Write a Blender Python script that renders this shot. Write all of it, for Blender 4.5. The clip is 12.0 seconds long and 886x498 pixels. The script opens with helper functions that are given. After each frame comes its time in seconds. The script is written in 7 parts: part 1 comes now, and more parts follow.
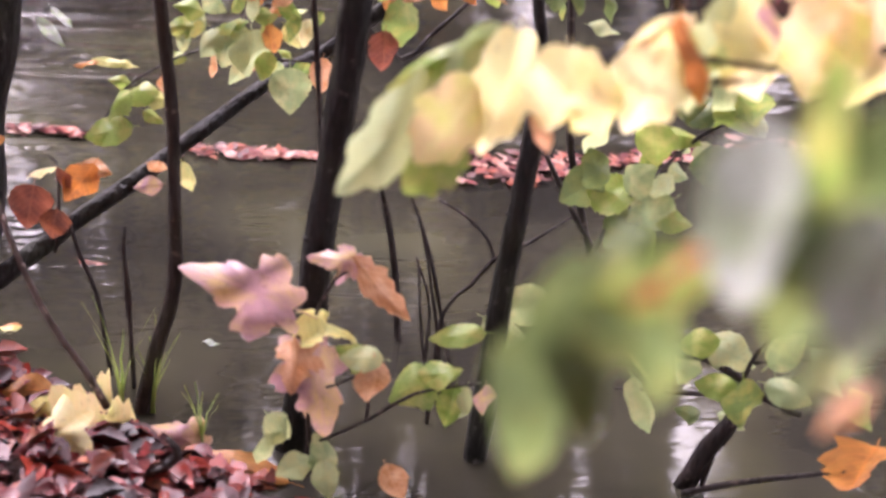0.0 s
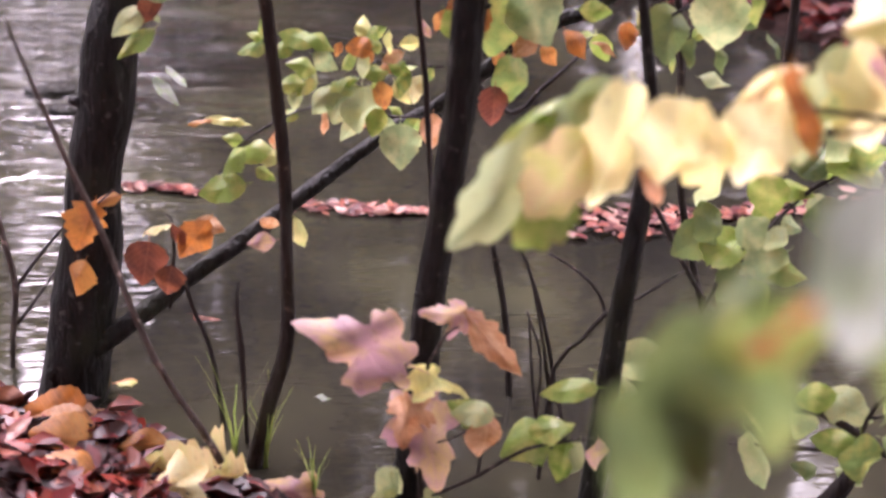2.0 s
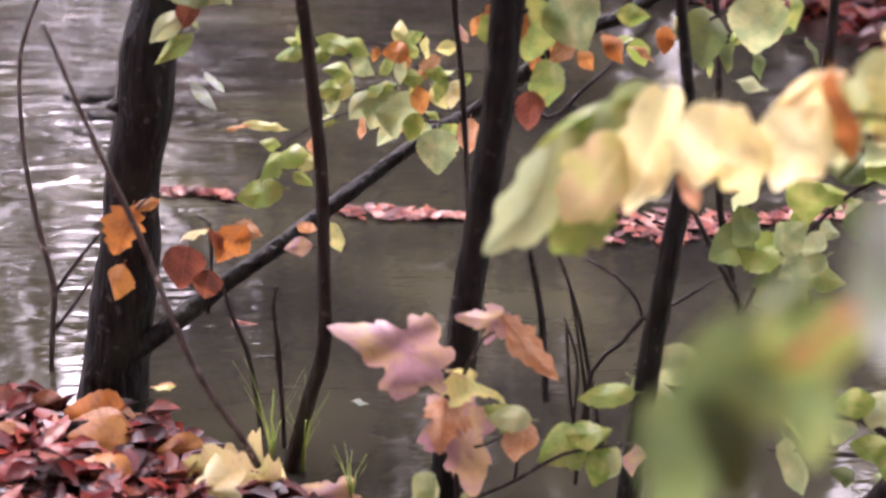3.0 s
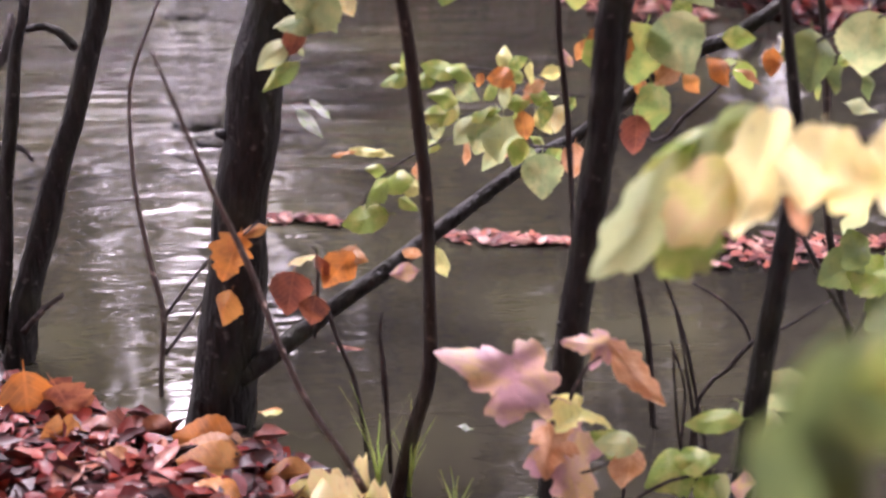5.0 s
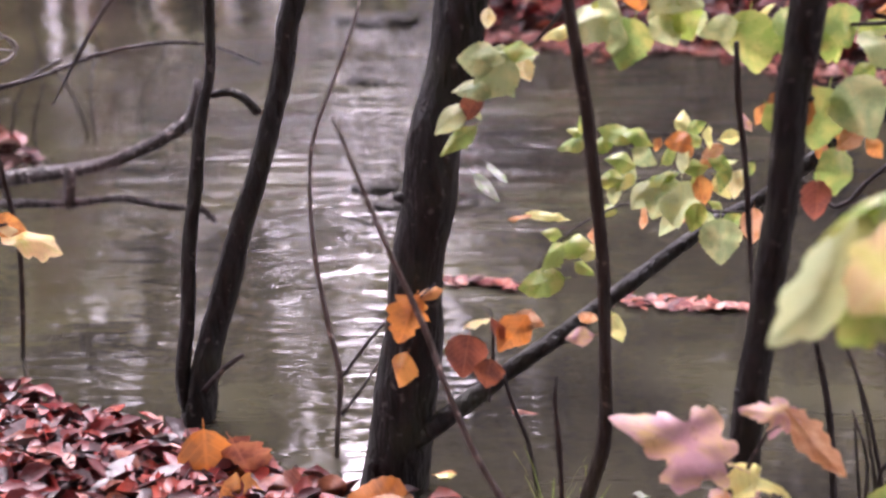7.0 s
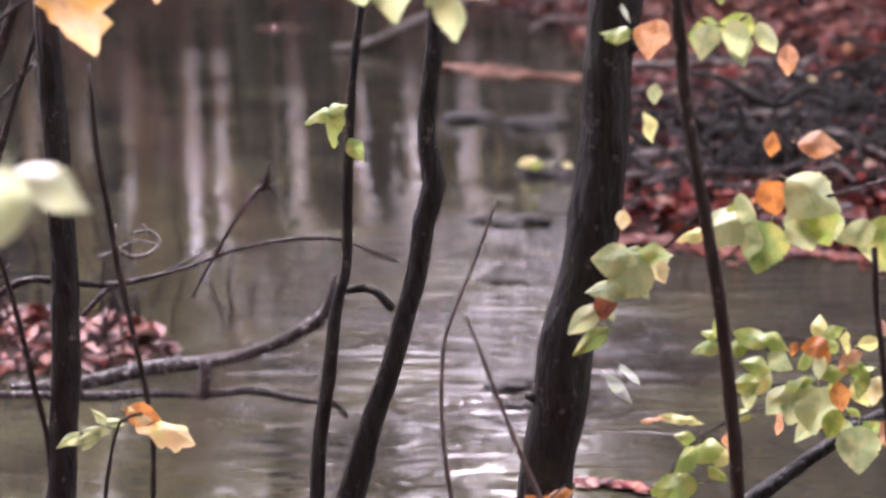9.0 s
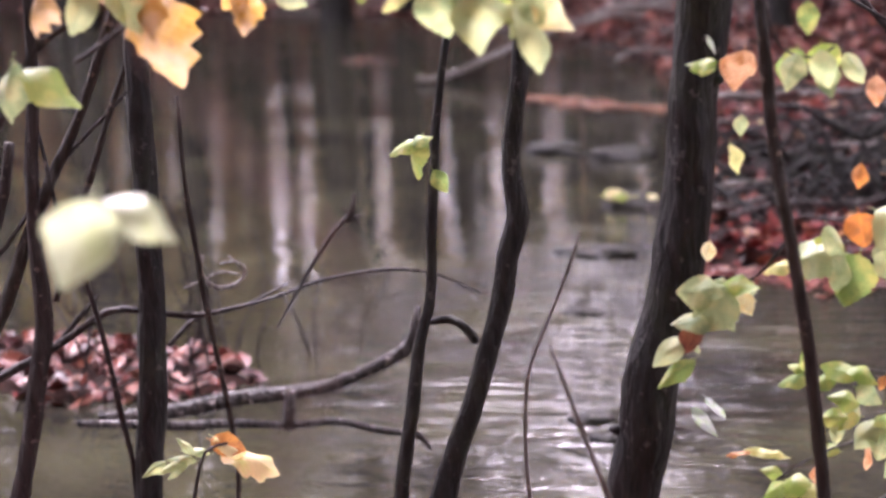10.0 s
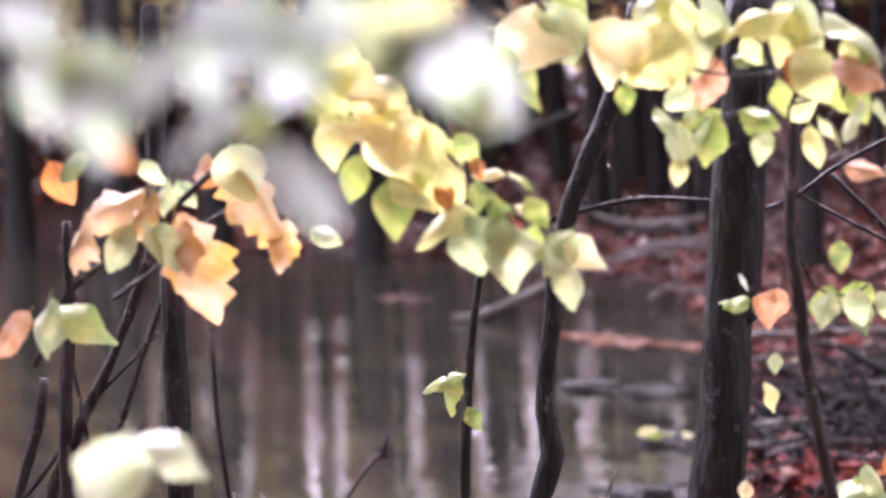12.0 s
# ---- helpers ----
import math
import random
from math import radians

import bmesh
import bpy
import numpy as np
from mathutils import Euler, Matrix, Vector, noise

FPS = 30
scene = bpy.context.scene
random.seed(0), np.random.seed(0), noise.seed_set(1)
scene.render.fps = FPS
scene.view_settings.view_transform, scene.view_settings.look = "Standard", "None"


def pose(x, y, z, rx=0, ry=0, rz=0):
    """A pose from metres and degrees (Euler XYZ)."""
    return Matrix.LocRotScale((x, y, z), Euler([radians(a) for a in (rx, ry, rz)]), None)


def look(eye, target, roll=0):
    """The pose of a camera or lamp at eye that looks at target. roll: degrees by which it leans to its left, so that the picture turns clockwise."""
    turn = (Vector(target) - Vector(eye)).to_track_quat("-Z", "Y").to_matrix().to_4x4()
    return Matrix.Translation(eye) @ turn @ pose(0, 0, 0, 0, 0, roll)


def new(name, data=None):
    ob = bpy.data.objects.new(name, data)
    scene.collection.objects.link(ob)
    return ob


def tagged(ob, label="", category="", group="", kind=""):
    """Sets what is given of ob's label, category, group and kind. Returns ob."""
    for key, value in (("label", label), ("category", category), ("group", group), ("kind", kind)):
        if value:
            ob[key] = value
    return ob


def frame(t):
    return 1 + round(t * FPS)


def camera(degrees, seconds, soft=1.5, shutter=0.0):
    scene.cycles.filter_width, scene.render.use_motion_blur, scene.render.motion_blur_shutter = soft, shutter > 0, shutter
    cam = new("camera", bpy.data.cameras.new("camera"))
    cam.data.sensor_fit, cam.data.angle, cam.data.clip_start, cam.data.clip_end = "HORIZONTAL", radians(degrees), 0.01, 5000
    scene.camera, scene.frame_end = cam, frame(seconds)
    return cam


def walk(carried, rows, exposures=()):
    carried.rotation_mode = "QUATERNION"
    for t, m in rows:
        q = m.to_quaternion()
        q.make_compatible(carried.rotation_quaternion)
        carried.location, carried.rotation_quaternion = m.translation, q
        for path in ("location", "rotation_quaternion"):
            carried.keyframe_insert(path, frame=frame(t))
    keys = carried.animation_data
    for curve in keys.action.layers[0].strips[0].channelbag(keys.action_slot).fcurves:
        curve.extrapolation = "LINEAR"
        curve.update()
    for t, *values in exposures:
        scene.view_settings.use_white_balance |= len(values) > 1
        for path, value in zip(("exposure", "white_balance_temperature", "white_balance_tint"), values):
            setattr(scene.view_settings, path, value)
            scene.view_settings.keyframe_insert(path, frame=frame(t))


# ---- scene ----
EYE = 1.6  # height of the lens above the water
cam = camera(29.3, 12.0, soft=2.7)
cam.data.dof.use_dof = True
cam.data.dof.focus_distance = 3.3
cam.data.dof.aperture_fstop = 2.8
walk(cam, [
    (0, pose(0, 0, EYE, 64.28, 0, -12.00) @ pose(0, 0, 0, 0, 0, 4.27)),
    (0.5, pose(0, 0, EYE, 66.04, 0, -10.63) @ pose(0, 0, 0, 0, 0, 3.40)),
    (1, pose(0, 0, EYE, 65.89, 0, -9.02) @ pose(0, 0, 0, 0, 0, 2.84)),
    (1.5, pose(0, 0, EYE, 66.19, 0, -10.09) @ pose(0, 0, 0, 0, 0, 3.14)),
    (2, pose(0, 0, EYE, 65.91, 0, -7.77) @ pose(0, 0, 0, 0, 0, 2.16)),
    (2.5, pose(0, 0, EYE, 66.06, 0, -7.21) @ pose(0, 0, 0, 0, 0, 1.84)),
    (3, pose(0, 0, EYE, 66.03, 0, -6.40) @ pose(0, 0, 0, 0, 0, 1.64)),
    (3.5, pose(0, 0, EYE, 65.39, 0, -4.93) @ pose(0, 0, 0, 0, 0, 1.02)),
    (3.7, pose(0, 0, EYE, 65.51, 0, -3.63) @ pose(0, 0, 0, 0, 0, 0.44)),
    (5.3, pose(0, 0, EYE, 67.18, 0, -2.36) @ pose(0, 0, 0, 0, 0, -0.20)),
    (5.5, pose(0, 0, EYE, 67.43, 0, -2.22) @ pose(0, 0, 0, 0, 0, -0.24)),
    (6, pose(0, 0, EYE, 67.97, 0, -1.82) @ pose(0, 0, 0, 0, 0, -0.25)),
    (6.5, pose(0, 0, EYE, 68.24, 0, 1.41) @ pose(0, 0, 0, 0, 0, -1.38)),
    (8.3, pose(0, 0, EYE, 73.36, 0, 6.16) @ pose(0, 0, 0, 0, 0, -1.62)),
    (8.5, pose(0, 0, EYE, 74.08, 0, 6.69) @ pose(0, 0, 0, 0, 0, -1.68)),
    (9, pose(0, 0, EYE, 75.96, 0, 8.28) @ pose(0, 0, 0, 0, 0, -2.07)),
    (9.5, pose(0, 0, EYE, 77.50, 0, 9.73) @ pose(0, 0, 0, 0, 0, -2.35)),
    (10, pose(0, 0, EYE, 77.14, 0, 11.16) @ pose(0, 0, 0, 0, 0, -2.59)),
    (10.5, pose(0, 0, EYE, 77.83, 0, 12.10) @ pose(0, 0, 0, 0, 0, -2.71)),
    (11, pose(0, 0, EYE, 79.58, 0, 11.91) @ pose(0, 0, 0, 0, 0, -2.54)),
    (11.5, pose(0, 0, EYE, 83.36, 0, 11.12) @ pose(0, 0, 0, 0, 0, -2.38)),
    (12, pose(0, 0, EYE, 85.19, 0, 11.94) @ pose(0, 0, 0, 0, 0, -2.56)),
], exposures=[(0, 3.57, 6350, 38), (2.5, 3.36, 6350, 38), (6.5, 3.5, 6300, 37), (9.5, 3.6, 6250, 37), (11, 3.72, 6100, 39), (12, 3.82, 5950, 42)])

# ---- sky and sun: overcast woodland daylight ----
world = bpy.data.worlds.new("overcast_sky")
scene.world = world
world.use_nodes = True
wn, wl = world.node_tree.nodes, world.node_tree.links
wn.clear()
sky = wn.new("ShaderNodeTexSky")
sky.sky_type = "NISHITA"
sky.sun_disc = False
sky.sun_elevation, sky.sun_rotation = radians(44), radians(-7)
sky.dust_density = 4.0
grey = wn.new("ShaderNodeHueSaturation")
grey.inputs["Saturation"].default_value = 0.06
wbg, wout = wn.new("ShaderNodeBackground"), wn.new("ShaderNodeOutputWorld")
wbg.inputs["Strength"].default_value = 0.15
wl.new(sky.outputs[0], grey.inputs["Color"])
wl.new(grey.outputs[0], wbg.inputs[0])
wl.new(wbg.outputs[0], wout.inputs[0])
sun = new("sun", bpy.data.lights.new("sun", "SUN"))
sun.data.energy, sun.data.angle, sun.data.color = 0.5, radians(25), (1.0, 0.97, 0.92)
sun.matrix_world = look((-0.70, 5.7, 5.55), (0, 0, 0))


# ---- materials ----
def material(name, rough=0.5, spec=0.5):
    m = bpy.data.materials.new(name)
    m.use_nodes = True
    n, l = m.node_tree.nodes, m.node_tree.links
    b = n["Principled BSDF"]
    b.inputs["Roughness"].default_value = rough
    b.inputs["Specular IOR Level"].default_value = spec
    return m, n, l, b


def noise_node(n, l, scale, detail=4.0, coord=None, dims=None):
    t = n.new("ShaderNodeTexNoise")
    t.inputs["Scale"].default_value, t.inputs["Detail"].default_value = scale, detail
    if coord is not None:
        l.new(coord, t.inputs["Vector"])
    return t


def ramp(n, l, fac, stops):
    r = n.new("ShaderNodeValToRGB")
    els = r.color_ramp.elements
    while len(els) < len(stops):
        els.new(0.5)
    for e, (p, c) in zip(els, stops):
        e.position, e.color = p, (*c, 1)
    l.new(fac, r.inputs[0])
    return r


def bump(n, l, b, height, strength, distance):
    k = n.new("ShaderNodeBump")
    k.inputs["Strength"].default_value, k.inputs["Distance"].default_value = strength, distance
    l.new(height, k.inputs["Height"])
    l.new(k.outputs[0], b.inputs["Normal"])
    return k


def bark_material(name, dark, light, moss, rough=0.48):
    m, n, l, b = material(name, rough, 0.25)
    co = n.new("ShaderNodeTexCoord").outputs["Object"]
    mp = n.new("ShaderNodeMapping")
    mp.inputs["Scale"].default_value = (1, 1, 0.25)
    l.new(co, mp.inputs[0])
    fine = noise_node(n, l, 75, 8, mp.outputs[0])
    broad = noise_node(n, l, 11, 6, co)
    c1 = ramp(n, l, fine.outputs[0], [(0.35, dark), (0.7, light)])
    mask = ramp(n, l, broad.outputs[0], [(0.5, (0, 0, 0)), (0.72, (1, 1, 1))])
    mix = n.new("ShaderNodeMix")
    mix.data_type = "RGBA"
    l.new(mask.outputs[0], mix.inputs["Factor"])
    l.new(c1.outputs[0], mix.inputs["A"])
    mix.inputs["B"].default_value = (*moss, 1)
    spots = noise_node(n, l, 46, 2, co)
    fleck = ramp(n, l, spots.outputs[0], [(0.63, (0, 0, 0)), (0.72, (1, 1, 1))])
    mix3 = n.new("ShaderNodeMix")
    mix3.data_type = "RGBA"
    l.new(fleck.outputs[0], mix3.inputs["Factor"])
    l.new(mix.outputs["Result"], mix3.inputs["A"])
    mix3.inputs["B"].default_value = (*[min(0.5, k * 3.2 + 0.012) for k in light], 1)
    l.new(mix3.outputs["Result"], b.inputs["Base Color"])
    lumps = noise_node(n, l, 24, 5, mp.outputs[0])
    relief = n.new("ShaderNodeMath")
    relief.operation = "MULTIPLY_ADD"
    relief.inputs[1].default_value = 1.6
    l.new(lumps.outputs[0], relief.inputs[0])
    l.new(fine.outputs[0], relief.inputs[2])
    bump(n, l, b, relief.outputs[0], 1.0, 0.013)
    return m


BARK = bark_material("wet_bark", (0.002, 0.002, 0.002), (0.017, 0.015, 0.014), (0.017, 0.019, 0.011))
BARK_BROWN = bark_material("brown_bark", (0.008, 0.005, 0.004), (0.038, 0.026, 0.020), (0.022, 0.019, 0.012))
BARK_PALE = bark_material("bleached_wood", (0.06, 0.05, 0.045), (0.30, 0.27, 0.25), (0.12, 0.10, 0.09))
TWIG_LIGHT = bark_material("pale_twig_bark", (0.05, 0.038, 0.032), (0.15, 0.12, 0.105), (0.10, 0.075, 0.065))
# the lighter tone paints in the wet highlights of a dark log
LOGBARK = bark_material("log_bark_with_sheen", (0.010, 0.008, 0.007), (0.085, 0.072, 0.070), (0.02, 0.016, 0.014), 0.18)
TWIG = bark_material("twig_bark", (0.008, 0.005, 0.005), (0.034, 0.024, 0.021), (0.028, 0.019, 0.017))


def leaf_material(name, stops, spots, spot_amount, gloss=0.3):
    """stops: colours from leaf to leaf; spots: the colour of the blotches that age brings."""
    m, n, l, b = material(name, gloss, 0.5)
    info = n.new("ShaderNodeObjectInfo")
    base = ramp(n, l, info.outputs["Random"], stops)
    tc = n.new("ShaderNodeTexCoord")
    add = n.new("ShaderNodeVectorMath")
    add.operation = "ADD"
    sc = n.new("ShaderNodeVectorMath")
    sc.operation = "SCALE"
    sc.inputs["Scale"].default_value = 37.0
    comb = n.new("ShaderNodeCombineXYZ")
    for k in range(3):
        l.new(info.outputs["Random"], comb.inputs[k])
    l.new(comb.outputs[0], sc.inputs[0])
    l.new(tc.outputs["UV"], add.inputs[0])
    l.new(sc.outputs[0], add.inputs[1])
    big = noise_node(n, l, 3.2, 5, add.outputs[0])
    blot = ramp(n, l, big.outputs[0], [(0.52 - spot_amount * 0.25, (0, 0, 0)), (0.72 - spot_amount * 0.2, (1, 1, 1))])
    mix = n.new("ShaderNodeMix")
    mix.data_type = "RGBA"
    l.new(blot.outputs[0], mix.inputs["Factor"])
    l.new(base.outputs[0], mix.inputs["A"])
    mix.inputs["B"].default_value = (*spots, 1)
    specks = noise_node(n, l, 13, 3, add.outputs[0])
    dirt = ramp(n, l, specks.outputs[0], [(0.60, (1, 1, 1)), (0.70, (0.45, 0.33, 0.25))])
    dm = n.new("ShaderNodeMix")
    dm.data_type, dm.blend_type = "RGBA", "MULTIPLY"
    dm.inputs["Factor"].default_value = 0.35
    l.new(mix.outputs["Result"], dm.inputs["A"])
    l.new(dirt.outputs[0], dm.inputs["B"])
    mix = dm
    # ribs: fine side veins from the middle rib
    sep = n.new("ShaderNodeSeparateXYZ")
    l.new(tc.outputs["UV"], sep.inputs[0])
    ab = n.new("ShaderNodeMath")
    ab.operation = "ABSOLUTE"
    l.new(sep.outputs[0], ab.inputs[0])
    diag = n.new("ShaderNodeMath")
    diag.operation = "SUBTRACT"
    l.new(sep.outputs[1], diag.inputs[0])
    l.new(ab.outputs[0], diag.inputs[1])
    wave = n.new("ShaderNodeMath")
    wave.operation = "PINGPONG"
    wave.inputs[1].default_value = 0.07
    l.new(diag.outputs[0], wave.inputs[0])
    vein = ramp(n, l, wave.outputs[0], [(0.0, (1, 1, 1)), (0.018, (0, 0, 0))])
    rib = ramp(n, l, ab.outputs[0], [(0.012, (1, 1, 1)), (0.028, (0, 0, 0))])
    mx = n.new("ShaderNodeMath")
    mx.operation = "MAXIMUM"
    l.new(vein.outputs[0], mx.inputs[0])
    l.new(rib.outputs[0], mx.inputs[1])
    half = n.new("ShaderNodeMath")
    half.operation = "MULTIPLY"
    half.inputs[1].default_value = 0.35
    l.new(mx.outputs[0], half.inputs[0])
    mix2 = n.new("ShaderNodeMix")
    mix2.data_type = "RGBA"
    l.new(half.outputs[0], mix2.inputs["Factor"])
    l.new(mix.outputs["Result"], mix2.inputs["A"])
    mix2.inputs["B"].default_value = (*[min(0.9, k * 1.25 + 0.03) for k in stops[0][1]], 1)
    l.new(mix2.outputs["Result"], b.inputs["Base Color"])
    bump(n, l, b, mx.outputs[0], 0.25, 0.002)
    thin = n.new("ShaderNodeBsdfTranslucent")
    l.new(mix2.outputs["Result"], thin.inputs[0])
    both = n.new("ShaderNodeMixShader")
    both.inputs[0].default_value = 0.48
    out = n["Material Output"]
    l.new(b.outputs[0], both.inputs[1])
    l.new(thin.outputs[0], both.inputs[2])
    l.new(both.outputs[0], out.inputs[0])
    return m


LM = {
    "green": leaf_material("green_leaf", [(0.0, (0.18, 0.28, 0.05)), (0.5, (0.31, 0.41, 0.08)), (1.0, (0.22, 0.33, 0.10))], (0.46, 0.46, 0.13), 0.35),
    "pale": leaf_material("pale_green_leaf", [(0.0, (0.25, 0.34, 0.16)), (0.5, (0.37, 0.45, 0.21)), (1.0, (0.50, 0.57, 0.31))], (0.54, 0.55, 0.26), 0.45),
    "deep": leaf_material("deep_green_leaf", [(0.0, (0.10, 0.15, 0.05)), (1.0, (0.15, 0.20, 0.07))], (0.20, 0.23, 0.07), 0.3),
    "grey": leaf_material("shiny_grey_green_leaf", [(0.0, (0.27, 0.30, 0.25)), (1.0, (0.32, 0.34, 0.30))], (0.24, 0.29, 0.18), 0.35, 0.22),
    "yellow": leaf_material("yellow_leaf", [(0.0, (0.78, 0.68, 0.24)), (0.5, (0.80, 0.73, 0.30)), (1.0, (0.70, 0.70, 0.28))], (0.58, 0.60, 0.22), 0.5),
    "butter": leaf_material("butter_yellow_leaf", [(0.0, (0.90, 0.74, 0.36)), (1.0, (0.90, 0.66, 0.40))], (0.76, 0.72, 0.26), 0.36),
    "pink": leaf_material("pink_faded_leaf", [(0.0, (0.47, 0.26, 0.27)), (1.0, (0.50, 0.30, 0.32))], (0.66, 0.46, 0.22), 0.5),
    "orange": leaf_material("orange_leaf", [(0.0, (0.60, 0.20, 0.035)), (0.5, (0.58, 0.27, 0.07)), (1.0, (0.64, 0.34, 0.12))], (0.38, 0.15, 0.05), 0.45),
    "rust": leaf_material("rust_red_leaf", [(0.0, (0.42, 0.07, 0.015)), (1.0, (0.46, 0.10, 0.02))], (0.30, 0.06, 0.02), 0.3),
    "peach": leaf_material("peach_leaf", [(0.0, (0.66, 0.40, 0.22)), (1.0, (0.60, 0.33, 0.20))], (0.46, 0.20, 0.07), 0.45),
    "brown": leaf_material("brown_leaf", [(0.0, (0.32, 0.11, 0.05)), (0.5, (0.26, 0.075, 0.045)), (1.0, (0.38, 0.15, 0.07))], (0.16, 0.05, 0.035), 0.45),
    "cream": leaf_material("cream_yellow_leaf", [(0.0, (0.86, 0.80, 0.42)), (1.0, (0.88, 0.80, 0.48))], (0.84, 0.68, 0.30), 0.4),
    "curl": leaf_material("crumpled_ochre_leaf", [(0.0, (0.58, 0.38, 0.12)), (0.5, (0.54, 0.31, 0.06)), (1.0, (0.62, 0.44, 0.22))], (0.68, 0.50, 0.32), 0.45),
    "milky": leaf_material("milky_green_leaf", [(0.0, (0.41, 0.45, 0.28)), (1.0, (0.46, 0.49, 0.32))], (0.38, 0.42, 0.22), 0.4),
    "white": leaf_material("pale_silvery_leaf", [(0.0, (0.38, 0.42, 0.39)), (1.0, (0.45, 0.47, 0.46))], (0.30, 0.40, 0.20), 0.35),
}


def litter_material(name, stops):
    m, n, l, b = material(name, 0.4, 0.4)
    g = n.new("ShaderNodeNewGeometry")
    c = ramp(n, l, g.outputs["Random Per Island"], stops)
    co = n.new("ShaderNodeTexCoord").outputs["Object"]
    t = noise_node(n, l, 60, 4, co)
    mul = n.new("ShaderNodeMix")
    mul.data_type, mul.blend_type = "RGBA", "MULTIPLY"
    mul.inputs["Factor"].default_value = 0.6
    l.new(c.outputs[0], mul.inputs["A"])
    r = ramp(n, l, t.outputs[0], [(0.3, (0.45, 0.4, 0.4)), (0.65, (1, 1, 1))])
    l.new(r.outputs[0], mul.inputs["B"])
    l.new(mul.outputs["Result"], b.inputs["Base Color"])
    bump(n, l, b, t.outputs[0], 0.5, 0.004)
    return m


LITTER = litter_material("wet_leaf_litter", [
    (0.0, (0.014, 0.005, 0.005)), (0.3, (0.055, 0.006, 0.007)), (0.55, (0.14, 0.008, 0.008)), (0.80, (0.23, 0.026, 0.012)), (0.95, (0.20, 0.05, 0.03)), (1.0, (0.30, 0.10, 0.05))])
DRIFT = litter_material("floating_leaf_drift", [
    (0.0, (0.05, 0.012, 0.012)), (0.35, (0.16, 0.03, 0.03)), (0.6, (0.32, 0.09, 0.05)), (0.8, (0.40, 0.20, 0.16)), (1.0, (0.50, 0.34, 0.28))])
# the palest stops colour in the sky's highlights on wet leaves
SLOPE = litter_material("wet_litter_with_pale_sheen", [
    (0.0, (0.02, 0.006, 0.006)), (0.3, (0.10, 0.014, 0.013)), (0.55, (0.17, 0.03, 0.02)), (0.75, (0.24, 0.07, 0.04)), (0.9, (0.28, 0.14, 0.11)), (1.0, (0.40, 0.28, 0.24))])
# orange leaves; the near-white last stop stands in for white highlights
AMBER = litter_material("amber_leaf_drift", [
    (0.0, (0.06, 0.015, 0.01)), (0.4, (0.24, 0.06, 0.02)), (0.8, (0.34, 0.13, 0.05)), (1.0, (0.60, 0.50, 0.42))])


def soil_material():
    m, n, l, b = material("wet_soil", 0.85, 0.12)
    co = n.new("ShaderNodeTexCoord").outputs["Object"]
    a, f = noise_node(n, l, 2.5, 5, co), noise_node(n, l, 38, 6, co)
    mix = n.new("ShaderNodeMath")
    mix.operation = "MULTIPLY"
    l.new(a.outputs[0], mix.inputs[0])
    l.new(f.outputs[0], mix.inputs[1])
    c = ramp(n, l, mix.outputs[0], [(0.12, (0.008, 0.005, 0.004)), (0.28, (0.028, 0.012, 0.009)), (0.45, (0.06, 0.022, 0.015))])
    l.new(c.outputs[0], b.inputs["Base Color"])
    bump(n, l, b, f.outputs[0], 0.8, 0.02)
    return m


SOIL = soil_material()


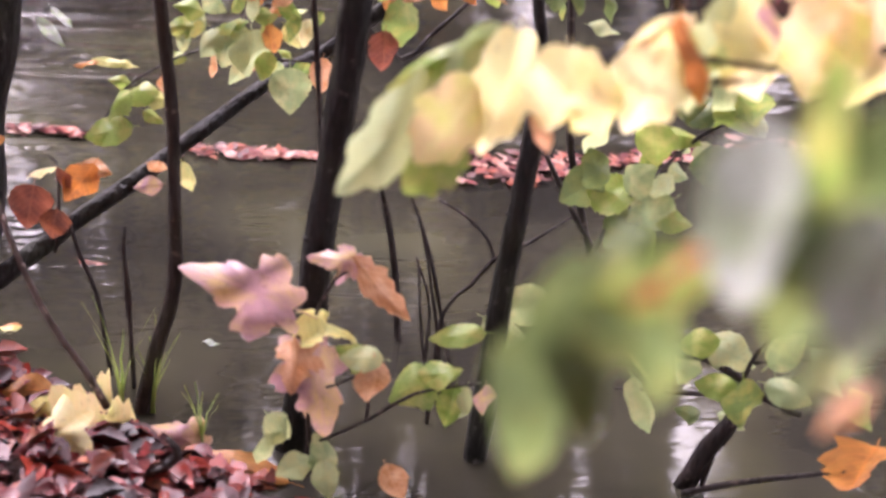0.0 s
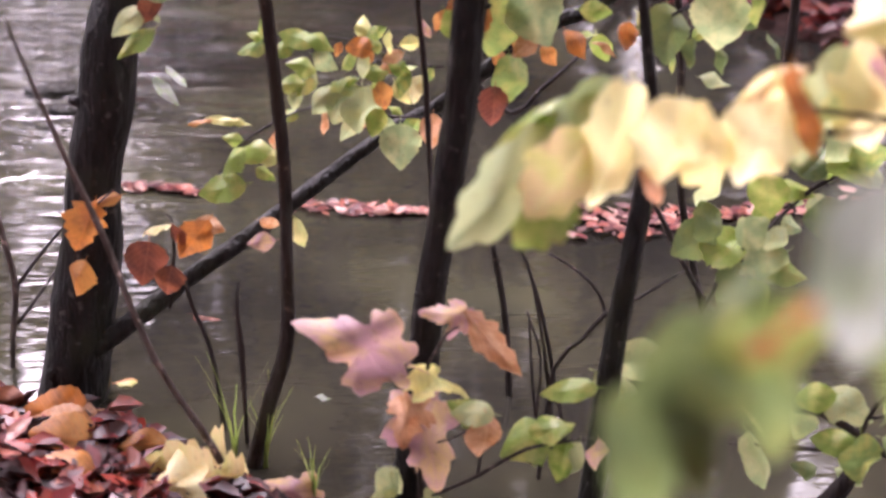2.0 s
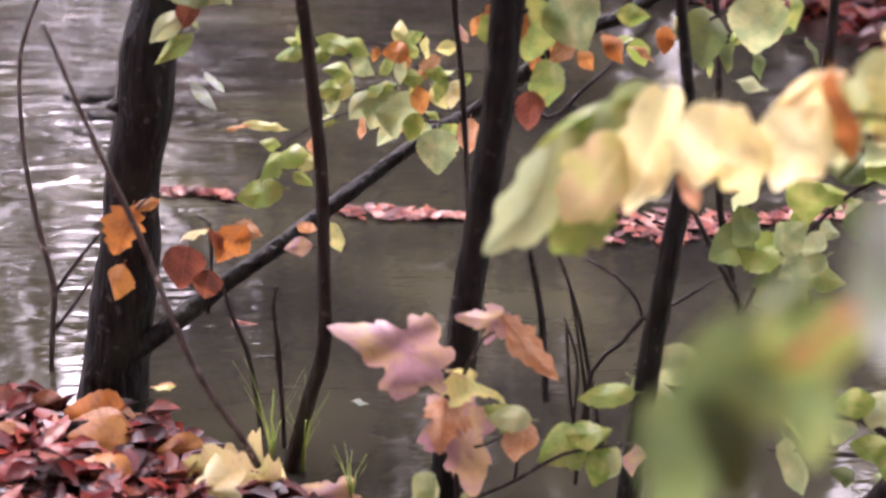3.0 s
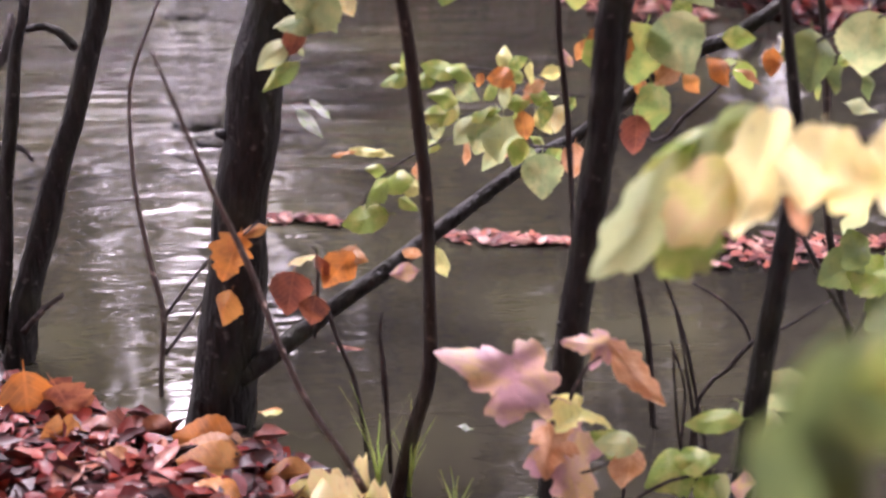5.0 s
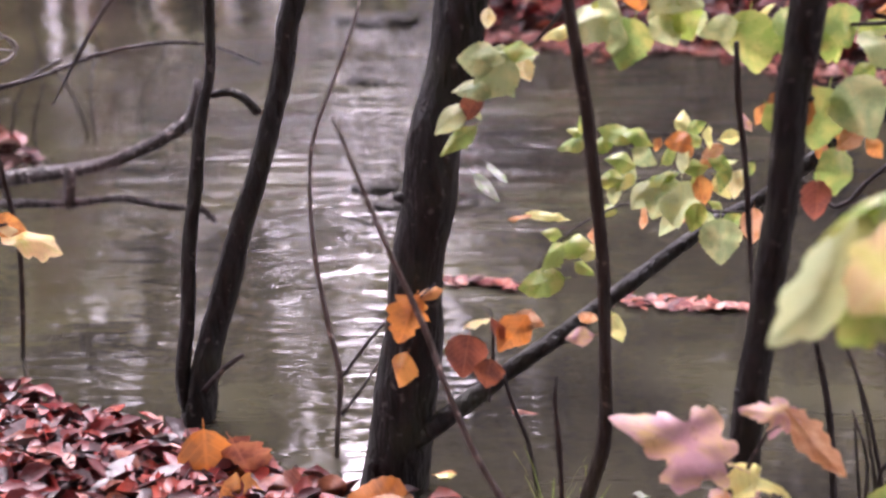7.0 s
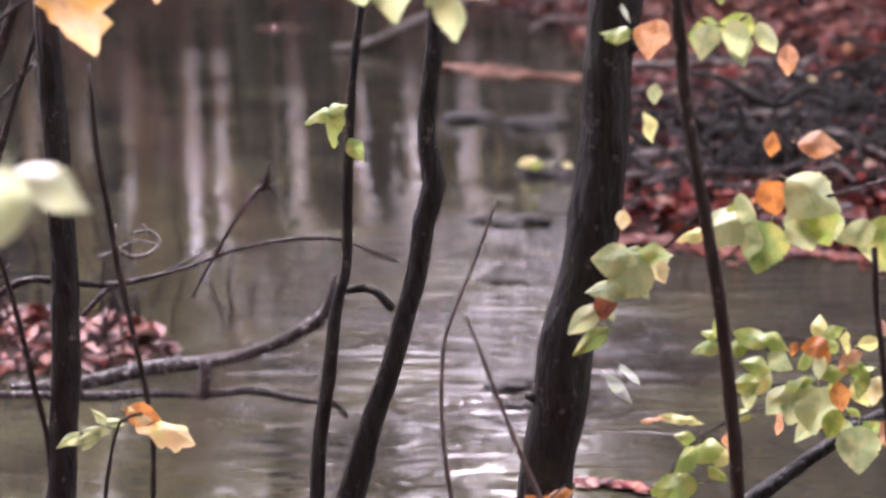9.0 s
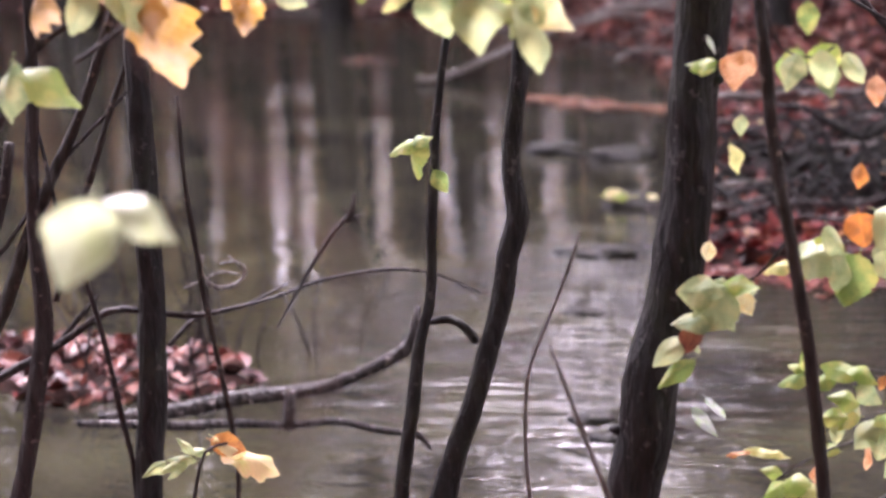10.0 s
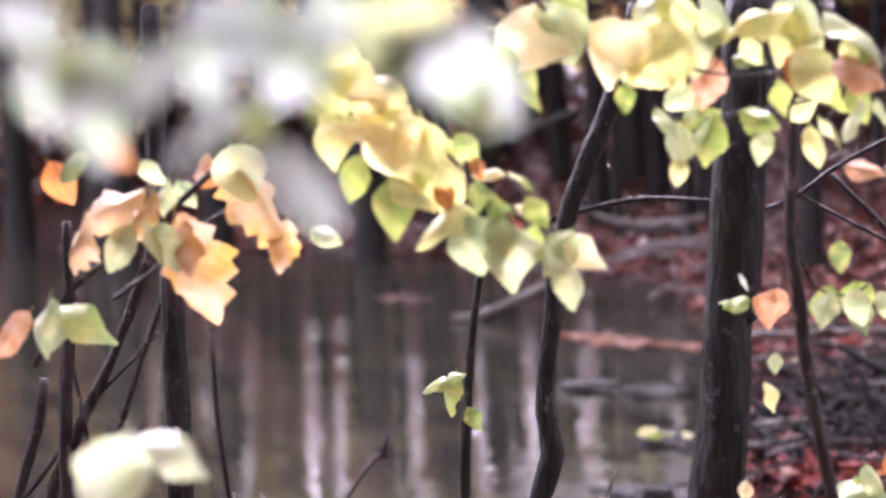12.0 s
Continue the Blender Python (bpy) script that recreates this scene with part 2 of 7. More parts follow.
def water_material():
    m, n, l, b = material("murky_water", 0.032, 0.5)
    b.inputs["IOR"].default_value = 1.33
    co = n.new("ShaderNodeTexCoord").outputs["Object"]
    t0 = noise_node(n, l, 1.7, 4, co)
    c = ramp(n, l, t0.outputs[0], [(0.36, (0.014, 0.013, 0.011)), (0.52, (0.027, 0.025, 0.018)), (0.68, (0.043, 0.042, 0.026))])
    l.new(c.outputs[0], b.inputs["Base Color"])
    mp = n.new("ShaderNodeMapping")
    mp.inputs["Scale"].default_value = (2.2, 9.0, 1)
    mp.inputs["Rotation"].default_value = (0, 0, radians(-8))
    l.new(co, mp.inputs[0])
    w1 = noise_node(n, l, 1.0, 3, mp.outputs[0])
    w1.inputs["Distortion"].default_value = 0.6
    mp2 = n.new("ShaderNodeMapping")
    mp2.inputs["Scale"].default_value = (5.0, 22.0, 1)
    mp2.inputs["Rotation"].default_value = (0, 0, radians(5))
    l.new(co, mp2.inputs[0])
    w2 = noise_node(n, l, 1.0, 2, mp2.outputs[0])
    calm = noise_node(n, l, 1.1, 3, co)
    amp = ramp(n, l, calm.outputs[0], [(0.42, (0.14, 0.14, 0.14)), (0.62, (1, 1, 1))])
    mul = n.new("ShaderNodeMath")
    mul.operation = "MULTIPLY"
    l.new(w2.outputs[0], mul.inputs[0])
    l.new(amp.outputs[0], mul.inputs[1])
    # still water under the near bank
    place = n.new("ShaderNodeSeparateXYZ")
    l.new(co, place.inputs[0])
    span = n.new("ShaderNodeMapRange")
    for key, value in (("From Min", 2.7), ("From Max", 4.3), ("To Min", 0.22), ("To Max", 1.0)):
        span.inputs[key].default_value = value
    l.new(place.outputs[1], span.inputs["Value"])
    still = []
    for source in (mul.outputs[0], w1.outputs[0]):
        hush = n.new("ShaderNodeMath")
        hush.operation = "MULTIPLY"
        l.new(source, hush.inputs[0])
        l.new(span.outputs[0], hush.inputs[1])
        still.append(hush.outputs[0])
    # the riffle in midstream: long low waves across the current
    mp3 = n.new("ShaderNodeMapping")
    mp3.inputs["Scale"].default_value = (1.1, 6.0, 1)
    mp3.inputs["Rotation"].default_value = (0, 0, radians(6))
    l.new(co, mp3.inputs[0])
    w3 = noise_node(n, l, 1.0, 4, mp3.outputs[0])
    w3.inputs["Distortion"].default_value = 2.2
    mp4 = n.new("ShaderNodeMapping")
    mp4.vector_type = "TEXTURE"
    mp4.inputs["Location"].default_value = (-0.45, 5.6, 0)
    mp4.inputs["Scale"].default_value = (1.5, 2.1, 1)
    l.new(co, mp4.inputs[0])
    far_off = n.new("ShaderNodeVectorMath")
    far_off.operation = "LENGTH"
    l.new(mp4.outputs[0], far_off.inputs[0])
    zone = ramp(n, l, far_off.outputs["Value"], [(0.35, (1, 1, 1)), (1.0, (0.02, 0.02, 0.02))])
    riffle = n.new("ShaderNodeMath")
    riffle.operation = "MULTIPLY"
    l.new(w3.outputs[0], riffle.inputs[0])
    l.new(zone.outputs[0], riffle.inputs[1])
    k0 = bump(n, l, b, riffle.outputs[0], 0.30, 0.10)
    k1 = bump(n, l, b, still[1], 0.045, 0.10)
    l.new(k0.outputs[0], k1.inputs["Normal"])
    k2 = n.new("ShaderNodeBump")
    k2.inputs["Strength"].default_value, k2.inputs["Distance"].default_value = 0.19, 0.02
    l.new(still[0], k2.inputs["Height"])
    l.new(k1.outputs[0], k2.inputs["Normal"])
    l.new(k2.outputs[0], b.inputs["Normal"])
    return m


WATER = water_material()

# ---- the ground: near bank, stream bed, far bank ----
NEAR = [(-9, 4.7), (-3, 3.9), (-1.42, 3.40), (-1.01, 3.19), (-0.74, 3.06), (-0.57, 2.92), (-0.44, 2.84), (-0.32, 2.79), (-0.21, 2.74), (-0.11, 2.66),
        (-0.02, 2.58), (0.05, 2.49), (0.16, 2.34), (0.26, 2.25), (0.55, 1.85), (1.5, 1.5), (8, 0.6), (60, -6), (60, -60), (-60, -60), (-60, 10)]
FAR = [(60, -4), (8, 2.6), (3.0, 4.2), (2.0, 5.0), (1.2, 6.0), (0.58, 6.32), (-0.24, 6.58), (-0.32, 7.3), (-0.36, 9.4),
       (-0.5, 11.2), (-0.95, 13.6), (-2.1, 15.8), (-5.2, 18.8), (-9.8, 19.5), (-60, 30), (-400, 60), (-400, 900), (400, 900), (400, -4)]
ISLE = [(-2.7, 4.95), (-2.2, 4.78), (-1.75, 4.85), (-1.62, 5.0), (-1.8, 5.2), (-2.4, 5.4), (-2.9, 5.3)]


def signed(px, py, poly):
    """Distance to the outline of a polygon, positive inside."""
    best = np.full(px.shape, 1e9)
    inside = np.zeros(px.shape, bool)
    for (ax, ay), (bx, by) in zip(poly, poly[1:] + poly[:1]):
        dx, dy = bx - ax, by - ay
        k = np.clip(((px - ax) * dx + (py - ay) * dy) / (dx * dx + dy * dy), 0, 1)
        best = np.minimum(best, np.hypot(px - ax - k * dx, py - ay - k * dy))
        cross = ((ay > py) != (by > py)) & (px < dx * (py - ay) / (by - ay + 1e-12) + ax)
        inside ^= cross
    return np.where(inside, best, -best)


def wob(px, py):
    return (np.sin(px * 7.3 + 1.7 * np.sin(py * 5.1)) * np.sin(py * 6.7 + 0.9) * 0.5 + np.sin(px * 17.1 + py * 3.3) * np.sin(py * 15.3 - px * 4.0) * 0.3)


def height(px, py):
    px, py = np.asarray(px, float), np.asarray(py, float)
    jit = 0.05 * wob(px * 0.8, py * 0.8)
    n, f, i = signed(px, py, NEAR) + jit, signed(px, py, FAR) + jit, signed(px, py, ISLE) + jit
    zn = np.where(n > 0, 0.02 + 0.16 * np.minimum(n, 0.5) + 0.05 * np.clip(n - 0.5, 0, 6), 0.6 * n)
    zf = np.where(f > 0, 0.02 + 0.16 * np.minimum(f, 1.2) + 0.36 * np.clip(f - 1.2, 0, 16) + 0.2 * np.clip(f - 17.2, 0, 60), 0.6 * f)
    zi = np.where(i > 0, 0.015 + 0.12 * i, 0.6 * i)
    z = np.maximum(np.maximum(zn, zf), zi)
    z = np.maximum(z, -0.45)
    return z + np.where(z > 0, 0.018 * wob(px, py), 0)


def mesh_object(name, verts, faces, mat, smooth=True):
    me = bpy.data.meshes.new(name)
    me.from_pydata([tuple(v) for v in verts], [], [tuple(q) for q in faces])
    me.materials.append(mat)
    if smooth:
        me.polygons.foreach_set("use_smooth", [True] * len(me.polygons))
    me.update()
    return new(name, me)


gx = np.concatenate([-np.geomspace(400, 4.2, 26), np.arange(-4, 4.01, 0.07), np.geomspace(4.2, 400, 26)])
gy = np.concatenate([-np.geomspace(60, 1.2, 12), np.arange(-1, 8, 0.07), np.arange(8, 24, 0.25), np.geomspace(24.5, 900, 22)])
GX, GY = np.meshgrid(gx, gy)
GZ = height(GX, GY)
nx, ny = len(gx), len(gy)
gi = np.arange(nx * ny).reshape(ny, nx)
ground = mesh_object("ground", np.stack([GX, GY, GZ], -1).reshape(-1, 3),
                     np.stack([gi[:-1, :-1], gi[:-1, 1:], gi[1:, 1:], gi[1:, :-1]], -1).reshape(-1, 4), SOIL)
tagged(ground, "dark wet soil of the stream banks and bed", "ground", kind="structure")
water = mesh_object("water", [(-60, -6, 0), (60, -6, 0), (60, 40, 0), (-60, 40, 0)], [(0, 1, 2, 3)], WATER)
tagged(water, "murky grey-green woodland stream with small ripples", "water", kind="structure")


# ---- tools for stems and leaves ----
def tube(points, sides=9, step=0.03, lump=0.08, seed=0):
    """A tapered, slightly knotty stem through points (x, y, z, radius)."""
    P4 = np.array(points, float)
    rng = np.random.default_rng(seed)
    ext = np.vstack([2 * P4[0] - P4[1], P4, 2 * P4[-1] - P4[-2]])
    path = []
    for k in range(1, len(ext) - 2):
        a, b, c, d = ext[k - 1:k + 3]
        n = max(2, int(np.linalg.norm(c[:3] - b[:3]) / step))
        for s in np.arange(n) / n:
            path.append(0.5 * (2 * b + (c - a) * s + (2 * a - 5 * b + 4 * c - d) * s * s + (3 * b - a - 3 * c + d) * s ** 3))
    path.append(ext[-2])
    path = np.array(path)
    bm = bmesh.new()
    rings = []
    ph = rng.uniform(0, 6.28, 4)
    for k, p in enumerate(path):
        tan = path[min(k + 1, len(path) - 1), :3] - path[max(k - 1, 0), :3]
        tan = Vector(tan).normalized()
        u = tan.cross(Vector((0.31, 0.9, 0.12))).normalized()
        v = tan.cross(u)
        ring = []
        for j in range(sides):
            a = 2 * math.pi * j / sides
            r = max(p[3], 0.0008) * (1 + lump * math.sin(2 * a + ph[0] + k * 0.37) + lump * math.sin(k * 0.83 + ph[1] + a) + lump * 0.7 * math.sin(3 * a + k * 0.21 + ph[2]) + lump * rng.normal() * 0.6)
            ring.append(bm.verts.new(Vector(p[:3]) + (u * math.cos(a) + v * math.sin(a)) * r))
        rings.append(ring)
    for r0, r1 in zip(rings, rings[1:]):
        for j in range(sides):
            bm.faces.new((r0[j], r0[(j + 1) % sides], r1[(j + 1) % sides], r1[j])).smooth = True
    bm.faces.new(rings[0][::-1])
    bm.faces.new(rings[-1])
    return bm


def knot(bm, at, way, r, length):
    """A bud or the stub of a broken twig on a stem."""
    way = Vector(way).normalized()
    u = way.cross(Vector((0.2, 0.3, 0.9))).normalized()
    v = way.cross(u)
    prev = None
    for k, (h, s) in enumerate(((-0.3, 1.3), (0.35, 0.9), (0.8, 0.7), (1.0, 0.35))):
        ring = [bm.verts.new(Vector(at) + way * (h * length) + (u * math.cos(a) + v * math.sin(a)) * r * s) for a in (0, 1.05, 2.09, 3.14, 4.19, 5.24)]
        if prev:
            for j in range(6):
                bm.faces.new((prev[j], prev[(j + 1) % 6], ring[(j + 1) % 6], ring[j])).smooth = True
        prev = ring
    bm.faces.new(prev)


def part(name, bm, mat, parent, label=""):
    me = bpy.data.meshes.new(name)
    bm.normal_update()
    bm.to_mesh(me)
    bm.free()
    me.materials.append(mat)
    ob = new(name, me)
    ob.parent = parent
    if parent is not None:
        ob.matrix_parent_inverse = parent.matrix_basis.inverted()
    if label:
        ob["label"] = label
    return ob


def thing(name, at, label, category, group=""):
    e = new(name)
    e.empty_display_size = 0.05
    e.location = at[:3]
    return tagged(e, label, category, group)


def stem(parent, name, points, mat=BARK, sides=9, lump=0.08, seed=0, label="", knots=()):
    ob = part(name, tube(points, sides, lump=lump, seed=seed), mat, parent, label)
    rng = random.Random(seed + 5)
    for s in knots:
        k = s * (len(points) - 1)
        i = min(int(k), len(points) - 2)
        a, b = points[i], points[i + 1]
        p = Vector(a[:3]).lerp(Vector(b[:3]), k - i)
        r = a[3] + (b[3] - a[3]) * (k - i)
        side = Vector((rng.choice((-1, 1)), -0.35, 0.4))
        bm = bmesh.new()
        knot(bm, p + side.normalized() * r * 0.8, side, r * 0.24, r * 0.5)
        part("knot", bm, mat, ob)
    return ob


def outline(kind):
    """Half outlines of the leaf shapes, base to tip, as (half width, length)."""
    if kind == "oval":
        pts = []
        for k in range(17):
            s = k / 16
            w = 0.36 * math.sin(math.pi * s ** 0.85) ** 0.95 * (1 - 0.22 * s)
            pts.append((w + (0.018 if k % 2 and 0 < k < 16 else 0), s))
        return pts
    if kind == "round":
        return [(0.45 * math.sin(math.pi * (k / 18) ** 0.78) ** 0.8 * (1 - 0.30 * (k / 18) ** 3) + (0.022 if k % 2 else 0) * (0 < k < 18), k / 18) for k in range(19)]
    if kind == "curled":
        return [(0.0, 0.0), (0.10, 0.02), (0.20, 0.08), (0.34, 0.16), (0.27, 0.26), (0.40, 0.34), (0.46, 0.44), (0.34, 0.50), (0.36, 0.62),
                (0.24, 0.66), (0.28, 0.78), (0.16, 0.84), (0.10, 0.94), (0.0, 1.0)]
    if kind == "broad":
        return [(0.0, 0.0), (0.12, -0.01), (0.24, 0.03), (0.34, 0.10), (0.38, 0.18), (0.36, 0.27), (0.42, 0.36), (0.47, 0.47), (0.44, 0.54), (0.36, 0.58),
                (0.35, 0.66), (0.37, 0.74), (0.30, 0.80), (0.20, 0.82), (0.14, 0.90), (0.06, 0.97), (0.0, 1.0)]
    # maple: lobes with points and deep bays
    return [(0.0, 0.06), (0.10, 0.01), (0.20, -0.03), (0.30, -0.02), (0.34, 0.03), (0.28, 0.10), (0.29, 0.16), (0.38, 0.17), (0.46, 0.20), (0.55, 0.29), (0.57, 0.34),
            (0.49, 0.36), (0.50, 0.43), (0.43, 0.45), (0.35, 0.43), (0.28, 0.43), (0.24, 0.47), (0.27, 0.54), (0.31, 0.60), (0.28, 0.66), (0.22, 0.66), (0.20, 0.74), (0.14, 0.80), (0.10, 0.90), (0.0, 0.98)]


def leaf_mesh(name, kind, fold, curl, wave, seed):
    rng = random.Random(seed)
    half = outline(kind)
    ring = [(w, y) for w, y in half] + [(-w * rng.uniform(0.9, 1.06), y) for w, y in half[-2:0:-1]]
    c = (0.0, 0.40 if kind == "maple" else 0.48)
    bm = bmesh.new()
    uv = bm.loops.layers.uv.new("UVMap")
    ph = rng.uniform(0, 6)

    def put(x, y):
        z = -fold * abs(x) + curl * (y - 0.4) ** 2 * -1 + wave * math.sin(7 * y + 5 * x + ph) * (0.3 + abs(x)) + 0.06 * x * rng.uniform(0.6, 1.4)
        return bm.verts.new((x, y - 0.5, z))
    flat = {}
    levels = []
    for s in (1.0, 0.66, 0.33):
        row = []
        for w, y in ring:
            px, py = c[0] + (w - c[0]) * s, c[1] + (y - c[1]) * s
            v = put(px, py)
            flat[v] = (px, py)
            row.append(v)
        levels.append(row)
    mid = put(*c)
    flat[mid] = c
    n = len(ring)
    faces = []
    for a, b in zip(levels, levels[1:]):
        for j in range(n):
            faces.append(bm.faces.new((a[j], a[(j + 1) % n], b[(j + 1) % n], b[j])))
    for j in range(n):
        faces.append(bm.faces.new((levels[-1][j], levels[-1][(j + 1) % n], mid)))
    # the stalk
    base = put(0, 0.05)
    stalk = [bm.verts.new((dx, -0.5 + dy, -0.02 + dz)) for dx, dy, dz in ((-0.009, 0.06, 0), (0.009, 0.06, 0), (0.006, -0.14, -0.05), (-0.006, -0.14, -0.05))]
    bm.verts.remove(base)
    for v in stalk:
        flat[v] = (0.0, 0.0)
    faces.append(bm.faces.new(stalk))
    for q in faces:
        q.smooth = True
        for lp in q.loops:
            lp[uv].uv = flat[lp.vert]
    me = bpy.data.meshes.new(name)
    bm.to_mesh(me)
    bm.free()
    me.materials.append(LM["green"])
    return me


SHAPES = {
    "oval": [leaf_mesh("oval_leaf", "oval", 0.16 + 0.15 * k, 0.35 + 0.45 * (k % 2), 0.13, 11 + k) for k in range(4)],
    "round": [leaf_mesh("round_leaf", "round", 0.14 + 0.12 * k, 0.3 + 0.35 * (k % 2), 0.13, 31 + k) for k in range(4)],
    "maple": [leaf_mesh("lobed_leaf", "maple", 0.2 + 0.13 * k, 0.45 + 0.3 * (k % 2), 0.22, 51 + k) for k in range(4)],
    "broad": [leaf_mesh("broad_lobed_leaf", "broad", 0.16 + 0.1 * k, 0.35 + 0.3 * (k % 2), 0.16, 91 + k) for k in range(4)],
    "curled": [leaf_mesh("curled_leaf", "curled", 0.5 + 0.15 * k, 0.6, 0.16, 71 + k) for k in range(4)],
}
leaf_rng = random.Random(3)


def leaf(parent, kind, mat, at, tip, width=1.0, facing=(0, -0.75, 0.62), loose=0.3, label=""):
    """One leaf: at its middle, tip the vector from base to tip (its length is the leaf's)."""
    y = Vector(tip)
    size = y.length
    y = y.normalized()
    y = (y + Vector(facing).normalized() * leaf_rng.uniform(-0.3, 0.3)).normalized()
    hint = Vector(facing).normalized() + Vector([leaf_rng.gauss(0, loose) for _ in range(3)])
    x = y.cross(hint).normalized()
    z = x.cross(y)
    m = Matrix((x * width, y, z)).transposed().to_4x4()
    ob = new("leaf", leaf_rng.choice(SHAPES[kind]))
    ob.material_slots[0].link = "OBJECT"
    ob.material_slots[0].material = LM[mat]
    ob.matrix_world = Matrix.Translation(at) @ m @ Matrix.Scale(size, 4)
    if parent is not None:
        ob.parent = parent
        ob.matrix_parent_inverse = parent.matrix_basis.inverted()
    if label:
        ob["label"] = label
    return ob


def spray(parent, kind, mats, points, count, size, droop=0.5, seed=0, twig=True, spread=0.6):
    """A leafy twig through points (x, y, z, radius), with leaves turn by turn on both sides."""
    rng = random.Random(seed)
    if twig:
        stem(parent, "twig", points, TWIG, 6, 0.06, seed)
    for k in range(count):
        s = (k + 0.7) / count * (len(points) - 1)
        i = min(int(s), len(points) - 2)
        a, b = Vector(points[i][:3]), Vector(points[i + 1][:3])
        p = a.lerp(b, s - i)
        way = (b - a).normalized()
        side = Vector((way.z, rng.uniform(-0.3, 0.3), -way.x)).normalized() * (1 if k % 2 else -1)
        d = (way * rng.uniform(0.2, 0.7) + side * spread * rng.uniform(0.7, 1.4) + Vector((0, 0, -droop * rng.uniform(0.4, 1.3)))).normalized()
        ln = size * rng.uniform(0.7, 1.25)
        leaf(parent, kind, rng.choice(mats), p + d * ln * 0.62, d * ln, rng.uniform(0.8, 1.05), loose=0.5)


def fallen_leaf(kind, mat, at, tip, width, label):
    z = max(float(height(at[0], at[1])), 0.0)
    ob = leaf(None, kind, mat, (at[0], at[1], z + 0.036), tip, width, (0, -0.7, 0.7), 0.25)
    ob.name = "fallen_leaf"
    return tagged(ob, label, "leaf", "large fallen leaves on the near bank")


# ---- trees and saplings at the water's edge ----
tree_a = thing("tree", [(-0.285, 2.858, 0, 0.06)][0], "young tree with a wet black trunk leaning at the bank", "tree")
stem(tree_a, "trunk", [(-0.328, 2.89, -0.151, 0.076), (-0.308, 2.89, -0.011, 0.069), (-0.286, 2.89, 0.124, 0.059), (-0.269, 2.89, 0.241, 0.057), (-0.255, 2.89, 0.355, 0.053), (-0.242, 2.89, 0.465, 0.05), (-0.221, 2.89, 0.573, 0.052), (-0.206, 2.89, 0.677, 0.049), (-0.168, 2.897, 0.826, 0.045), (-0.14, 2.897, 0.988, 0.045), (-0.134, 2.897, 1.088, 0.044), (-0.126, 2.897, 1.186, 0.043), (-0.115, 2.899, 1.281, 0.044), (-0.096, 2.899, 1.472, 0.045), (-0.084, 2.899, 1.566, 0.045), (-0.075, 2.899, 1.66, 0.044), (-0.066, 2.899, 1.754, 0.044)], BARK, 16, 0.045, 1, knots=(0.38, 0.5, 0.7))
low_branch = stem(tree_a, "branch", [(-0.335, 2.85, 0.061, 0.021), (-0.266, 2.858, 0.116, 0.021), (-0.213, 2.866, 0.151, 0.019), (-0.16, 2.874, 0.19, 0.019), (-0.117, 2.882, 0.218, 0.018), (-0.064, 2.89, 0.26, 0.017), (-0.011, 2.898, 0.294, 0.017), (0.031, 2.906, 0.32, 0.017), (0.073, 2.914, 0.35, 0.016), (0.115, 2.922, 0.383, 0.015), (0.158, 2.93, 0.415, 0.015), (0.2, 2.938, 0.443, 0.014), (0.253, 2.946, 0.482, 0.014), (0.305, 2.954, 0.521, 0.013), (0.353, 2.962, 0.54, 0.013), (0.401, 2.97, 0.564, 0.013), (0.561, 2.947, 0.706, 0.015), (0.636, 2.932, 0.742, 0.014), (0.715, 2.913, 0.803, 0.013), (0.897, 2.967, 0.925, 0.013)], BARK, 10, 0.06, 2, knots=(0.25, 0.42, 0.62, 0.7))

tree_b = thing("tree", [(0.278, 2.476, 0, 0.03)][0], "slim dark tree trunk with mossy flecks rising from the water", "tree")
stem(tree_b, "trunk", [(0.282, 2.485, -0.07, 0.032), (0.305, 2.482, 0.169, 0.028), (0.314, 2.481, 0.308, 0.027), (0.325, 2.48, 0.433, 0.025), (0.337, 2.478, 0.553, 0.024), (0.351, 2.476, 0.678, 0.025), (0.36, 2.475, 0.799, 0.026), (0.367, 2.474, 0.907, 0.027), (0.384, 2.472, 1.058, 0.026), (0.398, 2.47, 1.253, 0.024)], BARK, 12, 0.05, 3, knots=(0.3, 0.6, 0.75))

sap_c = thing("sapling", [(0.034, 2.623, 0, 0.013)][0], "thin bare brown sapling curving up beside the water", "sapling")
stem(sap_c, "trunk", [(0.023, 2.62, -0.051, 0.015), (0.039, 2.62, 0.031, 0.014), (0.063, 2.619, 0.134, 0.013), (0.088, 2.619, 0.223, 0.013), (0.093, 2.618, 0.31, 0.012), (0.091, 2.618, 0.458, 0.011), (0.084, 2.619, 0.62, 0.011), (0.067, 2.619, 0.775, 0.011), (0.054, 2.619, 0.886, 0.011), (0.012, 2.62, 1.132, 0.01), (-0.005, 2.62, 1.29, 0.01), (-0.014, 2.62, 1.41, 0.009), (-0.001, 2.62, 1.605, 0.009), (-0.004, 2.62, 1.732, 0.009), (-0.005, 2.62, 1.857, 0.008)], BARK_BROWN, 10, 0.06, 4, knots=(0.2, 0.45, 0.62, 0.8))

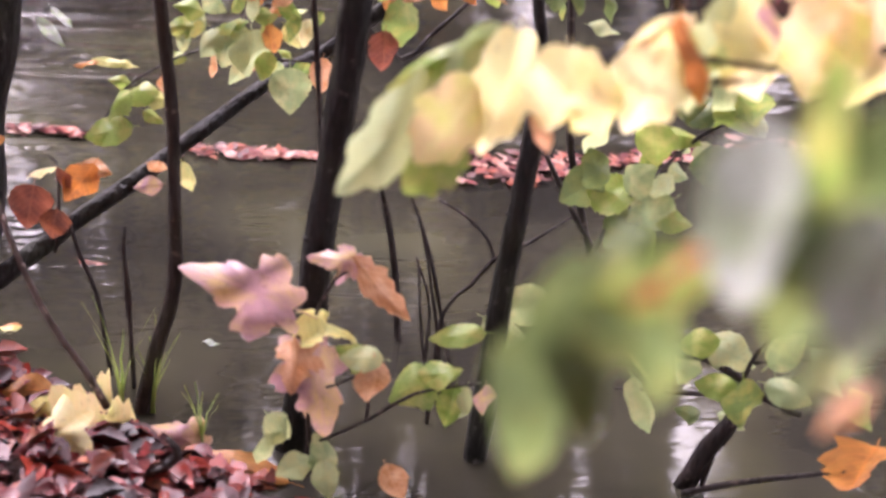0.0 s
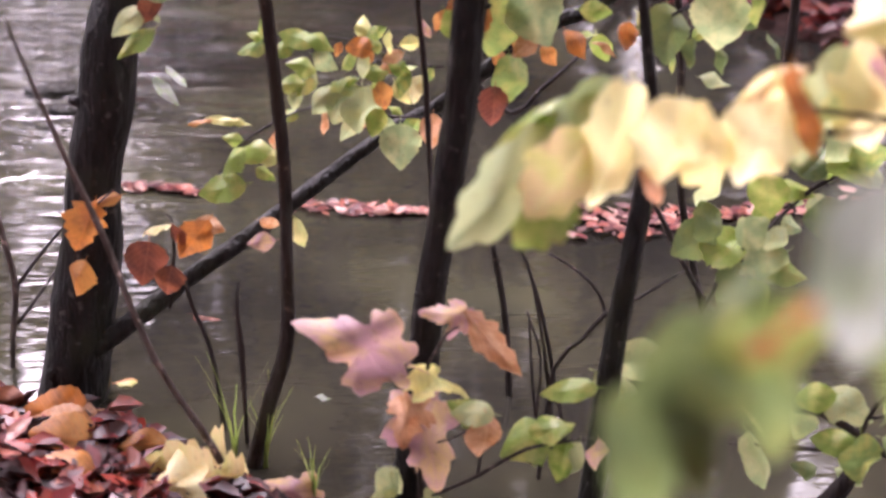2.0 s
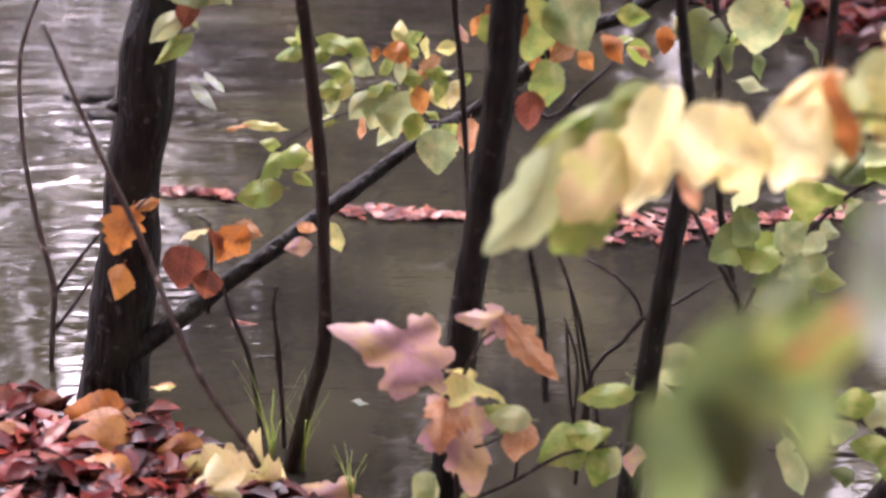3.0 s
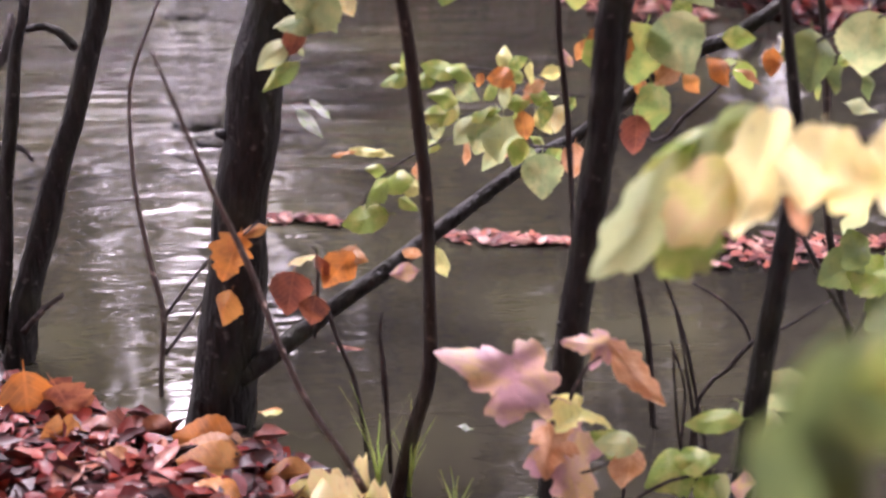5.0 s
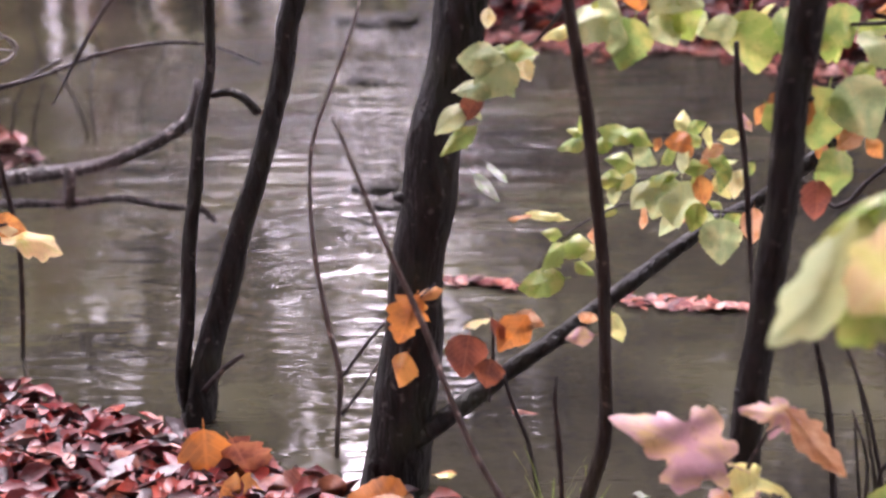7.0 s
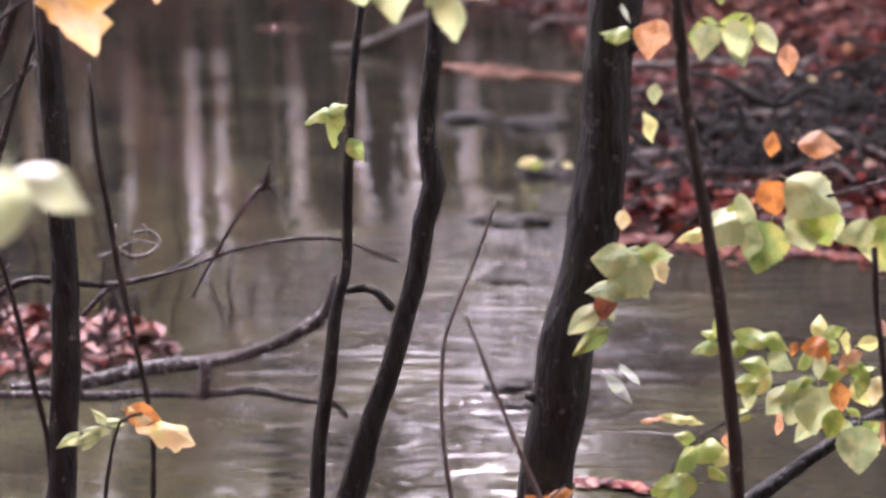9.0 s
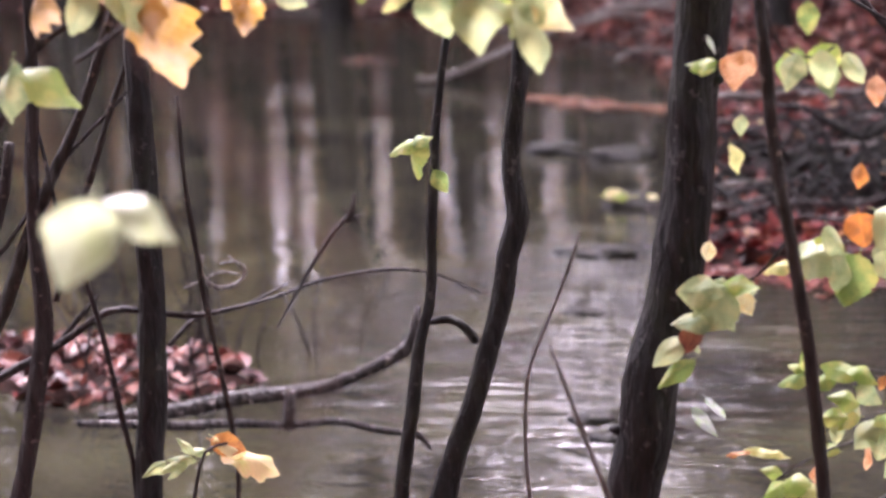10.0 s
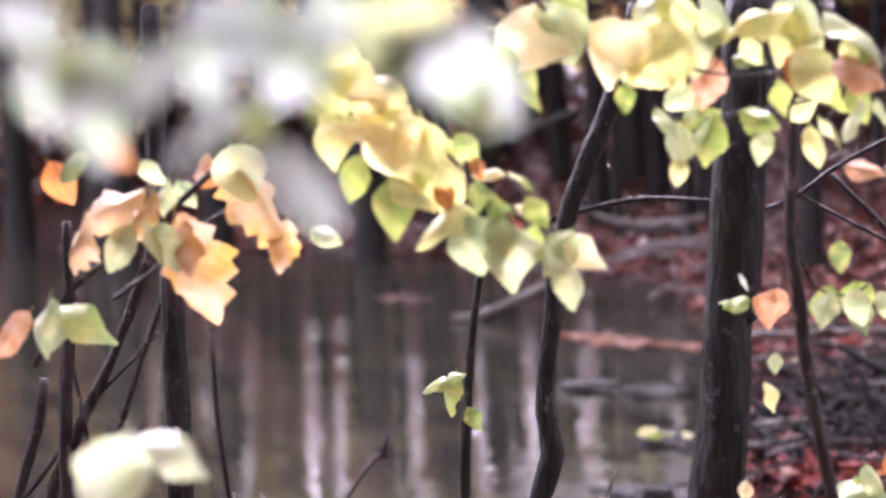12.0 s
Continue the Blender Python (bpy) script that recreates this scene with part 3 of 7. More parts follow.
sap_d = thing("sapling", [(0.619, 2.469, 0, 0.021)][0], "slanting dark sapling standing in the shallow water", "sapling")
stem(sap_d, "trunk", [(0.596, 2.428, -0.084, 0.022), (0.604, 2.426, 0.066, 0.021), (0.615, 2.423, 0.243, 0.02), (0.625, 2.421, 0.391, 0.019), (0.638, 2.417, 0.514, 0.018), (0.648, 2.415, 0.622, 0.016), (0.647, 2.415, 0.744, 0.01), (0.63, 2.419, 0.852, 0.009), (0.615, 2.423, 0.939, 0.008), (0.6, 2.427, 1.091, 0.007)], BARK, 10, 0.06, 5, knots=(0.4,))

tree_e = thing("tree", [(-0.763, 3.187, 0, 0.036)][0], "crooked dark young tree forking low on the bank", "tree")
stem(tree_e, "trunk", [(-0.765, 3.187, -0.054, 0.039), (-0.748, 3.191, 0.011, 0.038), (-0.72, 3.198, 0.125, 0.03), (-0.675, 3.208, 0.274, 0.026), (-0.62, 3.219, 0.442, 0.024), (-0.565, 3.229, 0.594, 0.023), (-0.526, 3.236, 0.731, 0.021), (-0.51, 3.24, 0.832, 0.022), (-0.483, 3.244, 0.913, 0.023), (-0.497, 3.242, 0.993, 0.019), (-0.491, 3.243, 1.083, 0.019), (-0.473, 3.246, 1.182, 0.018), (-0.466, 3.247, 1.265, 0.019), (-0.435, 3.251, 1.384, 0.018), (-0.388, 3.257, 1.503, 0.019), (-0.336, 3.263, 1.631, 0.017), (-0.294, 3.267, 1.779, 0.016)], BARK, 11, 0.07, 6, knots=(0.22, 0.4, 0.55))
stem(tree_e, "stem", [(-0.757, 3.189, 0.012, 0.021), (-0.769, 3.186, 0.093, 0.017), (-0.749, 3.191, 0.231, 0.015), (-0.73, 3.195, 0.403, 0.015), (-0.705, 3.201, 0.55, 0.015), (-0.687, 3.207, 0.667, 0.013), (-0.663, 3.212, 0.759, 0.01), (-0.654, 3.214, 0.92, 0.01), (-0.638, 3.217, 1.089, 0.009), (-0.614, 3.222, 1.253, 0.008), (-0.603, 3.224, 1.281, 0.007)], BARK, 9, 0.07, 7, knots=(0.3, 0.6))
stem(tree_e, "branch", [(-0.67, 3.231, 0.698, 0.007), (-0.631, 3.239, 0.7, 0.008), (-0.601, 3.245, 0.68, 0.009), (-0.58, 3.249, 0.653, 0.009)], BARK, 8, 0.08, 8)

tree_f = thing("tree", [(-1.348, 3.338, 0.21, 0.032)][0], "straight dark tree trunk standing in the water", "tree")
stem(tree_f, "trunk", [(-1.38, 3.325, -0.068, 0.036), (-1.346, 3.339, 0.263, 0.033), (-1.319, 3.35, 0.519, 0.031), (-1.306, 3.355, 0.745, 0.03), (-1.299, 3.357, 0.978, 0.027), (-1.298, 3.358, 1.158, 0.025), (-1.298, 3.358, 1.3, 0.024), (-1.31, 3.353, 1.341, 0.023), (-1.311, 3.353, 1.542, 0.022), (-1.308, 3.354, 1.835, 0.02)], BARK, 11, 0.05, 9, knots=(0.3, 0.55))

# stems of the thicket beside that tree
thicket = thing("shrub", [(-1.667, 3.303, 0.274)][0], "tangle of thin bare brown shrub stems over the water", "shrub")
for k, pts in enumerate((
        [(-1.753, 3.259, 0.288, 0.02), (-1.691, 3.291, 0.566, 0.018), (-1.625, 3.324, 0.711, 0.016), (-1.55, 3.36, 0.905, 0.015), (-1.458, 3.401, 1.095, 0.012), (-1.375, 3.435, 1.309, 0.011), (-1.317, 3.458, 1.496, 0.01)],
        [(-1.601, 3.224, 0.241, 0.023), (-1.554, 3.247, 0.48, 0.021), (-1.519, 3.264, 0.678, 0.019), (-1.519, 3.264, 0.888, 0.016), (-1.511, 3.267, 1.009, 0.015), (-1.492, 3.276, 1.222, 0.012), (-1.49, 3.277, 1.396, 0.011)],
        [(-1.745, 3.376, 0.579, 0.013), (-1.701, 3.398, 0.769, 0.013), (-1.65, 3.423, 0.956, 0.012), (-1.634, 3.431, 1.043, 0.01)],
        [(-1.533, 3.367, 0.701, 0.008), (-1.46, 3.4, 0.922, 0.008), (-1.39, 3.429, 1.115, 0.007), (-1.32, 3.457, 1.305, 0.006)],
        [(-1.803, 3.345, 0.468, 0.009), (-1.689, 3.404, 0.518, 0.011), (-1.583, 3.455, 0.571, 0.01), (-1.474, 3.503, 0.639, 0.009), (-1.403, 3.531, 0.635, 0.008), (-1.285, 3.576, 0.614, 0.007), (-1.136, 3.626, 0.636, 0.005), (-1.009, 3.664, 0.674, 0.005), (-0.857, 3.702, 0.691, 0.005), (-0.756, 3.724, 0.674, 0.003), (-0.655, 3.743, 0.623, 0.003)],
        [(-1.37, 3.329, 0.274, 0.005), (-1.389, 3.321, 0.485, 0.006), (-1.421, 3.307, 0.717, 0.006), (-1.467, 3.287, 0.895, 0.005), (-1.494, 3.275, 1.091, 0.004)],
        [(-1.192, 3.503, 0.241, 0.006), (-1.2, 3.5, 0.404, 0.006), (-1.22, 3.493, 0.565, 0.007), (-1.242, 3.485, 0.776, 0.007), (-1.258, 3.48, 0.968, 0.006), (-1.258, 3.479, 1.13, 0.005)],
        [(-1.115, 3.633, 0.567, 0.003), (-1.046, 3.653, 0.684, 0.004), (-0.978, 3.672, 0.786, 0.005), (-0.936, 3.683, 0.83, 0.005), (-0.93, 3.684, 0.869, 0.003)],
        [(-1.692, 3.29, 0.745, 0.005), (-1.597, 3.338, 0.86, 0.005), (-1.51, 3.378, 0.989, 0.005), (-1.366, 3.439, 1.138, 0.005)],
        [(-1.625, 3.546, 0.544, 0.008), (-1.572, 3.569, 0.607, 0.006), (-1.527, 3.589, 0.656, 0.004)],
        [(-1.421, 3.739, 0.491, 0.006), (-1.353, 3.764, 0.556, 0.006), (-1.262, 3.796, 0.569, 0.004), (-1.141, 3.834, 0.624, 0.003)])):
    if 0.2 < pts[0][2] < 0.3:  # down into the shallows
        pts = [(pts[0][0] - 0.03, pts[0][1], -0.05, pts[0][3])] + pts
    stem(thicket, "stem", pts, TWIG if k % 3 else BARK_BROWN, 7, 0.08, 20 + k)

# thin dead stems standing on the mud bar and in the shallows beside it
brush_rng = random.Random(33)
brush = thing("shrub", (-1.944, 4.959, 0), "thin dead stems standing on the leafy mud bar", "shrub")
for k in range(26):
    x, y = brush_rng.uniform(-2.5, -1.35), brush_rng.uniform(4.75, 5.5)
    h, lean = brush_rng.uniform(0.15, 0.75), brush_rng.uniform(-0.5, 0.5)
    z = max(float(height(x, y)), -0.05)
    stem(brush, "stem", [(x, y, z - 0.03, 0.005), (x + lean * h * 0.4, y, z + h * 0.4, 0.004), (x + lean * h * 0.7 + brush_rng.uniform(-0.05, 0.05), y, z + h * 0.7, 0.003), (x + lean * h, y, z + h, 0.0015)], TWIG, 5, 0.1, 700 + k)

log = thing("fallen_branch", (-1.498, 4.722, 0), "fallen bare forked branch lying in the stream", "branch")
stem(log, "limb", [(-1.708, 3.946, 0.233, 0.018), (-1.541, 4.014, 0.228, 0.021), (-1.396, 4.067, 0.247, 0.021), (-1.256, 4.113, 0.253, 0.02), (-1.127, 4.15, 0.267, 0.02), (-1.024, 4.176, 0.307, 0.019), (-0.949, 4.194, 0.349, 0.018), (-0.915, 4.202, 0.393, 0.015), (-0.903, 4.204, 0.469, 0.009)], LOGBARK, 9, 0.07, 40)
stem(log, "limb", [(-1.74, 3.878, 0.241, 0.01), (-1.526, 3.967, 0.208, 0.013), (-1.37, 4.023, 0.197, 0.013), (-1.232, 4.067, 0.181, 0.013), (-1.119, 4.1, 0.181, 0.012), (-1.006, 4.129, 0.151, 0.01), (-0.906, 4.152, 0.129, 0.009), (-0.878, 4.158, 0.088, 0.006)], LOGBARK, 8, 0.08, 41)
stem(log, "stub", [(-1.227, 4.069, 0.276, 0.018), (-1.23, 4.068, 0.223, 0.019), (-1.236, 4.066, 0.169, 0.016)], LOGBARK, 8, 0.1, 42)

SOFT_TWIG = bark_material("reddish_twig", (0.20, 0.10, 0.09), (0.36, 0.20, 0.18), (0.28, 0.16, 0.13))
close_twig = thing("twig", (-0.209, 0.584, 1.523), "reddish thin twig close to the lens", "twig")
stem(close_twig, "stem", [(-0.225, 0.578, 1.548, 0.001), (-0.203, 0.586, 1.516, 0.001), (-0.184, 0.592, 1.489, 0.001), (-0.163, 0.598, 1.467, 0.001), (-0.153, 0.601, 1.447, 0.001), (-0.162, 0.599, 1.421, 0.001), (-0.18, 0.593, 1.387, 0.001), (-0.191, 0.59, 1.351, 0.001)], SOFT_TWIG, 7, 0.06, 950)

# bare twigs standing in the shallows
for k, (label, pts) in enumerate((
        ("long thin bare twig rising slantwise from the leafy bank", [(-0.025, 2.5, 0.083, 0.007), (-0.057, 2.499, 0.151, 0.007), (-0.114, 2.497, 0.251, 0.006), (-0.162, 2.495, 0.378, 0.005), (-0.206, 2.492, 0.52, 0.005), (-0.247, 2.488, 0.628, 0.004), (-0.283, 2.484, 0.731, 0.004), (-0.307, 2.481, 0.804, 0.003), (-0.329, 2.478, 0.871, 0.002)]),
        ("thin upright bare twig beside the water", [(-0.437, 3.018, -0.07, 0.005), (-0.425, 3.02, 0.082, 0.006), (-0.416, 3.022, 0.181, 0.006), (-0.435, 3.019, 0.303, 0.005), (-0.451, 3.016, 0.446, 0.004), (-0.45, 3.017, 0.604, 0.004), (-0.437, 3.018, 0.679, 0.004), (-0.401, 3.024, 0.766, 0.003), (-0.362, 3.028, 0.862, 0.003), (-0.34, 3.031, 0.926, 0.002)]),
        ("small side twig beside the water", [(-0.416, 3.021, 0.169, 0.004), (-0.373, 3.027, 0.227, 0.004), (-0.335, 3.032, 0.273, 0.003), (-0.298, 3.035, 0.314, 0.002)]),
        ("small side twig beside the water", [(-0.417, 3.021, 0.092, 0.004), (-0.376, 3.027, 0.145, 0.003), (-0.333, 3.032, 0.209, 0.002)]),
        ("short broken stub at the forked tree", [(-0.712, 3.12, 0.098, 0.008), (-0.673, 3.128, 0.142, 0.006), (-0.629, 3.138, 0.172, 0.004)]),
        ("short bare twig in the shallows", [(-0.013, 2.75, -0.106, 0.005), (-0.025, 2.75, 0.052, 0.005), (-0.043, 2.75, 0.17, 0.004), (-0.071, 2.749, 0.251, 0.004), (-0.084, 2.749, 0.307, 0.003)]),
        ("short bare twig in the shallows", [(0.024, 2.7, -0.077, 0.004), (0.018, 2.7, 0.09, 0.004), (0.01, 2.7, 0.205, 0.004), (0.007, 2.7, 0.295, 0.002)]),
        ("thin bare twig standing in the water", [(0.546, 2.848, -0.218, 0.007), (0.52, 2.853, 0.109, 0.007), (0.498, 2.857, 0.252, 0.006), (0.479, 2.86, 0.332, 0.005), (0.459, 2.863, 0.445, 0.004)]),
        ("thin bare twig standing in the water", [(0.611, 2.681, -0.018, 0.003), (0.576, 2.689, 0.146, 0.004), (0.55, 2.694, 0.259, 0.004), (0.521, 2.7, 0.347, 0.003), (0.498, 2.704, 0.4, 0.002)]),
        ("thin forked bare twig over the water", [(0.556, 2.642, -0.016, 0.004), (0.571, 2.639, 0.173, 0.004), (0.616, 2.629, 0.233, 0.004), (0.651, 2.62, 0.287, 0.004), (0.706, 2.606, 0.325, 0.003), (0.776, 2.586, 0.384, 0.002)]),
        ("thin bare twig over the water", [(0.664, 2.669, 0.257, 0.003), (0.649, 2.672, 0.301, 0.003), (0.609, 2.682, 0.342, 0.003), (0.559, 2.693, 0.371, 0.002)]),
        ("thin bare twig standing in the water", [(0.524, 2.598, -0.06, 0.003), (0.532, 2.596, 0.083, 0.003), (0.535, 2.595, 0.209, 0.003), (0.506, 2.601, 0.306, 0.002)]),
        ("thin bare stem between the leafy saplings", [(0.86, 2.665, 0.264, 0.004), (0.816, 2.678, 0.327, 0.005), (0.776, 2.69, 0.4, 0.005), (0.748, 2.698, 0.452, 0.004), (0.719, 2.706, 0.514, 0.004)]),
        ("thin dark twig beside the leaning trunk", [(0.352, 2.679, 0.30, 0.004), (0.339, 2.679, 0.521, 0.004), (0.331, 2.68, 0.624, 0.005), (0.322, 2.681, 0.733, 0.005), (0.31, 2.682, 0.82, 0.005), (0.303, 2.683, 0.924, 0.005)]),
        ("thin upright stem hung with green leaves", [(0.872, 2.766, 0.214, 0.006), (0.82, 2.782, 0.416, 0.007), (0.803, 2.787, 0.558, 0.007), (0.793, 2.789, 0.696, 0.007), (0.767, 2.797, 0.877, 0.006)]),
        ("thin upright stem hung with green leaves", [(1.034, 2.923, 0.505, 0.009), (1.033, 2.923, 0.64, 0.01), (1.035, 2.922, 0.761, 0.01), (1.029, 2.924, 0.908, 0.008)]),
        ("thin bare twig over the brown bank", [(-0.167, 3.296, 1.396, 0.004), (-0.286, 3.288, 1.405, 0.005), (-0.394, 3.276, 1.39, 0.005), (-0.504, 3.261, 1.361, 0.006), (-0.537, 3.256, 1.348, 0.004)]),
        ("dark forked twig over the leafy slope", [(-0.08, 3.199, 1.379, 0.004), (-0.007, 3.2, 1.403, 0.005), (0.055, 3.2, 1.448, 0.005), (0.146, 3.197, 1.497, 0.004), (0.226, 3.192, 1.53, 0.004)]),
        ("dark forked twig over the leafy slope", [(-0.017, 3.2, 1.419, 0.004), (0.064, 3.199, 1.37, 0.004), (0.143, 3.197, 1.326, 0.004), (0.222, 3.192, 1.278, 0.003)]),
        ("dark slanting twig over the leafy slope", [(0.058, 3.399, 1.439, 0.005), (0.111, 3.398, 1.382, 0.006), (0.163, 3.396, 1.326, 0.006), (0.236, 3.392, 1.236, 0.005)]),
        ("wiry bare stem rising in the water", [(0.425, 2.565, -0.035, 0.004), (0.431, 2.564, 0.059, 0.003), (0.418, 2.566, 0.15, 0.002)]),
        ("thin twig holding the lobed leaves", [(0.299, 2.331, 0.097, 0.004), (0.291, 2.332, 0.203, 0.004), (0.285, 2.333, 0.285, 0.004), (0.258, 2.336, 0.325, 0.004), (0.231, 2.339, 0.343, 0.004)]),
        ("thin bare stem among the green leaves", [(0.942, 2.316, -0.006, 0.018), (0.976, 2.302, 0.082, 0.017), (1.004, 2.29, 0.143, 0.014), (0.99, 2.296, 0.184, 0.007), (0.895, 2.334, 0.177, 0.004), (0.815, 2.363, 0.169, 0.002)]),
        ("thin bare twig among the green leaves", [(0.924, 2.269, 0.015, 0.006), (0.998, 2.237, 0.052, 0.005), (1.079, 2.2, 0.086, 0.004), (1.156, 2.16, 0.12, 0.003)]),
        ("thin bare twig among the green leaves", [(1.101, 2.244, 0.177, 0.006), (1.048, 2.27, 0.197, 0.007), (1.011, 2.286, 0.221, 0.007), (0.947, 2.314, 0.252, 0.007), (0.913, 2.327, 0.251, 0.007), (0.893, 2.335, 0.274, 0.005)]),
        ("short dark twig on the leafy bank", [(-0.007, 2.3, 0.041, 0.006), (0.033, 2.3, 0.071, 0.007), (0.085, 2.298, 0.109, 0.008), (0.069, 2.299, 0.144, 0.005)]),
        ("small bare twig in the shallows", [(0.017, 2.55, 0.146, 0.004), (0.013, 2.55, 0.276, 0.004), (0.005, 2.55, 0.35, 0.003), (0.01, 2.55, 0.396, 0.002)]),
        ("thin bare stem beside the lobed leaves", [(0.307, 2.431, -0.044, 0.004), (0.307, 2.431, 0.07, 0.004), (0.302, 2.431, 0.18, 0.004), (0.277, 2.434, 0.243, 0.004)]),
        ("thin bare stem in the shallows", [(0.52, 2.547, -0.16, 0.004), (0.535, 2.544, 0.034, 0.004), (0.516, 2.548, 0.171, 0.003), (0.501, 2.551, 0.313, 0.002)]),
        ("thin bare stem in the shallows", [(0.586, 2.533, -0.154, 0.004), (0.567, 2.537, -0.01, 0.004), (0.549, 2.541, 0.128, 0.004), (0.533, 2.545, 0.239, 0.003), (0.496, 2.552, 0.409, 0.002), (0.47, 2.557, 0.459, 0.002)]))):
    tw = thing("twig", pts[0], label, "twig", "bare twigs")
    stem(tw, "stem", pts, TWIG_LIGHT if k < 2 else TWIG, 7, 0.08, 60 + k, knots=(0.35, 0.7) if k % 2 else (0.5,))


seedling = thing("sapling", (0.298, 2.331, 0.119), "young lobed-leaf sapling with faded pink autumn leaves", "sapling")
seedling_twig_1 = stem(seedling, "twig", [(0.299, 2.331, 0.097, 0.004), (0.291, 2.332, 0.203, 0.004), (0.288, 2.332, 0.286, 0.004), (0.262, 2.335, 0.325, 0.004), (0.237, 2.338, 0.343, 0.003)], TWIG, 6, 0.07, 1)
seedling_twig_2 = stem(seedling, "twig", [(0.291, 2.332, 0.203, 0.003), (0.336, 2.326, 0.215, 0.002), (0.388, 2.318, 0.249, 0.002)], TWIG, 6, 0.07, 2)
seedling_twig_3 = stem(seedling, "twig", [(0.285, 2.333, 0.291, 0.003), (0.305, 2.33, 0.357, 0.003), (0.33, 2.327, 0.407, 0.002), (0.347, 2.324, 0.418, 0.002)], TWIG, 6, 0.07, 3)
seedling_twig_4 = stem(seedling, "twig", [(0.312, 2.329, 0.108, 0.003), (0.392, 2.317, 0.155, 0.003), (0.461, 2.304, 0.207, 0.003), (0.564, 2.281, 0.237, 0.002)], TWIG, 6, 0.07, 4)
leaf(seedling_twig_1, "maple", "pink", (0.182, 2.323, 0.396), (-0.184, 0, 0.092), 0.6, facing=(-0.1, -0.75, 0.62), loose=0.05)
leaf(seedling_twig_3, "maple", "pink", (0.33, 2.337, 0.434), (-0.085, 0, 0.021), 0.7)
leaf(seedling_twig_3, "curled", "peach", (0.406, 2.325, 0.378), (0.107, -0.036, -0.107), 0.4)
leaf(seedling_twig_3, "maple", "yellow", (0.327, 2.317, 0.335), (0.1, -0.025, -0.025), 0.8, facing=(0, -0.3, 0.95), loose=0.1)
leaf(seedling_twig_2, "maple", "pink", (0.308, 2.32, 0.204), (0.035, -0.035, -0.175), 0.7)
leaf(seedling_twig_1, "maple", "peach", (0.263, 2.315, 0.25), (-0.019, 0, -0.097), 0.8)
leaf(seedling_twig_2, "oval", "peach", (0.396, 2.316, 0.22), (0, 0, -0.086), 1.1)
leaf(seedling_twig_4, "round", "green", (0.46, 2.315, 0.215), (-0.078, 0, -0.039))
leaf(seedling_twig_4, "oval", "green", (0.5, 2.306, 0.241), (0.07, -0.014, 0.014))
leaf(seedling_twig_4, "oval", "pale", (0.526, 2.301, 0.182), (-0.035, 0, -0.07))
leaf(seedling_twig_2, "oval", "green", (0.373, 2.34, 0.255), (-0.063, 0.016, 0.032))
leaf(seedling_twig_4, "oval", "green", (0.527, 2.321, 0.303), (-0.089, 0.022, -0.022), 0.7)
leaf(seedling_twig_4, "oval", "pink", (0.575, 2.289, 0.198), (0, 0, -0.057), 1.1)
leaf(seedling_twig_1, "oval", "pale", (0.248, 2.327, 0.136), (0.039, 0, -0.052))
leaf(seedling_twig_1, "oval", "pale", (0.241, 2.328, 0.132), (0.033, -0.011, 0.054))
leaf(seedling_twig_1, "oval", "pale", (0.229, 2.329, 0.089), (-0.026, 0, -0.065))
leaf(seedling_twig_1, "oval", "pale", (0.269, 2.314, 0.069), (-0.058, 0.015, -0.044))
leaf(seedling_twig_4, "oval", "pale", (0.318, 2.308, 0.092), (-0.015, 0, 0.073))
leaf(seedling_twig_4, "oval", "green", (0.519, 2.292, 0.186), (-0.014, 0, -0.072))
leaf(seedling_twig_4, "oval", "green", (0.504, 2.305, 0.244), (0.051, 0, 0.038))
leaf(seedling_twig_2, "oval", "pale", (0.375, 2.33, 0.261), (-0.071, 0.014, 0))
leaf(seedling_twig_4, "oval", "peach", (0.428, 2.26, 0.063), (0.027, -0.013, -0.067))
leaf(seedling_twig_1, "oval", "pale", (0.32, 2.278, 0.063), (0.013, -0.013, -0.067))

nearmaple = thing("maple_branch", (0.692, 1.683, 1.025), "overhanging branch of yellow-green lobed autumn leaves", "branch")
nearmaple_twig_1 = stem(nearmaple, "twig", [(0.842, 1.614, 1.037, 0.006), (0.771, 1.649, 1.013, 0.006), (0.712, 1.675, 0.991, 0.005), (0.63, 1.708, 0.953, 0.005), (0.603, 1.717, 0.923, 0.003)], TWIG, 6, 0.07, 29)
nearmaple_twig_2 = stem(nearmaple, "twig", [(0.697, 1.638, 1.004, 0.003), (0.583, 1.682, 1.003, 0.003), (0.467, 1.718, 0.985, 0.003), (0.378, 1.739, 0.944, 0.002), (0.294, 1.756, 0.892, 0.002)], TWIG, 6, 0.07, 30)
leaf(nearmaple_twig_2, "broad", "pale", (0.304, 1.72, 0.895), (-0.142, 0, -0.153), 0.46, facing=(0, -0.85, 0.5), loose=0.12)
leaf(nearmaple_twig_2, "oval", "green", (0.343, 1.74, 0.975), (-0.142, 0, -0.069), 0.26, facing=(0, -0.85, 0.5), loose=0.12)
leaf(nearmaple_twig_2, "broad", "pale", (0.373, 1.73, 0.956), (-0.092, 0, -0.109), 0.55, facing=(0, -0.85, 0.5), loose=0.12)
leaf(nearmaple_twig_2, "broad", "butter", (0.356, 1.69, 0.917), (-0.065, 0, -0.097), 0.85, facing=(0, -0.85, 0.5), loose=0.12)
leaf(nearmaple_twig_2, "broad", "green", (0.337, 1.71, 0.864), (-0.056, 0, -0.068), 0.95, facing=(0, -0.85, 0.5), loose=0.12)
leaf(nearmaple_twig_2, "broad", "cream", (0.408, 1.68, 0.943), (-0.028, 0, -0.16), 0.52, facing=(0, -0.85, 0.5), loose=0.12)
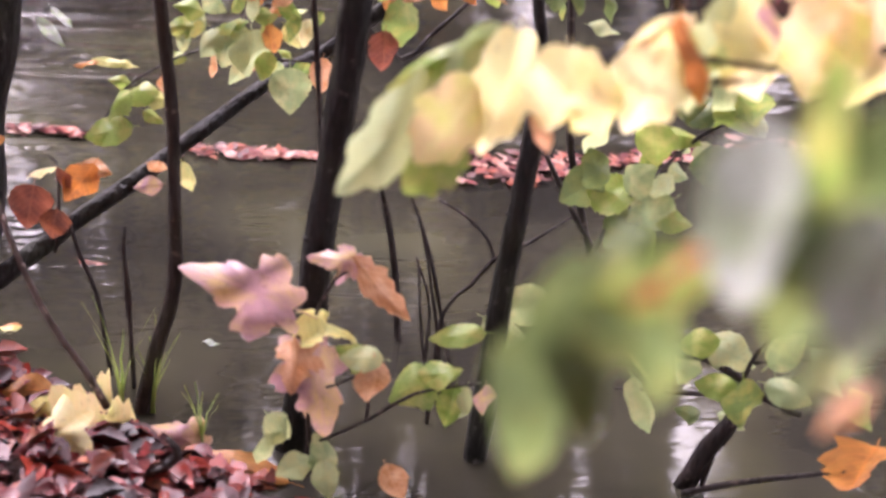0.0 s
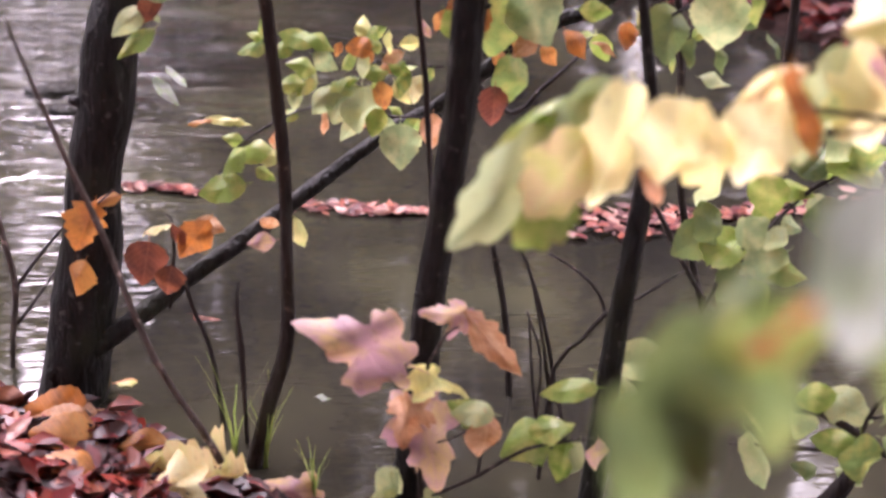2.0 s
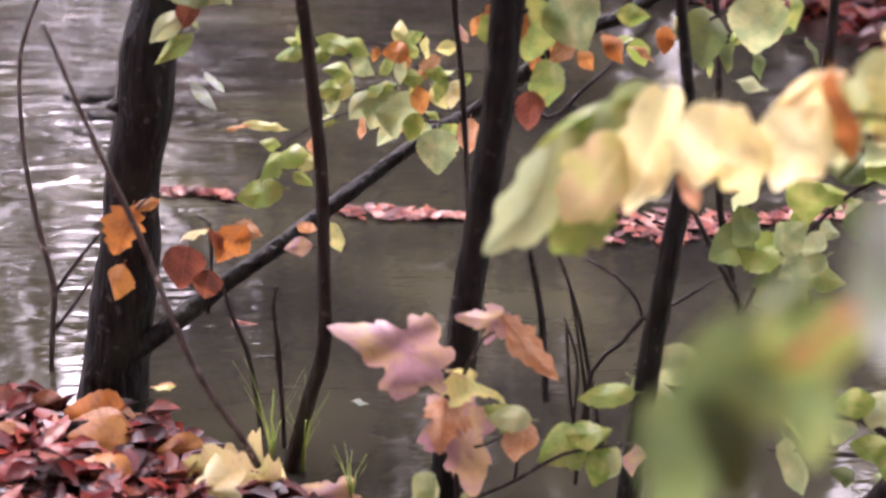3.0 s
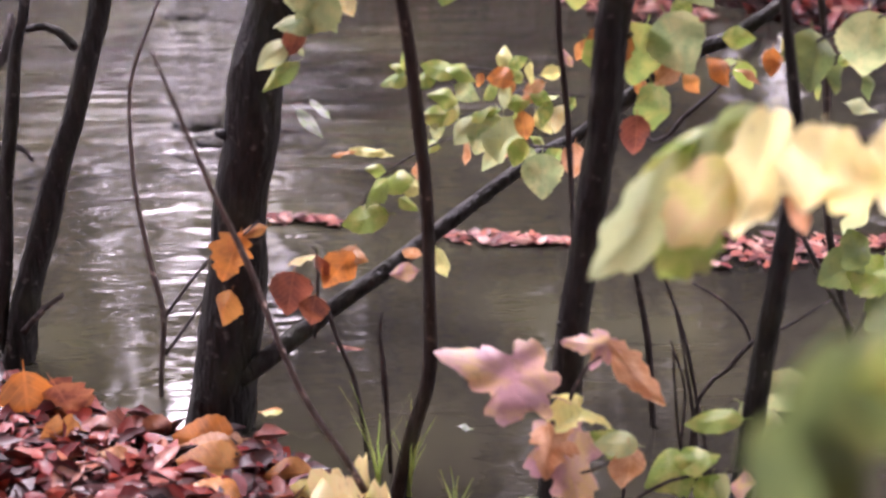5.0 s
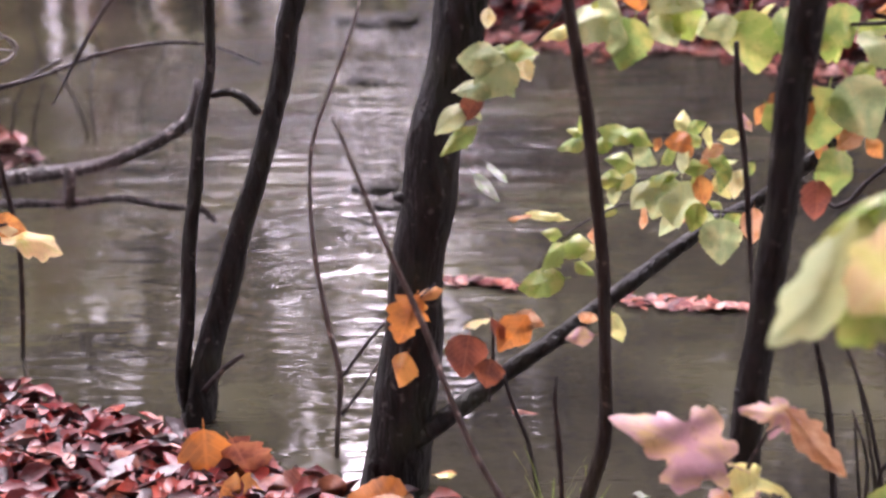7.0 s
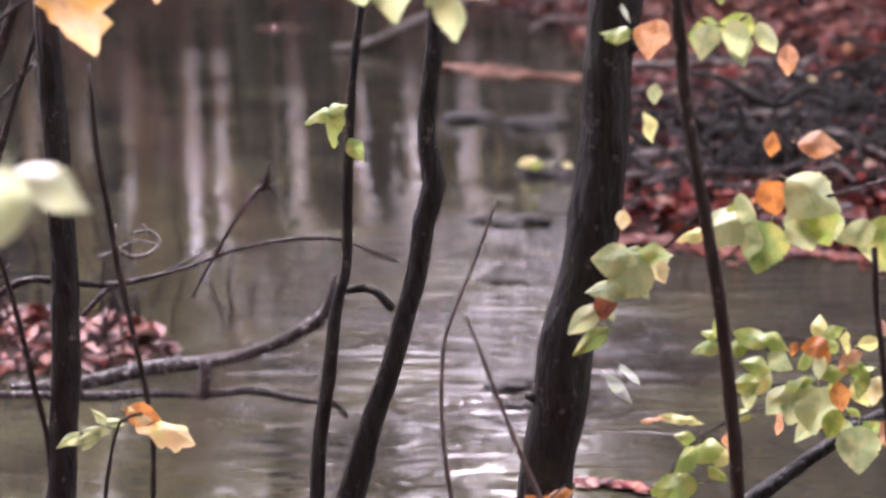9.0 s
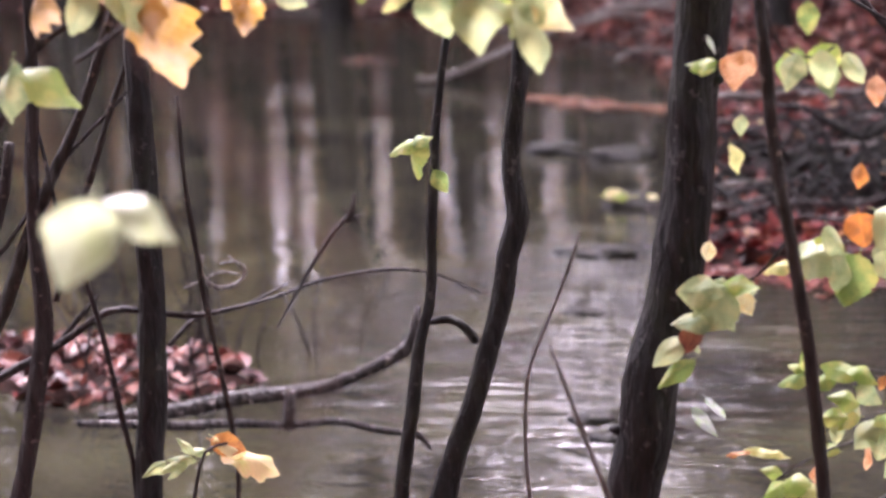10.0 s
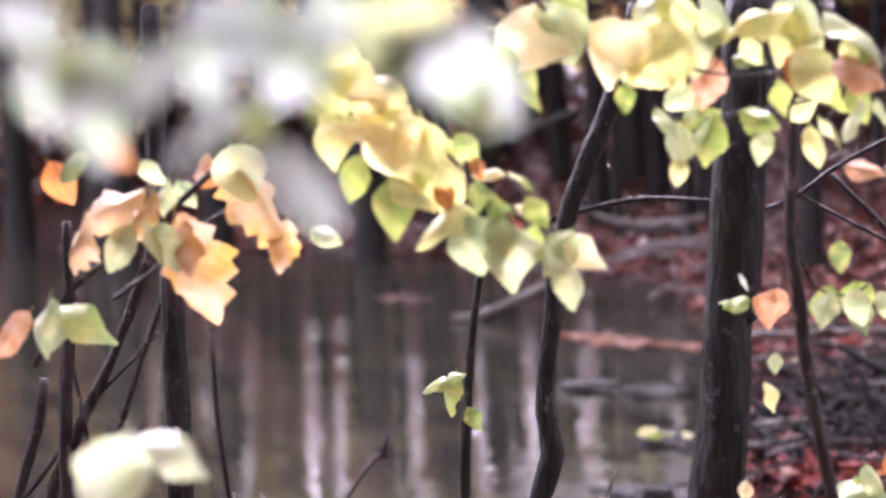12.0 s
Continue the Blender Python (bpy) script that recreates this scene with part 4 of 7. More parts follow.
leaf(nearmaple_twig_2, "broad", "cream", (0.464, 1.645, 0.972), (-0.013, -0.03, -0.093), 0.95, facing=(0, -0.85, 0.5), loose=0.12)
leaf(nearmaple_twig_2, "broad", "butter", (0.518, 1.66, 0.958), (0.044, -0.02, -0.094), 0.85, facing=(0, -0.85, 0.5), loose=0.12)
leaf(nearmaple_twig_2, "oval", "peach", (0.468, 1.7, 0.906), (0.022, 0, -0.05), 0.8, loose=0.12)
leaf(nearmaple_twig_2, "broad", "cream", (0.572, 1.66, 0.977), (-0.043, 0, -0.127), 0.75, facing=(0, -0.85, 0.5), loose=0.12)
leaf(nearmaple_twig_2, "broad", "pale", (0.618, 1.68, 0.986), (0.016, 0, -0.102), 0.7, facing=(0, -0.85, 0.5), loose=0.12)
leaf(nearmaple_twig_2, "oval", "orange", (0.618, 1.64, 1.007), (0.067, 0, -0.114), 0.5, loose=0.12)
leaf(nearmaple_twig_2, "oval", "butter", (0.567, 1.65, 1.04), (-0.08, 0, -0.038), 0.5, loose=0.12)
leaf(nearmaple_twig_1, "broad", "cream", (0.689, 1.66, 1.01), (0.047, 0, -0.124), 0.8, facing=(0, -0.85, 0.5), loose=0.12)
leaf(nearmaple_twig_1, "broad", "pale", (0.649, 1.67, 1.013), (-0.016, 0, -0.108), 0.7, facing=(0, -0.85, 0.5), loose=0.12)
leaf(nearmaple_twig_1, "oval", "pink", (0.699, 1.64, 1.054), (0.041, 0, -0.06), 0.6, loose=0.12)
leaf(nearmaple_twig_1, "broad", "butter", (0.745, 1.63, 1.027), (-0.022, 0, -0.122), 0.95, facing=(0, -0.85, 0.5), loose=0.12)
leaf(nearmaple_twig_1, "broad", "butter", (0.797, 1.62, 1.027), (-0.009, 0, -0.134), 0.9, facing=(0, -0.85, 0.5), loose=0.12)
leaf(nearmaple_twig_1, "broad", "butter", (0.697, 1.62, 1.127), (-0.126, 0, -0.044), 0.6, facing=(0, -0.85, 0.5), loose=0.12)
leaf(nearmaple_twig_1, "broad", "peach", (0.775, 1.6, 1.125), (-0.081, 0, -0.037), 0.7, facing=(0, -0.85, 0.5), loose=0.12)
leaf(nearmaple_twig_1, "broad", "yellow", (0.7, 1.62, 1.161), (-0.06, 0, -0.048), 0.7, facing=(0, -0.85, 0.5), loose=0.12)

nearleaf = thing("shrub_branch", (0.331, 0.75, 1.175), "branch of big green leaves close to the lens", "branch")
nearleaf_twig_1 = stem(nearleaf, "twig", [(0.438, 0.693, 1.264, 0.004), (0.392, 0.72, 1.259, 0.003), (0.343, 0.745, 1.249, 0.003), (0.293, 0.766, 1.221, 0.002), (0.268, 0.775, 1.197, 0.002)], TWIG, 6, 0.07, 50)
leaf(nearleaf_twig_1, "oval", "deep", (0.238, 0.764, 1.121), (0, 0, -0.124), 0.95)
leaf(nearleaf_twig_1, "oval", "deep", (0.254, 0.769, 1.151), (0, 0, -0.08), 0.9)
leaf(nearleaf_twig_1, "oval", "green", (0.251, 0.749, 1.203), (-0.043, 0.043, -0.043), 0.6)
leaf(nearleaf_twig_1, "oval", "green", (0.279, 0.75, 1.208), (-0.046, 0, -0.046), 0.7)
leaf(nearleaf_twig_1, "oval", "deep", (0.258, 0.77, 1.151), (0.025, 0, -0.12), 0.75)
leaf(nearleaf_twig_1, "oval", "deep", (0.252, 0.76, 1.216), (-0.046, 0, -0.051), 0.5)
leaf(nearleaf_twig_1, "oval", "deep", (0.291, 0.79, 1.146), (0.023, 0, -0.109), 0.6)
leaf(nearleaf_twig_1, "oval", "rust", (0.270, 0.728, 1.226), (-0.040, 0, -0.030), 0.5)
leaf(nearleaf_twig_1, "oval", "grey", (0.308, 0.706, 1.253), (0, 0, -0.115), 0.8)
leaf(nearleaf_twig_1, "oval", "green", (0.344, 0.711, 1.303), (0, 0, -0.09), 0.6)
leaf(nearleaf_twig_1, "oval", "deep", (0.351, 0.719, 1.209), (0, 0, -0.107), 0.75)
leaf(nearleaf_twig_1, "oval", "grey", (0.358, 0.682, 1.225), (0, 0, -0.111), 0.8)
leaf(nearleaf_twig_1, "oval", "pale", (0.366, 0.723, 1.169), (-0.043, 0, -0.043), 0.7)
leaf(nearleaf_twig_1, "oval", "deep", (0.369, 0.71, 1.279), (-0.049, 0, -0.098), 0.8)
leaf(nearleaf_twig_1, "oval", "yellow", (0.372, 1.035, 1.013), (0, 0, -0.071), 0.4)
leaf(nearleaf_twig_1, "oval", "peach", (0.419, 0.797, 1.097), (-0.032, 0, -0.032), 0.6)
leaf(nearleaf_twig_1, "oval", "green", (0.328, 0.73, 1.271), (-0.033, 0, -0.033), 0.6)

rshrub = thing("shrub", (0.827, 2.57, -0.083), "slender shrub with round pale leaves by the water", "shrub")
rshrub_twig_1 = stem(rshrub, "twig", [(0.812, 2.575, 0.31, 0.004), (0.85, 2.563, 0.412, 0.004), (0.899, 2.546, 0.472, 0.004), (0.945, 2.529, 0.54, 0.003), (1.024, 2.498, 0.612, 0.003)], TWIG, 6, 0.07, 66)
rshrub_twig_2 = stem(rshrub, "twig", [(0.945, 2.529, 0.54, 0.002), (0.977, 2.517, 0.575, 0.002), (1.008, 2.505, 0.529, 0.002)], TWIG, 6, 0.07, 67)
rshrub_twig_3 = stem(rshrub, "twig", [(0.678, 2.634, 0.766, 0.003), (0.718, 2.623, 0.827, 0.003), (0.761, 2.611, 0.85, 0.003), (0.828, 2.591, 0.884, 0.002)], TWIG, 6, 0.07, 68)
leaf(rshrub_twig_1, "round", "green", (0.888, 2.528, 0.542), (0.013, 0, -0.081))
leaf(rshrub_twig_2, "round", "deep", (0.986, 2.492, 0.512), (0.017, 0, -0.085))
leaf(rshrub_twig_1, "round", "pale", (0.894, 2.527, 0.419), (-0.073, 0.018, -0.055))
leaf(rshrub_twig_1, "round", "green", (0.83, 2.569, 0.442), (-0.081, 0.041, 0.02))
leaf(rshrub_twig_1, "round", "deep", (0.856, 2.54, 0.369), (-0.058, 0.019, -0.077))
leaf(rshrub_twig_1, "round", "pale", (0.914, 2.519, 0.462), (0.027, 0, -0.054))
leaf(rshrub_twig_1, "oval", "green", (0.931, 2.513, 0.411), (0.066, -0.017, 0))
leaf(rshrub_twig_1, "round", "deep", (0.783, 2.584, 0.436), (-0.069, 0.017, -0.052))
leaf(rshrub_twig_1, "round", "pale", (0.811, 2.575, 0.534), (-0.017, 0.017, -0.084))
leaf(rshrub_twig_2, "oval", "green", (0.934, 2.533, 0.559), (0.07, -0.014, -0.014))
leaf(rshrub_twig_2, "round", "deep", (0.959, 2.524, 0.613), (0.07, -0.035, -0.035))
leaf(rshrub_twig_1, "round", "pale", (1.009, 2.504, 0.63), (0.051, -0.017, -0.068))
leaf(rshrub_twig_1, "round", "green", (1.041, 2.491, 0.615), (0, 0, -0.077))
leaf(rshrub_twig_3, "round", "deep", (0.715, 2.604, 0.806), (0, -0.025, -0.1))
leaf(rshrub_twig_3, "round", "pale", (0.791, 2.582, 0.83), (0, 0, -0.112))
leaf(rshrub_twig_3, "round", "green", (0.852, 2.562, 0.869), (0.04, 0, -0.079))
leaf(rshrub_twig_3, "oval", "deep", (0.758, 2.591, 0.771), (0.014, 0, -0.057))
leaf(rshrub_twig_3, "oval", "pale", (0.793, 2.581, 0.732), (0.052, -0.013, -0.013))
leaf(rshrub_twig_1, "oval", "green", (0.887, 2.529, 0.352), (0.032, -0.016, -0.081))
leaf(rshrub_twig_1, "round", "deep", (0.803, 2.567, 0.485), (-0.028, 0.014, 0.071))
leaf(rshrub_twig_1, "round", "pale", (0.869, 2.546, 0.472), (0.043, -0.014, 0.057))
leaf(rshrub_twig_1, "round", "green", (1.021, 2.5, 0.608), (0.058, -0.039, -0.058))
leaf(rshrub_twig_2, "round", "deep", (0.951, 2.527, 0.608), (-0.07, 0.028, 0.014))
spray(rshrub_twig_1, "round", ('pale', 'pale', 'green'), [(0.82, 2.625, 0.374, 0.002), (0.915, 2.593, 0.451, 0.002), (0.963, 2.576, 0.521, 0.002), (1.068, 2.534, 0.608, 0.002)], 8, 0.055, 0.5, 92, twig=False)
spray(rshrub_twig_3, "oval", ('deep', 'green'), [(0.676, 2.717, 0.78, 0.002), (0.789, 2.686, 0.759, 0.002), (0.904, 2.65, 0.8, 0.002)], 6, 0.05, 0.5, 93, twig=False)

lowshrub = thing("shrub", (0.969, 2.304, -0.011), "low shrub of yellow-green leaves in the shallows", "shrub")
lowshrub_twig_1 = stem(lowshrub, "twig", [(0.969, 2.304, -0.011, 0.005), (0.995, 2.293, 0.142, 0.005), (1.015, 2.284, 0.255, 0.004), (1.035, 2.276, 0.301, 0.003)], TWIG, 6, 0.07, 95)
lowshrub_twig_2 = stem(lowshrub, "twig", [(1.015, 2.284, 0.255, 0.003), (1.087, 2.251, 0.281, 0.003), (1.153, 2.218, 0.276, 0.002)], TWIG, 6, 0.07, 96)
leaf(lowshrub_twig_1, "oval", "green", (1.009, 2.265, 0.185), (0.021, 0, -0.107))
leaf(lowshrub_twig_1, "oval", "pale", (0.861, 2.326, 0.153), (0.05, -0.025, -0.1), 0.8)
leaf(lowshrub_twig_1, "oval", "green", (0.924, 2.301, 0.286), (-0.061, 0.031, -0.031))
leaf(lowshrub_twig_1, "oval", "pale", (0.989, 2.296, 0.265), (0.091, -0.023, -0.045))
leaf(lowshrub_twig_2, "oval", "pale", (1.053, 2.245, 0.296), (0.049, -0.016, 0.066))
leaf(lowshrub_twig_2, "oval", "pale", (1.121, 2.212, 0.276), (0.066, -0.044, -0.066))
leaf(lowshrub_twig_1, "oval", "yellow", (0.845, 2.353, 0.266), (0.027, -0.027, -0.136), 0.7)
leaf(lowshrub_twig_1, "oval", "pale", (0.916, 2.326, 0.224), (-0.015, 0.015, -0.073))
leaf(lowshrub_twig_1, "oval", "green", (0.971, 2.304, 0.202), (-0.071, 0.028, 0))
leaf(lowshrub_twig_1, "oval", "pale", (0.654, 2.413, 0.299), (-0.106, 0.027, -0.027))
leaf(lowshrub_twig_1, "oval", "pale", (0.64, 2.417, 0.252), (0.091, -0.023, -0.045))
leaf(lowshrub_twig_1, "oval", "pale", (0.688, 2.404, 0.276), (-0.018, 0, -0.092))
leaf(lowshrub_twig_2, "curled", "orange", (1.177, 2.149, 0.114), (-0.022, 0.022, -0.13), 1.2)
leaf(lowshrub_twig_2, "oval", "pale", (1.079, 2.255, 0.215), (0.075, -0.037, -0.019))
leaf(lowshrub_twig_2, "oval", "green", (1.186, 2.201, 0.21), (0.048, -0.032, -0.064))
spray(lowshrub_twig_1, "oval", ('green', 'pale', 'deep'), [(0.974, 2.357, 0.081, 0.002), (1.01, 2.342, 0.156, 0.002), (1.095, 2.303, 0.23, 0.002), (1.212, 2.244, 0.226, 0.002)], 8, 0.05, 0.5, 112, twig=False)

beech = thing("leafy_branch", (0.368, 2.826, 0.549), "leafy twigs of small yellow-green and orange leaves", "branch")
beech_twig_1 = stem(beech, "twig", [(0.374, 2.825, 0.676, 0.003), (0.305, 2.834, 0.679, 0.003), (0.256, 2.839, 0.683, 0.003), (0.226, 2.841, 0.651, 0.003), (0.167, 2.845, 0.64, 0.002), (0.107, 2.848, 0.635, 0.002)], TWIG, 6, 0.07, 114)
beech_twig_2 = stem(beech, "twig", [(0.357, 2.828, 0.58, 0.003), (0.267, 2.837, 0.583, 0.003), (0.177, 2.845, 0.598, 0.003), (0.107, 2.848, 0.582, 0.002), (0.016, 2.85, 0.524, 0.002), (-0.025, 2.85, 0.46, 0.002)], TWIG, 6, 0.07, 115)
beech_twig_3 = stem(beech, "twig", [(0.305, 2.834, 0.679, 0.002), (0.226, 2.841, 0.719, 0.002), (0.127, 2.847, 0.728, 0.002), (0.049, 2.85, 0.718, 0.001)], TWIG, 6, 0.07, 116)
beech_twig_4 = stem(beech, "twig", [(0.404, 2.821, 0.677, 0.004), (0.496, 2.807, 0.596, 0.004), (0.543, 2.798, 0.641, 0.004), (0.616, 2.783, 0.718, 0.003), (0.668, 2.771, 0.792, 0.002)], TWIG, 6, 0.07, 117)
leaf(beech_twig_3, "oval", "green", (0.039, 2.83, 0.712), (-0.054, 0, 0))
leaf(beech_twig_3, "oval", "green", (0.066, 2.839, 0.746), (0.009, 0, 0.047))
leaf(beech_twig_3, "oval", "green", (0.117, 2.828, 0.729), (-0.06, 0, 0.024))
leaf(beech_twig_3, "oval", "green", (0.158, 2.826, 0.727), (0.059, -0.012, -0.012))
leaf(beech_twig_3, "oval", "pale", (0.168, 2.825, 0.686), (0.051, 0, -0.026))
leaf(beech_twig_1, "oval", "green", (0.111, 2.828, 0.647), (-0.062, 0, 0))
leaf(beech_twig_1, "oval", "green", (0.127, 2.837, 0.677), (-0.057, 0, 0.011))
leaf(beech_twig_1, "oval", "green", (0.187, 2.824, 0.652), (-0.049, 0, -0.024))
leaf(beech_twig_3, "round", "orange", (0.223, 2.811, 0.718), (-0.045, 0.011, -0.011))
leaf(beech_twig_1, "oval", "pale", (0.236, 2.81, 0.682), (0, 0, -0.049))
leaf(beech_twig_2, "oval", "pale", (0.156, 2.826, 0.616), (-0.049, 0, -0.049))
leaf(beech_twig_2, "round", "pale", (0.197, 2.813, 0.614), (-0.031, 0, -0.079))
leaf(beech_twig_2, "round", "pale", (0.232, 2.81, 0.599), (0, 0, -0.095))
leaf(beech_twig_2, "oval", "orange", (0.264, 2.808, 0.626), (0.01, 0, -0.059))
leaf(beech_twig_3, "oval", "green", (0.253, 2.819, 0.741), (0.034, -0.009, 0.017))
leaf(beech_twig_3, "oval", "green", (0.297, 2.804, 0.681), (0.04, 0, -0.02))
leaf(beech_twig_1, "oval", "yellow", (0.314, 2.813, 0.722), (0.039, -0.01, 0.01))
leaf(beech_twig_3, "oval", "peach", (0.283, 2.816, 0.698), (-0.037, 0, -0.019))
leaf(beech_twig_1, "oval", "cream", (0.322, 2.802, 0.643), (-0.02, 0, -0.051))
leaf(beech_twig_1, "oval", "yellow", (0.304, 2.814, 0.633), (0.029, -0.01, -0.039))
leaf(beech_twig_2, "round", "pale", (0.3, 2.804, 0.534), (0, 0, -0.085))
leaf(beech_twig_2, "oval", "green", (-0.002, 2.83, 0.502), (-0.054, 0, -0.054))
leaf(beech_twig_2, "oval", "green", (0.028, 2.84, 0.517), (-0.084, 0, -0.017))
leaf(beech_twig_2, "oval", "green", (-0.016, 2.82, 0.455), (-0.084, 0, -0.021), 1.1)
leaf(beech_twig_2, "oval", "yellow", (0.066, 2.829, 0.515), (-0.054, 0, 0.011))
leaf(beech_twig_2, "oval", "green", (0.065, 2.829, 0.479), (0.037, 0, -0.022))
leaf(beech_twig_2, "oval", "orange", (-0.052, 2.84, 0.574), (-0.044, -0.009, 0), 0.6)
leaf(beech_twig_2, "oval", "yellow", (-0.015, 2.84, 0.576), (-0.054, 0, 0.011), 0.6)
leaf(beech_twig_2, "oval", "yellow", (0.019, 2.84, 0.572), (0.041, 0, -0.008), 0.6)
leaf(beech_twig_2, "oval", "peach", (0.354, 2.778, 0.569), (0, 0, -0.07))
leaf(beech_twig_4, "round", "orange", (0.394, 2.651, 0.805), (-0.023, 0, -0.114), 0.75)
leaf(beech_twig_4, "oval", "green", (0.37, 2.664, 0.796), (0.029, 0, -0.059))
leaf(beech_twig_4, "round", "green", (0.44, 2.664, 0.796), (-0.022, 0, -0.111))
leaf(beech_twig_4, "round", "pale", (0.503, 2.653, 0.818), (0.049, -0.025, -0.098))
leaf(beech_twig_4, "round", "green", (0.472, 2.659, 0.707), (0.016, -0.016, -0.082))
leaf(beech_twig_4, "oval", "brown", (0.438, 2.644, 0.66), (0, 0, -0.08))
leaf(beech_twig_4, "oval", "orange", (0.573, 2.638, 0.778), (0.037, 0, -0.049))
leaf(beech_twig_4, "oval", "peach", (0.487, 2.656, 0.767), (-0.04, 0, -0.04))
leaf(beech_twig_4, "oval", "orange", (0.649, 2.621, 0.793), (0, 0, -0.052))
leaf(beech_twig_4, "oval", "peach", (0.619, 2.628, 0.776), (0.053, -0.013, -0.013), 0.5)
leaf(beech_twig_2, "oval", "green", (0.255, 2.808, 0.576), (-0.012, 0.012, -0.058))
leaf(beech_twig_3, "oval", "yellow", (0.283, 2.816, 0.721), (0.009, 0, -0.044))
leaf(beech_twig_1, "oval", "pale", (0.214, 2.812, 0.64), (0.049, -0.01, 0))
leaf(beech_twig_1, "oval", "pink", (0.34, 2.809, 0.753), (0.02, 0, -0.034))
leaf(beech_twig_1, "oval", "orange", (0.364, 2.806, 0.764), (-0.016, 0.008, -0.04))
leaf(beech_twig_4, "oval", "green", (0.597, 2.633, 0.832), (0.054, -0.014, 0))
leaf(beech_twig_4, "oval", "yellow", (0.683, 2.633, 0.813), (0.028, -0.009, -0.037))
leaf(beech_twig_3, "oval", "green", (0.088, 2.839, 0.705), (-0.049, 0, -0.01))
leaf(beech_twig_1, "oval", "pale", (0.142, 2.836, 0.654), (0.017, 0, -0.042))
leaf(beech_twig_3, "oval", "green", (0.206, 2.833, 0.685), (0.026, -0.009, 0.035))
spray(beech_twig_1, "oval", ('green', 'yellow', 'pale', 'green'), [(0.372, 2.806, 0.682, 0.002), (0.303, 2.814, 0.685, 0.002), (0.225, 2.821, 0.658, 0.002), (0.107, 2.828, 0.641, 0.002)], 9, 0.045, 0.5, 168, twig=False)
spray(beech_twig_2, "oval", ('pale', 'green', 'peach'), [(0.358, 2.837, 0.577, 0.002), (0.268, 2.847, 0.58, 0.002), (0.177, 2.854, 0.595, 0.002), (0.016, 2.86, 0.52, 0.002)], 10, 0.048, 0.5, 169, twig=False)
spray(beech_twig_3, "oval", ('green', 'orange', 'yellow'), [(0.304, 2.824, 0.682, 0.002), (0.225, 2.831, 0.722, 0.002), (0.049, 2.84, 0.721, 0.002)], 8, 0.042, 0.5, 170, twig=False)
spray(beech_twig_4, "oval", ('orange', 'peach', 'green'), [(0.388, 2.722, 0.749, 0.002), (0.473, 2.709, 0.742, 0.002), (0.592, 2.685, 0.778, 0.002), (0.698, 2.66, 0.833, 0.002)], 8, 0.05, 0.5, 171, twig=False)

aorange = thing("leafy_branch", (-0.14, 2.796, 0.297), "thin twigs with orange-brown dry leaves beside the trunk", "branch")
aorange_twig_1 = stem(aorange, "twig", [(-0.111, 2.758, 0.248, 0.003), (-0.103, 2.758, 0.336, 0.003), (-0.105, 2.758, 0.423, 0.002), (-0.134, 2.757, 0.435, 0.001)], TWIG, 6, 0.07, 173)
aorange_twig_2 = stem(aorange, "twig", [(-0.198, 2.733, 0.489, 0.002), (-0.228, 2.731, 0.464, 0.002), (-0.259, 2.728, 0.419, 0.002), (-0.272, 2.726, 0.355, 0.002)], TWIG, 6, 0.07, 174)
leaf(aorange_twig_2, "oval", "orange", (-0.267, 2.707, 0.332), (-0.03, 0, -0.074))
leaf(aorange_twig_2, "curled", "orange", (-0.249, 2.709, 0.427), (-0.034, -0.017, -0.086))
leaf(aorange_twig_1, "round", "brown", (-0.151, 2.736, 0.346), (-0.014, 0, -0.084))
leaf(aorange_twig_1, "oval", "orange", (-0.067, 2.739, 0.388), (-0.057, 0, -0.076))
leaf(aorange_twig_1, "oval", "cream", (-0.132, 2.737, 0.42), (-0.053, 0, -0.013))
leaf(aorange_twig_2, "oval", "orange", (-0.213, 2.732, 0.471), (-0.054, -0.011, -0.022), 0.6)
leaf(aorange_twig_1, "oval", "peach", (-0.038, 2.74, 0.417), (0.049, 0, -0.024))
leaf(aorange_twig_1, "round", "brown", (-0.113, 2.738, 0.308), (-0.01, 0, -0.06))
leaf(aorange_twig_1, "oval", "brown", (-0.101, 2.748, 0.39), (0.02, 0, -0.051))
leaf(aorange_twig_1, "oval", "pink", (0.051, 2.7, 0.402), (-0.05, 0, -0.01))
leaf(aorange_twig_1, "oval", "peach", (0.066, 2.699, 0.436), (0.038, 0, -0.008))
leaf(aorange_twig_1, "oval", "yellow", (0.122, 2.747, 0.396), (0.022, 0, -0.056))
leaf(aorange_twig_2, "oval", "orange", (-0.243, 2.729, 0.449), (-0.035, 0, -0.035))

agreen = thing("leafy_branch", (-0.123, 2.777, 0.812), "twig of pale green leaves before the dark trunk", "branch")
agreen_twig_1 = stem(agreen, "twig", [(0.03, 2.78, 0.966, 0.003), (-0.017, 2.78, 0.909, 0.003), (-0.075, 2.779, 0.87, 0.002), (-0.123, 2.777, 0.842, 0.002), (-0.153, 2.776, 0.793, 0.002), (-0.173, 2.775, 0.764, 0.001)], TWIG, 6, 0.07, 189)
leaf(agreen_twig_1, "round", "pale", (-0.121, 2.757, 0.884), (-0.07, 0, 0.014))
leaf(agreen_twig_1, "round", "pale", (-0.091, 2.748, 0.854), (-0.064, 0, -0.064))
leaf(agreen_twig_1, "oval", "pale", (-0.122, 2.747, 0.838), (-0.067, 0, 0))
leaf(agreen_twig_1, "oval", "green", (-0.044, 2.76, 0.897), (0.061, 0, -0.012))
leaf(agreen_twig_1, "oval", "cream", (-0.041, 2.76, 0.861), (0.019, 0, -0.049))
leaf(agreen_twig_1, "oval", "pale", (-0.166, 2.745, 0.784), (-0.054, 0, -0.054), 0.8)
